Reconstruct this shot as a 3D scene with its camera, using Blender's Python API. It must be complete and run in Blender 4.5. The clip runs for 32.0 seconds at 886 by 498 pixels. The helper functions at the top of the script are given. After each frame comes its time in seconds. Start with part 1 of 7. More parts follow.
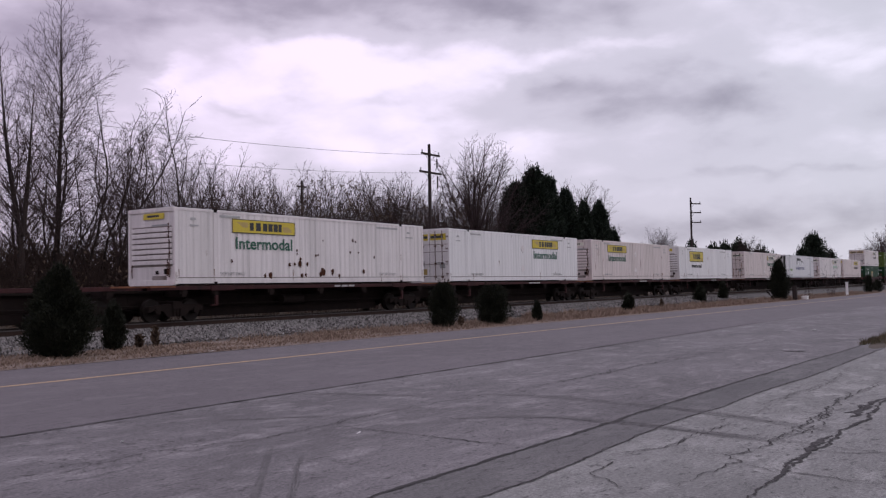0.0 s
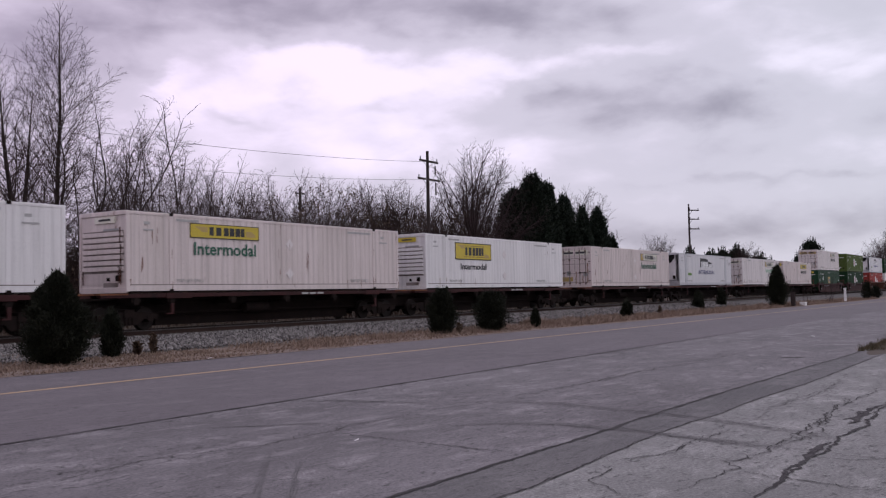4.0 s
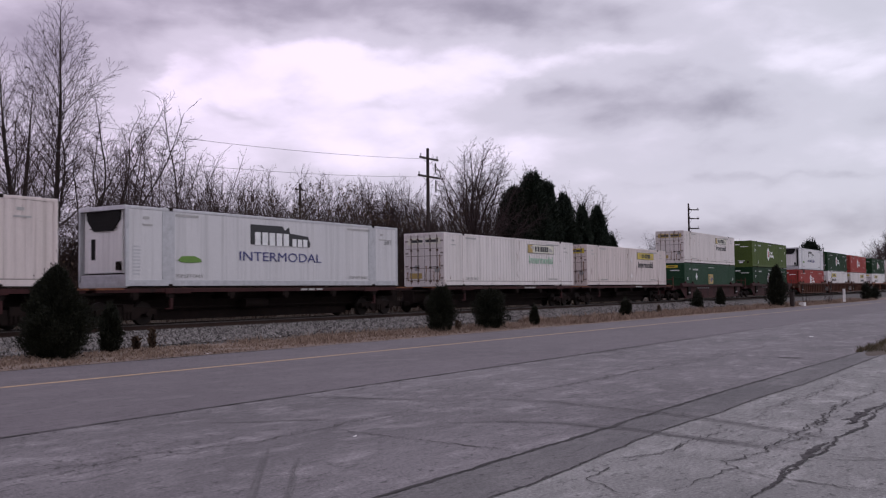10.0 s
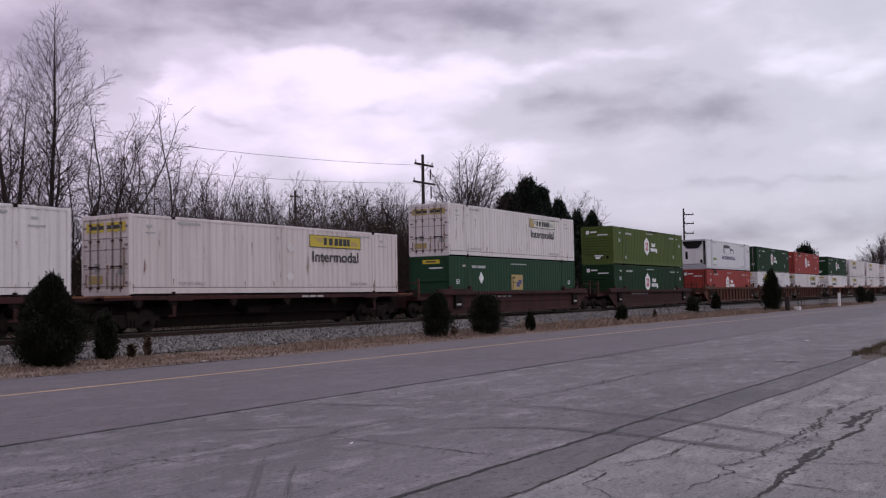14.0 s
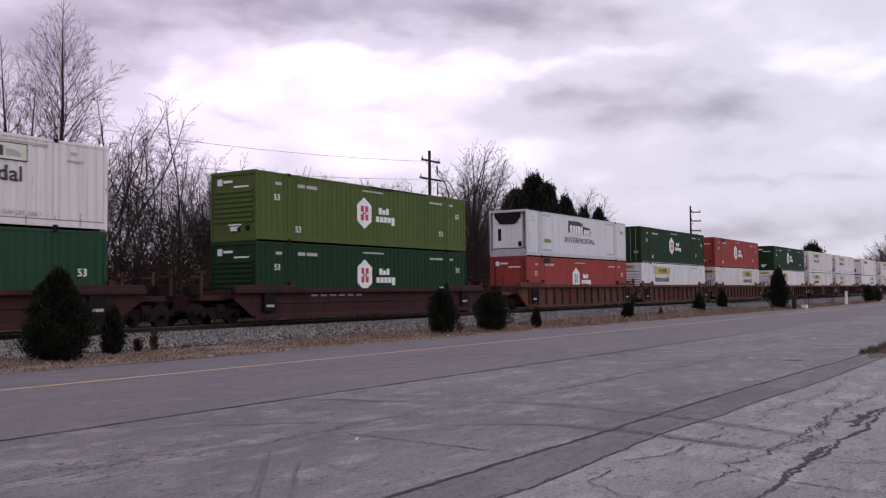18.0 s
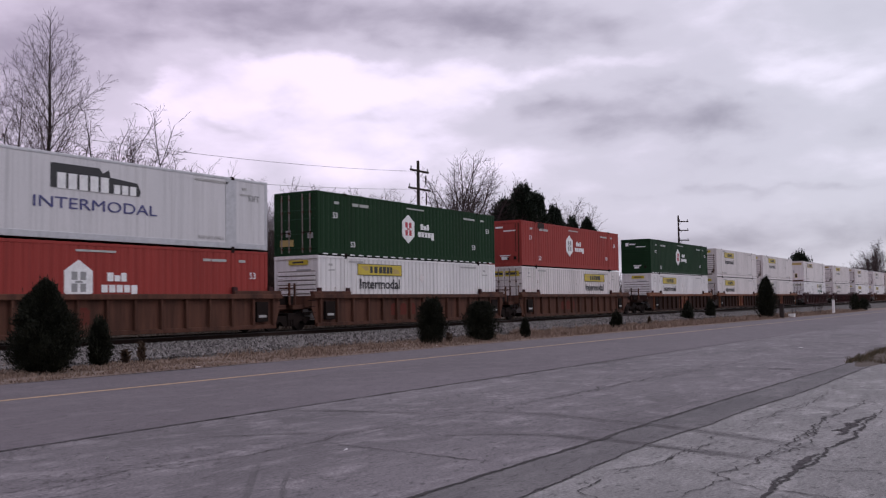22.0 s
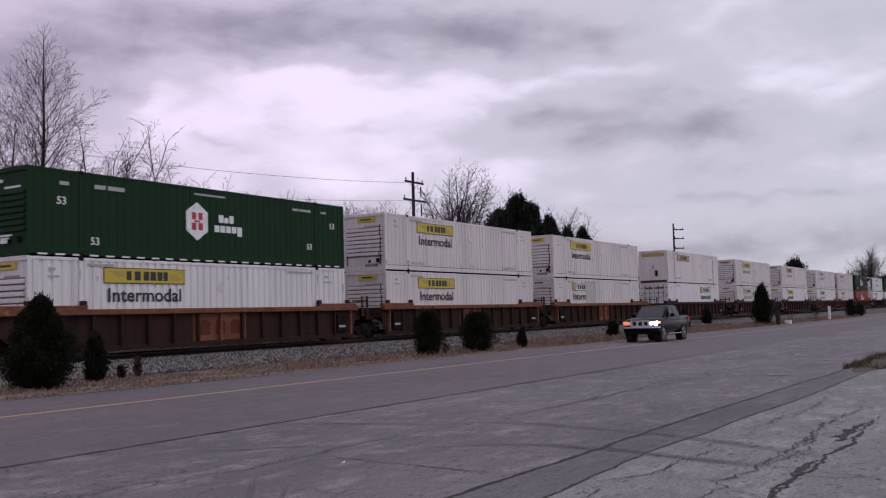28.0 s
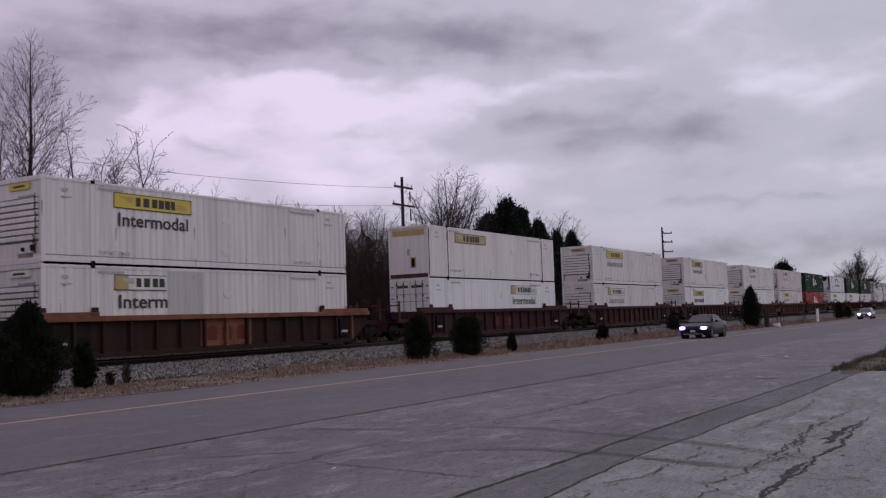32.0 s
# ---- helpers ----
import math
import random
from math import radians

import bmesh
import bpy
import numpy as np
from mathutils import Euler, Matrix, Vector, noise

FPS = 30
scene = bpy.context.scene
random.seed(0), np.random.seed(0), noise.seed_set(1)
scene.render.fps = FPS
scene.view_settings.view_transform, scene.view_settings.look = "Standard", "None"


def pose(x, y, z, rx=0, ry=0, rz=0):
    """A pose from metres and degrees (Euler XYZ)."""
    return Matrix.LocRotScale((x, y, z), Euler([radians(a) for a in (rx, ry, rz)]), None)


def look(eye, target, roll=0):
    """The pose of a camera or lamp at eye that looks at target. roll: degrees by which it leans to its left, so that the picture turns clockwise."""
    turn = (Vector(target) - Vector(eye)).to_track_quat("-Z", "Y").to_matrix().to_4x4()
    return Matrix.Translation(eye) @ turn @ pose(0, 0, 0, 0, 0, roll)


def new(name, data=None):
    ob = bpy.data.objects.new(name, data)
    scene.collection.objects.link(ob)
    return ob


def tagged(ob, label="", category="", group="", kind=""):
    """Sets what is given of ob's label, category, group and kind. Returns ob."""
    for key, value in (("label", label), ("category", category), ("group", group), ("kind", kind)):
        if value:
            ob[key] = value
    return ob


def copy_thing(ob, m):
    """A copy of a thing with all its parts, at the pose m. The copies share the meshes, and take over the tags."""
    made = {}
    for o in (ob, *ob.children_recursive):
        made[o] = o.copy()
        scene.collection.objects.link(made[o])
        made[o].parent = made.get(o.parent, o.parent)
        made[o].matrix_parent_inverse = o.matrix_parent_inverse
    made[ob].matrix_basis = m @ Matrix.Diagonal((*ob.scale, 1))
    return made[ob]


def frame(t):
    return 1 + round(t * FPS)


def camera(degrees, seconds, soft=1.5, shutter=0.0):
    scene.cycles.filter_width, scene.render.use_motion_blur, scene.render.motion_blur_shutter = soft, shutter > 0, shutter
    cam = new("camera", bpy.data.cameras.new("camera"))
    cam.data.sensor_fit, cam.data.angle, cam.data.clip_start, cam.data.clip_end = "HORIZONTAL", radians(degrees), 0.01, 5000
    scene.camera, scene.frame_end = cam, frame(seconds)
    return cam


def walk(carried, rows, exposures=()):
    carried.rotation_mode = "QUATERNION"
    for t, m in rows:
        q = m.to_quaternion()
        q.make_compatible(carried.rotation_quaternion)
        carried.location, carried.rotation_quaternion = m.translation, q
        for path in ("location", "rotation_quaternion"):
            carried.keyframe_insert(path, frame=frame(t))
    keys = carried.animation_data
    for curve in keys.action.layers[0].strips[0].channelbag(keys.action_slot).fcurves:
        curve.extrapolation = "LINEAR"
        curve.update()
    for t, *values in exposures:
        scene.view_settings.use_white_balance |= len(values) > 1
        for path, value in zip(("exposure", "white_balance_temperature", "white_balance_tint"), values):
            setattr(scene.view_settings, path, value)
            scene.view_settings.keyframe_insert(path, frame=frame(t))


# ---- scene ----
# The camera is held by hand at eye height on the lot; it only pans and tilts a little.
# x runs along the track, y across it, the road surface lies near z = 0.
EYE = (0.0, 0.0, 1.6)
cam = camera(50.98, 32.0, soft=1.2, shutter=0.2)


def held(yaw, pitch, roll):
    return pose(*EYE, 90 + pitch, 0, yaw - 90) @ pose(0, 0, 0, 0, 0, -roll)


HELD = [
    (0.0, 32.88, 2.32, 1.11),
    (0.5, 33.16, 2.43, 1.05),
    (1.0, 33.12, 2.60, 0.98),
    (1.5, 32.73, 2.71, 0.97),
    (2.0, 32.77, 2.61, 1.06),
    (2.5, 32.73, 2.53, 1.16),
    (3.0, 32.70, 2.65, 1.22),
    (3.5, 32.82, 2.70, 1.18),
    (5.5, 32.34, 2.83, 1.07),
    (6.0, 32.28, 2.67, 0.99),
    (6.5, 32.41, 2.59, 0.97),
    (7.0, 32.50, 2.66, 0.99),
    (7.5, 32.51, 2.57, 0.98),
    (8.0, 32.52, 2.59, 0.96),
    (8.5, 32.50, 2.67, 0.94),
    (9.0, 32.63, 2.75, 0.85),
    (9.5, 32.73, 2.73, 0.75),
    (10.0, 32.74, 2.57, 0.69),
    (10.5, 32.73, 2.44, 0.68),
    (11.0, 32.74, 2.48, 0.73),
    (11.5, 32.74, 2.82, 0.84),
    (12.0, 32.66, 3.06, 0.90),
    (12.5, 32.59, 2.87, 0.96),
    (13.0, 32.54, 2.73, 1.01),
    (13.5, 32.51, 2.83, 1.02),
    (14.0, 32.46, 2.94, 1.01),
    (14.5, 32.51, 2.93, 1.07),
    (16.5, 33.40, 2.78, 1.11),
    (17.0, 33.13, 2.88, 0.95),
    (17.5, 32.99, 2.86, 0.80),
    (18.0, 32.85, 2.72, 0.70),
    (18.5, 32.46, 2.48, 0.60),
    (19.0, 32.49, 2.49, 0.66),
    (19.5, 32.18, 2.64, 0.84),
    (20.0, 31.89, 2.79, 0.89),
    (20.5, 31.72, 2.99, 0.84),
    (21.0, 32.03, 3.27, 0.82),
    (21.5, 32.29, 3.28, 0.85),
    (22.0, 32.15, 3.32, 0.87),
    (22.5, 31.78, 3.47, 0.94),
    (23.0, 31.58, 3.48, 1.00),
    (23.5, 31.44, 3.48, 0.99),
    (24.0, 31.46, 3.49, 1.02),
    (24.5, 31.59, 3.49, 1.15),
    (25.0, 31.83, 3.39, 1.22),
    (25.5, 31.83, 3.40, 1.27),
    (27.5, 31.82, 3.85, 1.43),
    (28.0, 31.87, 3.99, 1.58),
    (28.5, 31.91, 4.04, 1.75),
    (29.0, 31.82, 4.08, 1.89),
    (29.5, 31.68, 3.96, 1.85),
    (30.0, 31.51, 4.12, 1.84),
    (30.5, 31.44, 4.27, 1.94),
    (31.0, 31.27, 4.40, 2.03),
    (31.5, 31.24, 4.37, 2.00),
    (32.0, 31.21, 4.26, 1.93),
]
walk(cam, [(t, held(a, b, c)) for t, a, b, c in HELD], exposures=[(0.0, 0.03, 6200, 20), (14.0, 0.03, 6200, 20), (16.6, 0.05, 6200, 20), (17.0, 0.09, 6200, 20), (17.9, 0.25, 6250, 20), (19.5, 0.24, 6250, 20), (21.0, 0.10, 6200, 20), (23.0, 0.02, 6200, 20), (26.0, 0.0, 6200, 20), (29.0, -0.20, 6150, 21), (32.0, -0.33, 6150, 21)])


# ---- sky and sun: a bright overcast afternoon ----
SUN_EL, SUN_AZ = 46.0, 302.0          # degrees; the bright part of the cloud cover lies behind the camera
world = bpy.data.worlds.new("overcast_sky")
scene.world = world
world.use_nodes = True
wn, wl = world.node_tree.nodes, world.node_tree.links
wn.clear()


def wnode(kind, **sets):
    n = wn.new(kind)
    for k, v in sets.items():
        n.inputs[k].default_value = v
    return n


def wmath(op, a, b=None):
    n = wn.new("ShaderNodeMath")
    n.operation = op
    for i, v in enumerate((a, b)):
        if v is None:
            continue
        if isinstance(v, (int, float)):
            n.inputs[i].default_value = v
        else:
            wl.new(v, n.inputs[i])
    return n.outputs[0]


w_co = wnode("ShaderNodeTexCoord")
w_sep = wnode("ShaderNodeSeparateXYZ")
wl.new(w_co.outputs["Generated"], w_sep.inputs[0])
w_up = wmath("MAXIMUM", w_sep.outputs[2], 0.0)
w_map = wnode("ShaderNodeMapping")
w_map.inputs["Scale"].default_value = (1.0, 1.0, 2.3)
w_map.inputs["Location"].default_value = (0.35, 0.9, 0.2)
wl.new(w_co.outputs["Generated"], w_map.inputs[0])
w_big = wnode("ShaderNodeTexNoise", Scale=5.5, Detail=7.0, Roughness=0.52, Distortion=0.25)
wl.new(w_map.outputs[0], w_big.inputs["Vector"])
w_warp = wnode("ShaderNodeTexNoise", Scale=11.0, Detail=5.0, Roughness=0.52)
wl.new(w_map.outputs[0], w_warp.inputs["Vector"])
w_ws = wnode("ShaderNodeSeparateColor")
wl.new(w_warp.outputs["Color"], w_ws.inputs[0])
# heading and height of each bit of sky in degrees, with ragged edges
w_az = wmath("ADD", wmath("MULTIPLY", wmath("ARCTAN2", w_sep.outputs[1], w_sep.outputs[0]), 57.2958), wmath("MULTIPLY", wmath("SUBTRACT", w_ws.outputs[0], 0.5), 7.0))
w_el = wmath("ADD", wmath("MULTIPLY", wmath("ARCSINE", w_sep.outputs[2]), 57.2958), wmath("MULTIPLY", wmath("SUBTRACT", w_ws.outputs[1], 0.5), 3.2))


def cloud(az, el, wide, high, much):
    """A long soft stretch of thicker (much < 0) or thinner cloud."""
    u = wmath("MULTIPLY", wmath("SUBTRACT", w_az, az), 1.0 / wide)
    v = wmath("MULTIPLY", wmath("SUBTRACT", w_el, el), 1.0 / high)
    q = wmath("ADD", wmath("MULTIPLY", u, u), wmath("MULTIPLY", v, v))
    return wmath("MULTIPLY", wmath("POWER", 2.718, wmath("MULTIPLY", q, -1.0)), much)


w_sum = wmath("ADD", wmath("MULTIPLY", wmath("SUBTRACT", w_big.outputs[0], 0.5), 0.42), 0.475)
w_puff = wnode("ShaderNodeTexNoise", Scale=17.0, Detail=6.0, Roughness=0.48, Distortion=0.3)
wl.new(w_map.outputs[0], w_puff.inputs["Vector"])
w_sum = wmath("ADD", w_sum, wmath("MULTIPLY", wmath("SUBTRACT", w_puff.outputs[0], 0.5), 0.16))
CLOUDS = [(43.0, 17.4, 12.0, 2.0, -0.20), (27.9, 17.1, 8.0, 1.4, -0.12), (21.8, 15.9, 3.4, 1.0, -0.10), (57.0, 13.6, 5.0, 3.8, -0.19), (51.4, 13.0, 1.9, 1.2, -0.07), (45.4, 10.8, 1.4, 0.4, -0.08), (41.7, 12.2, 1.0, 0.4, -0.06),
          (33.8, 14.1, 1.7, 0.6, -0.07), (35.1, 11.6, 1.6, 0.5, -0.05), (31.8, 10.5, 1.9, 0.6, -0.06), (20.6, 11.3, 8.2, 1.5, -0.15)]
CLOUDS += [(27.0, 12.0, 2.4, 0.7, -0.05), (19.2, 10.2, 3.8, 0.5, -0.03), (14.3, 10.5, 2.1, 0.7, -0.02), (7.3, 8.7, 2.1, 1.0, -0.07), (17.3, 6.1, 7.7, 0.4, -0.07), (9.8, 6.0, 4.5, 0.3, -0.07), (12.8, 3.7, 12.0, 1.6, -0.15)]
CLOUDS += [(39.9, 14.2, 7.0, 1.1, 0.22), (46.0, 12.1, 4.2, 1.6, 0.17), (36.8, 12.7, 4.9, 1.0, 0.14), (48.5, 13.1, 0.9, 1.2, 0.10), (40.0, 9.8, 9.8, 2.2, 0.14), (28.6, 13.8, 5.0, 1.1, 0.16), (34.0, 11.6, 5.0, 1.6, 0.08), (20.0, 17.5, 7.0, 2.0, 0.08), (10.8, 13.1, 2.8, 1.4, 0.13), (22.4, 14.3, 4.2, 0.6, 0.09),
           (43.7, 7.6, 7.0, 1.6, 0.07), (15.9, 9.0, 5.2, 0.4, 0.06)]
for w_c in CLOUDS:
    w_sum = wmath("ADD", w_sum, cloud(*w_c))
w_ramp = wnode("ShaderNodeValToRGB")
w_ramp.color_ramp.interpolation = "EASE"
for i, (p, c) in enumerate(((0.20, (0.33, 0.305, 0.36, 1)), (0.46, (0.69, 0.66, 0.725, 1)), (0.68, (1.05, 0.97, 1.09, 1)))):
    e = w_ramp.color_ramp.elements[i] if i < 2 else w_ramp.color_ramp.elements.new(p)
    e.position, e.color = p, c
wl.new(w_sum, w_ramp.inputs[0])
# an overcast dome grows brighter towards the zenith
w_dome = wmath("ADD", wmath("MULTIPLY", wmath("MAXIMUM", wmath("SUBTRACT", w_up, 0.33), 0.0), 0.40), 1.0)
w_cloud = wnode("ShaderNodeBackground")
# the cover is a little rosier towards one side
w_hue = wn.new("ShaderNodeMapRange")
w_hue.inputs[1].default_value, w_hue.inputs[2].default_value = 8.0, 58.0
wl.new(w_az, w_hue.inputs[0])
w_tone = wn.new("ShaderNodeMix")
w_tone.data_type = "RGBA"
w_tone.inputs[6].default_value, w_tone.inputs[7].default_value = (0.955, 1.0, 0.955, 1), (1.06, 0.985, 1.02, 1)
wl.new(w_hue.outputs[0], w_tone.inputs[0])
w_rose = wn.new("ShaderNodeVectorMath")
w_rose.operation = "MULTIPLY"
wl.new(w_ramp.outputs[0], w_rose.inputs[0])
wl.new(w_tone.outputs[2], w_rose.inputs[1])
wl.new(w_rose.outputs[0], w_cloud.inputs["Color"])
wl.new(w_dome, w_cloud.inputs["Strength"])
w_sky = wnode("ShaderNodeTexSky")
w_sky.sky_type, w_sky.sun_disc = "NISHITA", False
w_sky.sun_elevation, w_sky.sun_rotation = radians(SUN_EL), radians(90 - SUN_AZ)
w_clear = wnode("ShaderNodeBackground", Strength=0.08)
wl.new(w_sky.outputs[0], w_clear.inputs["Color"])
w_mix = wnode("ShaderNodeMixShader", Fac=0.9)
wl.new(w_clear.outputs[0], w_mix.inputs[1])
wl.new(w_cloud.outputs[0], w_mix.inputs[2])
w_out = wnode("ShaderNodeOutputWorld")
wl.new(w_mix.outputs[0], w_out.inputs[0])

sun = new("sun", bpy.data.lights.new("sun", "SUN"))
sun.data.energy, sun.data.angle, sun.data.color = 0.50, radians(30), (1.0, 0.98, 0.96)
sun_way = Vector((math.cos(radians(SUN_EL)) * math.cos(radians(SUN_AZ)), math.cos(radians(SUN_EL)) * math.sin(radians(SUN_AZ)), math.sin(radians(SUN_EL))))
sun.matrix_world = look(sun_way * 60, (0, 0, 0))


# ---- materials ----
def mat(name, base, rough=0.7, metal=0.0, dark=None, scale=4.0, amount=0.5, fine=60.0, bump=0.15, streak=False, spots=None, rand=0.0, dist=0.01, spec=0.5):
    """Base colour broken by stains (dark) at one scale and grain at another; spots: (colour, scale, share) of rust or dirt."""
    m = bpy.data.materials.new(name)
    m.use_nodes = True
    nt = m.node_tree
    N, K = nt.nodes, nt.links
    bsdf = N["Principled BSDF"]
    bsdf.inputs["Roughness"].default_value, bsdf.inputs["Metallic"].default_value = rough, metal
    bsdf.inputs["Specular IOR Level"].default_value = spec
    co = N.new("ShaderNodeTexCoord")
    vec = co.outputs["Object"]
    if streak:
        mp = N.new("ShaderNodeMapping")
        mp.inputs["Scale"].default_value = (1.0, 1.0, 0.12)
        K.new(vec, mp.inputs[0])
        sv = mp.outputs[0]
    else:
        sv = vec
    n1 = N.new("ShaderNodeTexNoise")
    n1.inputs["Scale"].default_value, n1.inputs["Detail"].default_value, n1.inputs["Roughness"].default_value = scale, 6, 0.62
    K.new(sv, n1.inputs["Vector"])
    r1 = N.new("ShaderNodeMapRange")
    r1.inputs[1].default_value, r1.inputs[2].default_value = 0.42, 0.72
    K.new(n1.outputs[0], r1.inputs[0])
    sc = N.new("ShaderNodeMath")
    sc.operation = "MULTIPLY"
    sc.inputs[1].default_value = amount
    K.new(r1.outputs[0], sc.inputs[0])
    mix = N.new("ShaderNodeMix")
    mix.data_type = "RGBA"
    dk = dark or tuple(c * 0.55 for c in base)
    mix.inputs[6].default_value, mix.inputs[7].default_value = (*base, 1), (*dk, 1)
    K.new(sc.outputs[0], mix.inputs[0])
    col = mix.outputs[2]
    n2 = N.new("ShaderNodeTexNoise")
    n2.inputs["Scale"].default_value, n2.inputs["Detail"].default_value = fine, 3
    K.new(vec, n2.inputs["Vector"])
    gm = N.new("ShaderNodeMapRange")
    gm.inputs[1].default_value, gm.inputs[2].default_value, gm.inputs[3].default_value, gm.inputs[4].default_value = 0.3, 0.7, 0.86, 1.1
    K.new(n2.outputs[0], gm.inputs[0])
    val = gm.outputs[0]
    if streak:
        m2 = N.new("ShaderNodeMapping")
        m2.inputs["Scale"].default_value = (5.0, 5.0, 0.16)
        K.new(vec, m2.inputs[0])
        n4 = N.new("ShaderNodeTexNoise")
        n4.inputs["Scale"].default_value, n4.inputs["Detail"].default_value, n4.inputs["Roughness"].default_value = 1.0, 5, 0.65
        K.new(m2.outputs[0], n4.inputs["Vector"])
        r4 = N.new("ShaderNodeMapRange")
        r4.inputs[1].default_value, r4.inputs[2].default_value, r4.inputs[3].default_value, r4.inputs[4].default_value = 0.46, 0.74, 1.0, 0.76
        K.new(n4.outputs[0], r4.inputs[0])
        m4 = N.new("ShaderNodeMath")
        m4.operation = "MULTIPLY"
        K.new(val, m4.inputs[0])
        K.new(r4.outputs[0], m4.inputs[1])
        val = m4.outputs[0]
    if rand:
        oi = N.new("ShaderNodeObjectInfo")
        rr = N.new("ShaderNodeMapRange")
        rr.inputs[3].default_value, rr.inputs[4].default_value = 1 - rand, 1 + rand
        K.new(oi.outputs["Random"], rr.inputs[0])
        mm = N.new("ShaderNodeMath")
        mm.operation = "MULTIPLY"
        K.new(val, mm.inputs[0])
        K.new(rr.outputs[0], mm.inputs[1])
        val = mm.outputs[0]
    vm = N.new("ShaderNodeVectorMath")
    vm.operation = "SCALE"
    K.new(col, vm.inputs[0])
    K.new(val, vm.inputs["Scale"])
    col = vm.outputs[0]
    if spots:
        sc_col, sc_scale, share = spots
        n3 = N.new("ShaderNodeTexNoise")
        n3.inputs["Scale"].default_value, n3.inputs["Detail"].default_value, n3.inputs["Roughness"].default_value = sc_scale, 5, 0.7
        K.new(sv, n3.inputs["Vector"])
        r3 = N.new("ShaderNodeMapRange")
        r3.inputs[1].default_value, r3.inputs[2].default_value = 0.74 - share, 0.80 - share
        K.new(n3.outputs[0], r3.inputs[0])
        m3 = N.new("ShaderNodeMix")
        m3.data_type = "RGBA"
        m3.inputs[7].default_value = (*sc_col, 1)
        K.new(r3.outputs[0], m3.inputs[0])
        K.new(col, m3.inputs[6])
        col = m3.outputs[2]
    K.new(col, bsdf.inputs["Base Color"])
    if bump:
        bp = N.new("ShaderNodeBump")
        bp.inputs["Strength"].default_value, bp.inputs["Distance"].default_value = bump, dist
        K.new(n2.outputs[0], bp.inputs["Height"])
        K.new(bp.outputs[0], bsdf.inputs["Normal"])
    return m


def glow(name, colour, strength):
    m = bpy.data.materials.new(name)
    m.use_nodes = True
    b = m.node_tree.nodes["Principled BSDF"]
    b.inputs["Base Color"].default_value = (*colour, 1)
    b.inputs["Emission Color"].default_value = (*colour, 1)
    b.inputs["Emission Strength"].default_value = strength
    return m


def leafy(name, base, other, rough=0.8):
    """Foliage and dry grass: a colour for each island between base and other."""
    m = bpy.data.materials.new(name)
    m.use_nodes = True
    N, K = m.node_tree.nodes, m.node_tree.links
    bsdf = N["Principled BSDF"]
    bsdf.inputs["Roughness"].default_value, bsdf.inputs["Specular IOR Level"].default_value = rough, 0.2
    g = N.new("ShaderNodeNewGeometry")
    mix = N.new("ShaderNodeMix")
    mix.data_type = "RGBA"
    mix.inputs[6].default_value, mix.inputs[7].default_value = (*base, 1), (*other, 1)
    K.new(g.outputs["Random Per Island"], mix.inputs[0])
    K.new(mix.outputs[2], bsdf.inputs["Base Color"])
    return m


def paving(name, base, dark, light, grain=1.0):
    """Old paving: broad stains, worn patches drawn out along the road, and coarse aggregate."""
    m = bpy.data.materials.new(name)
    m.use_nodes = True
    N, K = m.node_tree.nodes, m.node_tree.links
    bsdf = N["Principled BSDF"]
    bsdf.inputs["Roughness"].default_value, bsdf.inputs["Specular IOR Level"].default_value = 0.78, 0.5
    co = N.new("ShaderNodeTexCoord")

    def field(scale, detail, rough, stretch=(1, 1, 1)):
        mp = N.new("ShaderNodeMapping")
        mp.inputs["Scale"].default_value = stretch
        K.new(co.outputs["Object"], mp.inputs[0])
        n = N.new("ShaderNodeTexNoise")
        n.inputs["Scale"].default_value, n.inputs["Detail"].default_value, n.inputs["Roughness"].default_value = scale, detail, rough
        K.new(mp.outputs[0], n.inputs["Vector"])
        return n.outputs[0]

    def blend(fac, lo, hi, a, b):
        r = N.new("ShaderNodeMapRange")
        r.inputs[1].default_value, r.inputs[2].default_value = lo, hi
        K.new(fac, r.inputs[0])
        x = N.new("ShaderNodeMix")
        x.data_type = "RGBA"
        K.new(r.outputs[0], x.inputs[0])
        for v, i in ((a, 6), (b, 7)):
            if isinstance(v, tuple):
                x.inputs[i].default_value = (*v, 1)
            else:
                K.new(v, x.inputs[i])
        return x.outputs[2]
    broad = field(0.35, 6, 0.6, (0.45, 1.0, 1.0))
    worn = field(1.7, 8, 0.72, (0.6, 1.0, 1.0))
    drawn = field(5.0, 7, 0.7, (0.22, 1.0, 1.0))
    chips = field(9.0, 7, 0.78, (0.5, 1.0, 1.0))
    grit = field(30.0, 6, 0.85)
    c = blend(broad, 0.38, 0.66, base, dark)
    c = blend(worn, 0.50, 0.66, c, light)
    c = blend(drawn, 0.52, 0.70, c, dark)
    c = blend(chips, 0.56, 0.62, c, tuple(k * 0.50 for k in dark))
    g = N.new("ShaderNodeMapRange")
    g.inputs[1].default_value, g.inputs[2].default_value, g.inputs[3].default_value, g.inputs[4].default_value = 0.3, 0.7, 1 - 0.66 * grain, 1 + 0.66 * grain
    K.new(grit, g.inputs[0])
    vm = N.new("ShaderNodeVectorMath")
    vm.operation = "SCALE"
    K.new(c, vm.inputs[0])
    K.new(g.outputs[0], vm.inputs["Scale"])
    K.new(vm.outputs[0], bsdf.inputs["Base Color"])
    bp = N.new("ShaderNodeBump")
    bp.inputs["Strength"].default_value, bp.inputs["Distance"].default_value = 0.5, 0.008
    K.new(grit, bp.inputs["Height"])
    K.new(bp.outputs[0], bsdf.inputs["Normal"])
    return m


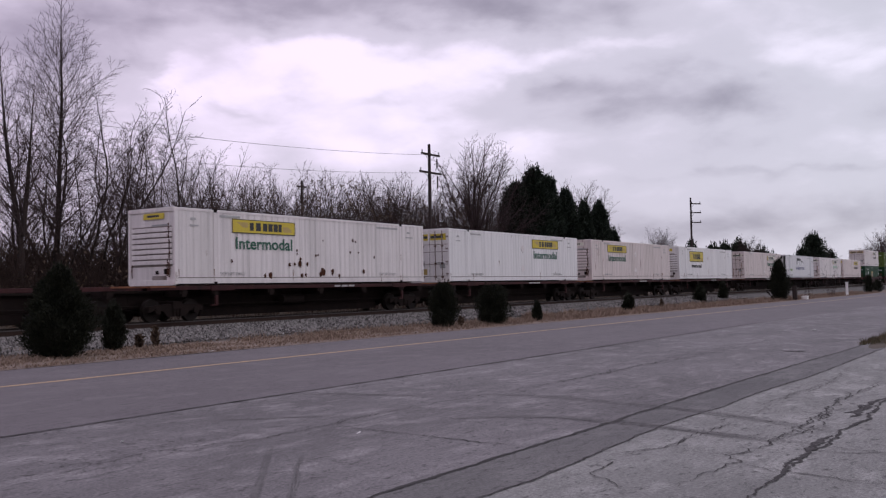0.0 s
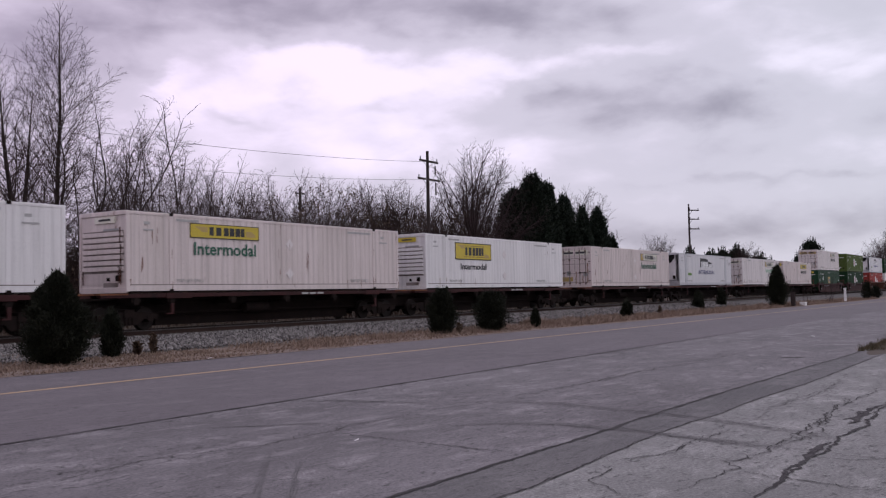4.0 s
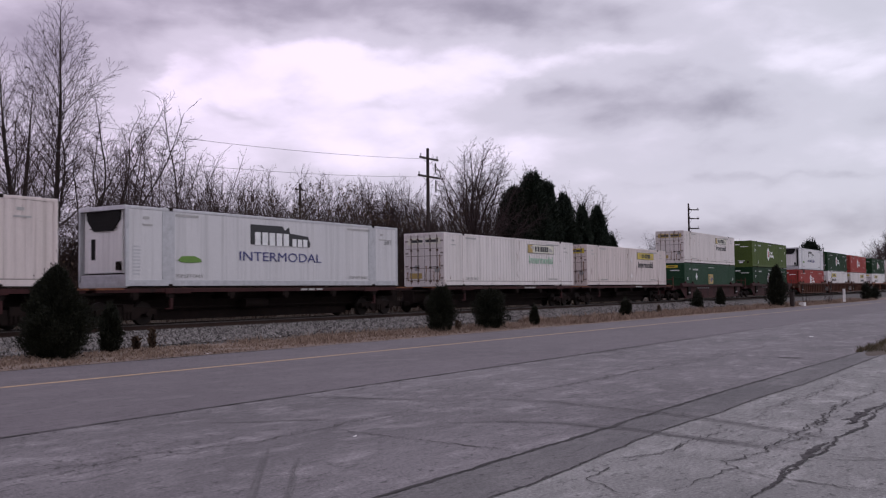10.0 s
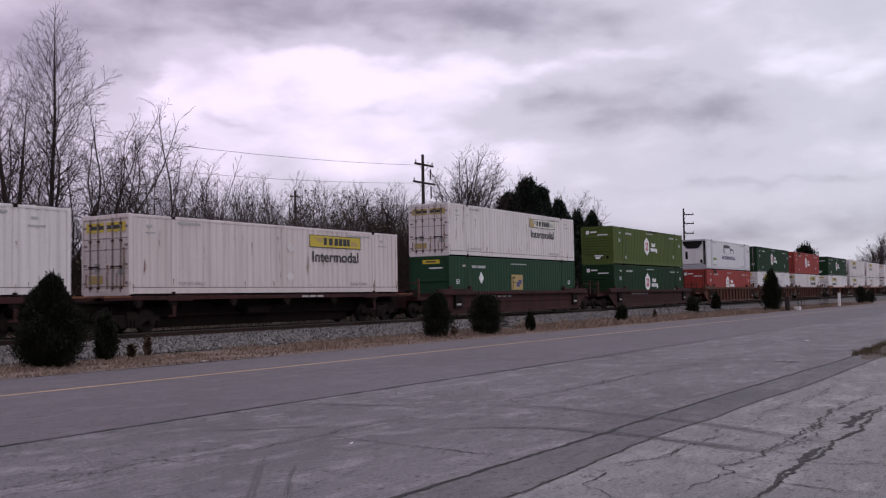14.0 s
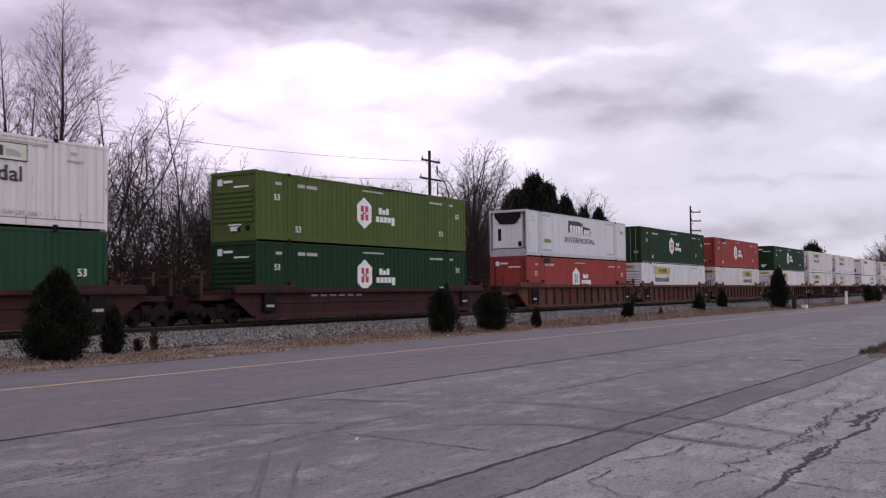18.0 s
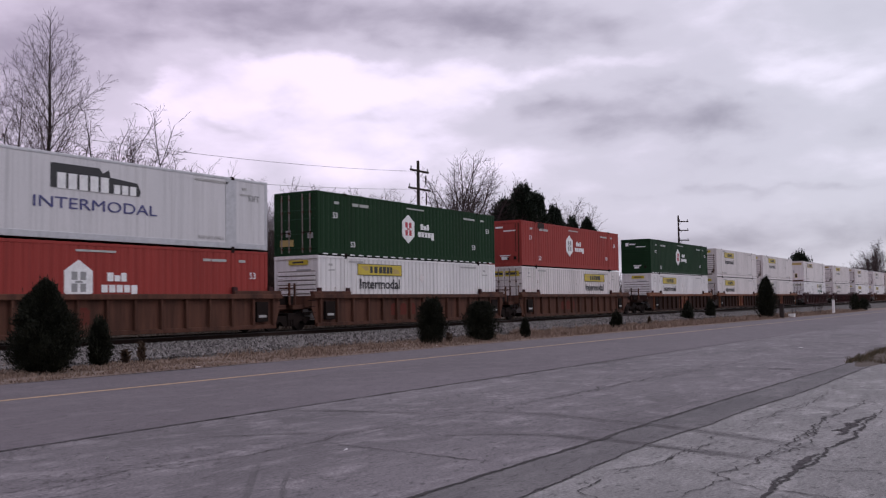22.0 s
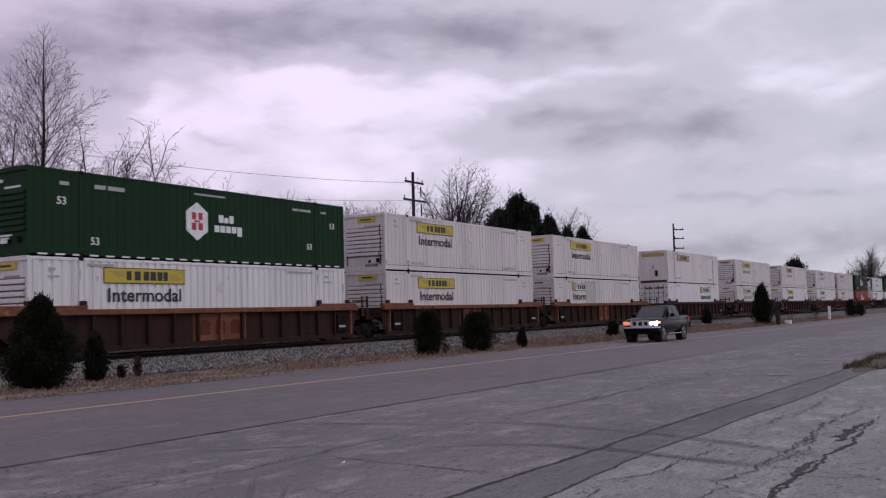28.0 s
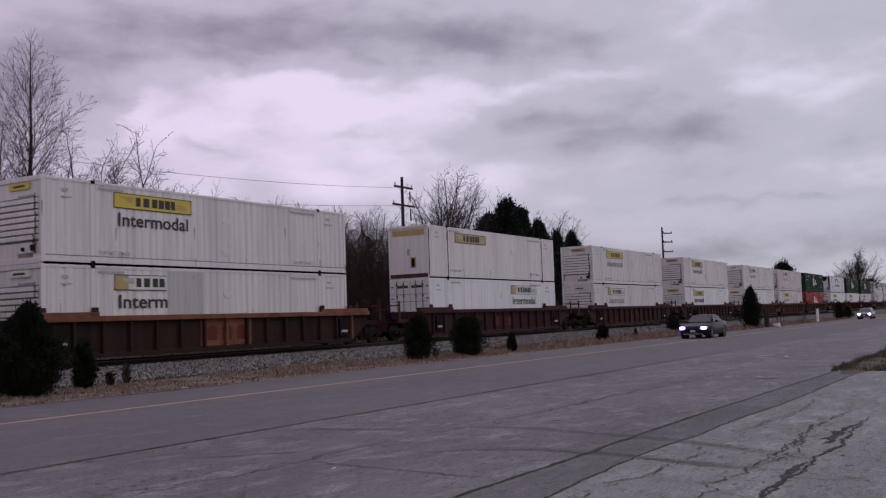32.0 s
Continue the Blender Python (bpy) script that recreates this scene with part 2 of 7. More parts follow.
RUST = (0.14, 0.055, 0.03)
M = {
    "white": mat("white_paint", (0.70, 0.645, 0.635), 0.5, dark=(0.50, 0.465, 0.445), scale=1.1, amount=0.6, streak=True, bump=0.03, rand=0.04),
    "bright": mat("fresh_white_paint", (0.74, 0.715, 0.71), 0.45, dark=(0.58, 0.555, 0.55), scale=1.0, amount=0.5, streak=True, bump=0.03, rand=0.03),
    "cream": mat("weathered_cream_paint", (0.66, 0.575, 0.555), 0.6, dark=(0.46, 0.40, 0.365), scale=1.1, amount=0.55, streak=True, bump=0.04, spots=(RUST, 2.4, 0.095)),
    "rusty": mat("rust_spotted_white_paint", (0.70, 0.64, 0.625), 0.55, dark=(0.58, 0.54, 0.50), scale=1.0, amount=0.5, streak=True, bump=0.04, spots=(RUST, 2.0, 0.105)),
    "silver": mat("pale_grey_panel", (0.60, 0.585, 0.595), 0.4, 0.0, dark=(0.5, 0.5, 0.52), scale=0.8, amount=0.4, streak=True, bump=0.02),
    "alloy": mat("aluminium_frame", (0.50, 0.50, 0.52), 0.45, 0.5, bump=0.02),
    "lime": mat("leaf_green_paint", (0.074, 0.108, 0.024), 0.6, dark=(0.050, 0.078, 0.022), scale=0.7, amount=0.6, streak=True, bump=0.03, spec=0.15),
    "green": mat("dark_green_paint", (0.008, 0.034, 0.012), 0.65, dark=(0.009, 0.027, 0.010), scale=0.7, amount=0.6, streak=True, bump=0.03, spec=0.15),
    "teal": mat("weathered_green_paint", (0.014, 0.050, 0.024), 0.55, dark=(0.024, 0.058, 0.034), scale=0.7, amount=0.6, streak=True, bump=0.03, spec=0.15),
    "red": mat("vermilion_paint", (0.30, 0.046, 0.038), 0.6, dark=(0.21, 0.036, 0.030), scale=0.7, amount=0.5, streak=True, bump=0.03, spec=0.15),
    "yellow": mat("yellow_panel", (0.53, 0.41, 0.03), 0.5, dark=(0.43, 0.31, 0.04), scale=1.5, amount=0.4, bump=0.02, rand=0.08),
    "ochre": mat("faded_ochre_panel", (0.42, 0.30, 0.10), 0.6, dark=(0.30, 0.22, 0.09), scale=2.0, amount=0.5, bump=0.02),
    "faded": mat("faded_panel", (0.66, 0.64, 0.56), 0.6, dark=(0.5, 0.47, 0.33), scale=1.6, amount=0.7, bump=0.02),
    "black": mat("black_print", (0.025, 0.025, 0.028), 0.6, bump=0.0),
    "greytext": mat("faded_grey_print", (0.30, 0.30, 0.30), 0.7, bump=0.0),
    "pale": mat("worn_stencil_print", (0.40, 0.39, 0.38), 0.7, bump=0.0),
    "whitetext": mat("white_print", (0.8, 0.8, 0.8), 0.55, bump=0.0),
    "smalltext": mat("small_worn_white_print", (0.42, 0.43, 0.41), 0.6, bump=0.0),
    "greentext": mat("dark_green_print", (0.025, 0.11, 0.07), 0.6, bump=0.0),
    "fadedgreen": mat("faded_green_print", (0.30, 0.50, 0.36), 0.7, bump=0.0),
    "navy": mat("navy_print", (0.055, 0.058, 0.19), 0.55, bump=0.0),
    "crimson": mat("crimson_print", (0.45, 0.03, 0.05), 0.5, bump=0.0),
    "leafmark": mat("green_leaf_mark", (0.12, 0.24, 0.035), 0.5, bump=0.0),
    "tan": mat("rust_brown_car_paint", (0.100, 0.043, 0.028), 0.8, dark=(0.038, 0.018, 0.013), scale=2.4, amount=1.0, streak=True, bump=0.1, spots=((0.05, 0.022, 0.016), 3.0, 0.12), rand=0.15, spec=0.2),
    "maroon": mat("maroon_car_paint", (0.050, 0.017, 0.017), 0.8, dark=(0.017, 0.009, 0.009), scale=1.4, amount=0.8, streak=True, bump=0.08, rand=0.12, spec=0.2),
    "orange": mat("orange_deck_paint", (0.20, 0.078, 0.040), 0.75, dark=(0.075, 0.032, 0.022), scale=1.3, amount=1.0, bump=0.08, spots=((0.36, 0.18, 0.05), 1.6, 0.10), spec=0.2),
    "steel": mat("grimy_black_steel", (0.014, 0.010, 0.009), 0.9, 0.0, dark=(0.022, 0.014, 0.012), scale=3, amount=0.7, bump=0.1, spec=0.08),
    "wheel": mat("worn_wheel_steel", (0.018, 0.013, 0.011), 0.7, 0.0, bump=0.05, spec=0.15),
    "rail": mat("rail_steel", (0.035, 0.022, 0.018), 0.85, 0.0, dark=(0.055, 0.03, 0.022), bump=0.05, spec=0.15),
    "railhead": mat("worn_rail_head", (0.09, 0.075, 0.07), 0.5, 0.6, bump=0.02),
    # oily ballast, coloured darker still for the shade below the train
    "shadedbed": mat("oily_shaded_bed", (0.042, 0.034, 0.030), 0.95, dark=(0.022, 0.018, 0.016), scale=5, amount=0.8, fine=20, bump=0.8, dist=0.04, spec=0.1),
    "sleeper": mat("creosoted_timber", (0.06, 0.045, 0.035), 0.9, bump=0.3, rand=0.25),
    "gasket": mat("dark_rubber", (0.014, 0.013, 0.013), 0.8, bump=0.05, spec=0.15),
    # grime on the door gear; also the painted shade of rib gaps and rail groove
    "grime": mat("rusty_grime_and_shade", (0.27, 0.235, 0.22), 0.9, dark=(0.13, 0.10, 0.088), scale=2.5, amount=0.9, bump=0.1, spec=0.1),
    "rustmark": mat("rust_blotch", (0.085, 0.034, 0.02), 0.95, dark=(0.03, 0.016, 0.012), scale=9, amount=1.0, bump=0.3, spec=0.1),
    "rustrun": mat("pale_rust_run", (0.27, 0.17, 0.12), 0.9, dark=(0.13, 0.075, 0.05), scale=9, amount=1.0, bump=0.1, spec=0.1),
    "scrape": mat("scraped_dark_paint", (0.030, 0.026, 0.026), 0.9, dark=(0.07, 0.05, 0.04), scale=5, amount=0.8, bump=0.1, spec=0.1),
    "greypanel": mat("dull_grey_panel", (0.47, 0.44, 0.435), 0.6, dark=(0.36, 0.335, 0.33), scale=1.2, amount=0.5, streak=True, bump=0.03),
    "redbar": mat("faded_red_lettering", (0.13, 0.028, 0.022), 0.85, dark=(0.09, 0.035, 0.022), scale=2, amount=0.8, bump=0.05, spec=0.15),
    "road": paving("road_asphalt", (0.106, 0.092, 0.100), (0.082, 0.071, 0.077), (0.131, 0.116, 0.124), 0.7),
    "lot": paving("weathered_lot_asphalt", (0.134, 0.123, 0.129), (0.082, 0.074, 0.078), (0.205, 0.190, 0.196), 1.3),
    "slab": paving("old_concrete_lot", (0.190, 0.186, 0.181), (0.128, 0.125, 0.122), (0.262, 0.256, 0.249), 1.15),
    "strip": paving("dark_patch_strip", (0.103, 0.097, 0.098), (0.068, 0.064, 0.066), (0.130, 0.123, 0.124), 1.0),
    "stain": mat("dark_damp_stain", (0.040, 0.036, 0.037), 0.9, dark=(0.085, 0.079, 0.080), scale=9.0, amount=1.0, fine=50, bump=0.2, spec=0.15),
    "pit": mat("worn_pits", (0.065, 0.060, 0.061), 0.95, bump=0.1),
    "crack": mat("crack_fill", (0.030, 0.026, 0.026), 0.95, bump=0.3),
    "tyremark": mat("rubber_marks", (0.100, 0.093, 0.095), 0.9, dark=(0.165, 0.155, 0.158), scale=3.0, amount=1.0, bump=0.1),
    "line": mat("worn_yellow_line", (0.40, 0.275, 0.16), 0.8, dark=(0.21, 0.165, 0.13), scale=5, amount=0.8, bump=0.2),
    "earth": mat("winter_ground", (0.075, 0.055, 0.040), 0.95, dark=(0.045, 0.036, 0.027), scale=0.4, amount=0.8, fine=12, bump=0.6, dist=0.03),
    "verge": mat("dry_verge", (0.185, 0.138, 0.110), 0.95, dark=(0.115, 0.085, 0.070), scale=0.8, amount=0.8, fine=22, bump=0.8, dist=0.03),
    "ballast": mat("ballast_bed", (0.10, 0.091, 0.087), 0.95, dark=(0.045, 0.04, 0.038), scale=9, amount=0.9, fine=26, bump=1.0, dist=0.05),
    "stone": leafy("ballast_stone", (0.020, 0.017, 0.016), (0.275, 0.255, 0.245), 0.9),
    "bark": mat("grey_bark", (0.046, 0.034, 0.031), 0.95, spec=0.1, dark=(0.024, 0.019, 0.018), scale=6, amount=0.8, streak=True, fine=40, bump=0.5),
    "twig": mat("brown_twigs", (0.058, 0.041, 0.041), 0.95, bump=0.0, spec=0.1),
    "thorn": mat("dark_brown_brush", (0.036, 0.024, 0.021), 0.95, dark=(0.058, 0.038, 0.030), scale=1.2, amount=0.8, bump=0.0, spec=0.1),
    "cedar": leafy("cedar_foliage", (0.008, 0.014, 0.010), (0.022, 0.030, 0.018)),
    "shrub": leafy("young_cedar_foliage", (0.005, 0.007, 0.004), (0.017, 0.018, 0.009)),
    "drybush": leafy("dry_brush", (0.05, 0.035, 0.028), (0.11, 0.075, 0.05)),
    "straw": leafy("dry_grass_blades", (0.145, 0.100, 0.077), (0.275, 0.200, 0.152)),
    "weed": leafy("green_weeds", (0.045, 0.042, 0.022), (0.12, 0.092, 0.058)),
    "pole": mat("weathered_pole_timber", (0.050, 0.039, 0.037), 0.95, spec=0.1, streak=True, bump=0.4),
    "insulator": mat("grey_porcelain", (0.35, 0.35, 0.36), 0.3, bump=0.0),
    "wire": mat("dull_wire", (0.16, 0.15, 0.16), 0.7, bump=0.0),
    "marker": mat("white_marker_post", (0.72, 0.71, 0.70), 0.6, bump=0.05),
    "carblack": mat("black_car_paint", (0.005, 0.005, 0.006), 0.25, 0.0, amount=0.2, bump=0.0, spec=0.10),
    "cargrey": mat("dark_grey_car_paint", (0.010, 0.009, 0.012), 0.3, 0.0, amount=0.2, bump=0.0, spec=0.15),
    "glass": mat("dark_car_glass", (0.02, 0.022, 0.025), 0.05, 0.0, amount=0.1, bump=0.0),
    "tint": mat("tinted_side_glass", (0.008, 0.008, 0.009), 0.1, 0.0, amount=0.1, bump=0.0, spec=0.2),
    "chrome": mat("chrome_trim", (0.6, 0.6, 0.62), 0.15, 1.0, amount=0.1, bump=0.0),
    "brightwork": mat("polished_trim", (0.62, 0.61, 0.64), 0.35, 0.45, amount=0.1, bump=0.0),
    "tyre": mat("tyre_rubber", (0.018, 0.018, 0.018), 0.85, bump=0.1),
    "rim": mat("alloy_rim", (0.25, 0.25, 0.27), 0.35, 0.8, bump=0.0),
    "headlight": glow("headlamp_white", (1.0, 0.84, 0.92), 14.0),
    "dimlamp": glow("dim_amber_lamp", (0.9, 0.30, 0.16), 0.7),
    # the violet halo round the lamp cores, put into a glowing lens
    "xenon": glow("headlamp_violet_halo", (0.30, 0.14, 1.0), 9.0),
    "core": glow("headlamp_core", (0.62, 0.48, 1.0), 14.0),
    "amber": glow("amber_marker_lamp", (1.0, 0.28, 0.12), 2.5),
    "plate": mat("licence_plate", (0.5, 0.5, 0.5), 0.5, bump=0.0),
}



# ---- mesh helpers ----
def box(bm, x0, x1, y0, y1, z0, z1, bevel=0.0):
    vs = [bm.verts.new(p) for p in ((x0, y0, z0), (x1, y0, z0), (x1, y1, z0), (x0, y1, z0), (x0, y0, z1), (x1, y0, z1), (x1, y1, z1), (x0, y1, z1))]
    fs = [bm.faces.new([vs[i] for i in f]) for f in ((3, 2, 1, 0), (4, 5, 6, 7), (0, 1, 5, 4), (1, 2, 6, 5), (2, 3, 7, 6), (3, 0, 4, 7))]
    if bevel:
        bmesh.ops.bevel(bm, geom=list({e for f in fs for e in f.edges}), offset=bevel, segments=2, affect="EDGES", profile=0.6)
    return bm


def boxes(*rows, bevel=0.0):
    bm = bmesh.new()
    for r in rows:
        box(bm, *r, bevel=bevel)
    return bm


def tube(bm, a, b, ra, rb=None, sides=8, caps=True):
    a, b = Vector(a), Vector(b)
    rb = ra if rb is None else rb
    q = (b - a).to_track_quat("Z", "Y")
    rings = []
    for c, r in ((a, ra), (b, rb)):
        rings.append([bm.verts.new(c + q @ Vector((r * math.cos(2 * math.pi * i / sides), r * math.sin(2 * math.pi * i / sides), 0))) for i in range(sides)])
    for i in range(sides):
        j = (i + 1) % sides
        bm.faces.new((rings[0][i], rings[0][j], rings[1][j], rings[1][i]))
    if caps:
        bm.faces.new(rings[0][::-1])
        bm.faces.new(rings[1])
    return bm


def prism(bm, outline, y0, y1):
    """A solid from an outline in x and z, between two y planes."""
    a = [bm.verts.new((x, y0, z)) for x, z in outline]
    b = [bm.verts.new((x, y1, z)) for x, z in outline]
    n = len(outline)
    bm.faces.new(a)
    bm.faces.new(b[::-1])
    for i in range(n):
        j = (i + 1) % n
        bm.faces.new((a[j], a[i], b[i], b[j]))
    bmesh.ops.recalc_face_normals(bm, faces=bm.faces[:])
    return bm


def mesh_of(name, bm, material, smooth=False):
    me = bpy.data.meshes.new(name)
    bm.to_mesh(me)
    bm.free()
    me.materials.append(material)
    if smooth:
        for p in me.polygons:
            p.use_smooth = True
    return me


def part(name, bm, material, parent, label="", at=None, smooth=False):
    """One mesh object under a thing or a part. bm: a bmesh, or a mesh that alike parts share."""
    me = bm if isinstance(bm, bpy.types.Mesh) else mesh_of(name, bm, material, smooth)
    ob = new(name, me)
    ob.parent = parent
    if at is not None:
        ob.matrix_basis = at if isinstance(at, Matrix) else Matrix.Translation(at)
    if label:
        ob["label"] = label
    return ob


def thing(name, label, category, group="", kind="", m=None):
    ob = new(name)
    ob.empty_display_size = 0.2
    if m is not None:
        ob.matrix_basis = m
    return tagged(ob, label, category, group, kind)


def solid(name, bm, material, label="", category="", group="", kind="", smooth=False):
    return tagged(new(name, mesh_of(name, bm, material, smooth)), label, category, group, kind)


KEPT = {}


def kept(key, make):
    """A mesh that is made once and shared by alike parts."""
    if key not in KEPT:
        KEPT[key] = make()
    return KEPT[key]


def lettering(text, width, height, material, bold=0.012):
    """Words as a thin mesh in the xz plane, facing -y, from the origin to width and height."""
    cu = bpy.data.curves.new("lettering", "FONT")
    cu.body, cu.offset, cu.extrude, cu.resolution_u = text, bold, 0.004, 3
    tmp = bpy.data.objects.new("lettering", cu)
    me = bpy.data.meshes.new_from_object(tmp)
    bpy.data.objects.remove(tmp)
    co = np.empty(len(me.vertices) * 3)
    me.vertices.foreach_get("co", co)
    co = co.reshape(-1, 3)
    lo, hi = co.min(0), co.max(0)
    out = np.stack([(co[:, 0] - lo[0]) / (hi[0] - lo[0]) * width, -co[:, 2], (co[:, 1] - lo[1]) / (hi[1] - lo[1]) * height], 1)
    me.vertices.foreach_set("co", out.ravel())
    me.materials.clear()
    me.materials.append(material)
    me.update()
    return me


def gz(x):
    """The ground falls very gently away along the road."""
    return -0.0028 * max(0.0, x - 8.0)


MOVES = []      # (thing, rows) to be keyed at the end


def travelled(t):
    """Metres that the train has gone by t seconds."""
    return 9.8392 * t - 0.01087 * t * t + 0.000105 * t ** 3


TRACK_Y, RAIL_Z = 26.574, 0.50      # the containers' near side; the rail head


def aboard(ob, u, z):
    """Lets a thing ride with the train: its place along the track at the start, and its height."""
    ob.matrix_basis = pose(u, TRACK_Y, z)
    MOVES.append((ob, [(t, pose(u - travelled(t), TRACK_Y, z)) for t in range(0, 33, 4)]))
    return ob



# ---- the ground, the road and the lot ----
def edge(y, slope):
    """A line along the road that draws in a little with distance."""
    return lambda x: y + slope * (min(max(x, 6.0), 60.0) - 6.0)


def bent(xs, ys):
    return lambda x: float(np.interp(x, xs, ys))


SEAM_A = bent((6, 10, 12, 15.5, 20, 23, 60), (4.38, 4.26, 4.26, 4.18, 4.03, 3.88, 3.4))
SEAM_B = bent((6, 7.1, 8.3, 10, 11, 11.8, 13.1, 14.5, 16, 18, 21, 23, 60), (3.64, 3.57, 3.61, 3.66, 3.63, 3.52, 3.54, 3.49, 3.38, 3.32, 3.29, 3.25, 2.2))
JOINT, CENTRE_N, CENTRE_F, KERB = edge(9.90, -0.0110), edge(15.26, -0.0035), edge(15.45, -0.0035), edge(18.72, -0.0110)


def strip(name, material, y0, y1, lift, x0=-60.0, x1=900.0, steps=60, label="", category="", wander=0.0, fine=False):
    """A sheet along the road between two lines, laid on the gently falling ground."""
    bm = bmesh.new()
    xs = [x0 + (x1 - x0) * (i / steps) ** 2.2 for i in range(steps + 1)]
    if fine:
        xs = sorted([x for x in xs if not 1.9 < x < 34.1] + [2 + i * 0.4 for i in range(81)])
    rows = []
    for x in xs:
        w = [noise.noise(Vector((x * 0.35, k * 9.7, 1.3))) * wander for k in (0, 1)]
        rows.append((bm.verts.new((x, (y0(x) if callable(y0) else y0) + w[0], gz(x) + lift)), bm.verts.new((x, (y1(x) if callable(y1) else y1) + w[1], gz(x) + lift))))
    for a, b in zip(rows, rows[1:]):
        bm.faces.new((a[0], b[0], b[1], a[1]))
    return solid(name, bm, material, label, category, kind="structure")


def land():
    """One sheet to the horizon; it is a little lower under the paving and rises to the track bed."""
    bm = bmesh.new()
    xs = [-1500, -400, -120, -60, -30] + [i * 4.0 for i in range(-5, 60)] + [260, 320, 400, 520, 700, 1000, 2000, 4000]
    prof = [(-2500, -0.03), (-400, -0.03), (-60, -0.03), (2, -0.03), (18.3, -0.05), (18.9, -0.05), (20.5, -0.05), (22.0, -0.05), (24.2, 0.05), (30.5, 0.05), (33.0, 0.1), (36, 0.35), (40, 1.3), (46, 2.4), (60, 2.9), (120, 3.2), (400, 3.4), (2500, 3.6)]
    grid = []
    for x in xs:
        row = []
        for y, z in prof:
            n = noise.noise(Vector((x * 0.21, y * 0.6, 0))) * (0.06 if y > 18.5 else 0.0) * (4 if y > 35 else 1)
            row.append(bm.verts.new((x, y, gz(min(x, 300)) + z + n)))
        grid.append(row)
    for a, b in zip(grid, grid[1:]):
        for i in range(len(prof) - 1):
            bm.faces.new((a[i], b[i], b[i + 1], a[i + 1]))
    return solid("ground", bm, M["earth"], "brown winter ground with fallen leaves and dead grass", "ground", kind="structure", smooth=True)


land()
strip("road", M["road"], JOINT, KERB, 0.004, label="grey asphalt two-lane road with one worn yellow line", category="road", wander=0.06)
strip("lot", M["lot"], SEAM_A, JOINT, 0.0, fine=True, label="weathered grey asphalt lot beside the road", category="pavement", wander=0.008)
strip("patch_strip", M["strip"], SEAM_B, SEAM_A, 0.004, fine=True, label="darker asphalt strip between lot and slab", category="pavement", wander=0.008)
strip("concrete_lot", M["slab"], -40.0, SEAM_B, 0.0, fine=True, label="old pale cracked concrete lot", category="pavement", wander=0.008)
strip("verge", M["verge"], KERB, 23.2, 0.012, label="strip of dry straw-coloured grass beside the road", category="verge", wander=0.16)
strip("centre_line", M["line"], CENTRE_N, CENTRE_F, 0.009, label="faded yellow painted road line", category="road marking", wander=0.0)


def bed():
    bm = bmesh.new()
    xs = [i * 1.5 for i in range(-30, 60)] + [100 + i * 12 for i in range(60)]
    prof = [(22.5, 0.0), (23.1, 0.07), (24.4, 0.20), (25.3, 0.28), (26.0, 0.31), (29.7, 0.31), (30.2, 0.29), (32.6, 0.02)]
    grid = [[bm.verts.new((x, y + (noise.noise(Vector((x * 0.5, y, 2))) * 0.25 if i < 3 else 0), z + noise.noise(Vector((x * 1.7, y * 2.1, 0))) * 0.03 + (gz(x) if i in (0, 7) else 0))) for i, (y, z) in enumerate(prof)] for x in xs]
    for a, b in zip(grid, grid[1:]):
        for i in range(len(prof) - 1):
            bm.faces.new((a[i], b[i], b[i + 1], a[i + 1]))
    return solid("track_bed", bm, M["ballast"], "grey crushed-stone ballast bank", "track bed", kind="structure", smooth=True)


bed()
MID_Y = TRACK_Y + 1.3


def rails():
    for side in (-0.7525, 0.7525):
        rail = thing("rail", "rusty steel rail with a polished head", "rail", "rails", "structure", m=pose(0, MID_Y + side, RAIL_Z))
        part("web", boxes((-60, 700, -0.07, 0.07, -0.17, -0.155), (-60, 700, -0.01, 0.01, -0.16, -0.03)), M["rail"], rail)
        part("head", boxes((-60, 700, -0.036, 0.036, -0.038, 0.0)), M["railhead"], rail)
    me = mesh_of("sleeper", boxes((-0.11, 0.11, -1.3, 1.3, -0.36, -0.172), bevel=0.012), M["sleeper"])
    for i in range(200):
        s = tagged(new("sleeper", me), "dark creosoted timber sleeper in the ballast", "sleeper", "sleepers")
        s.matrix_basis = pose(6 + i * 0.53, MID_Y + random.uniform(-0.02, 0.02), RAIL_Z, 0, 0, random.uniform(-0.6, 0.6))


rails()
strip("gravel_drive", M["ballast"], 19.6, 22.4, 0.035, 92, 150, 30, label="grey gravel pull-off beside the track", category="gravel", wander=0.3)
# dark sheet past both rails: oily ballast plus the train's shadow as colour
strip("track_centre", M["shadedbed"], 25.35, 29.7, 0.0, -60, 700, 80, label="dark oily ballast with the train's shade painted in", category="track bed")
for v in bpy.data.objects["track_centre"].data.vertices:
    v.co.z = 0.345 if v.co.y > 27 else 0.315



# ---- containers ----
L53, W53, H53 = 16.15, 2.6, 2.89
FLOOR_SINGLE, FLOOR_WELL, FLOOR_TOP = 1.836, 0.93, 3.828
POSTS = (1.98, 14.17)                   # the lifting posts stand forty feet apart


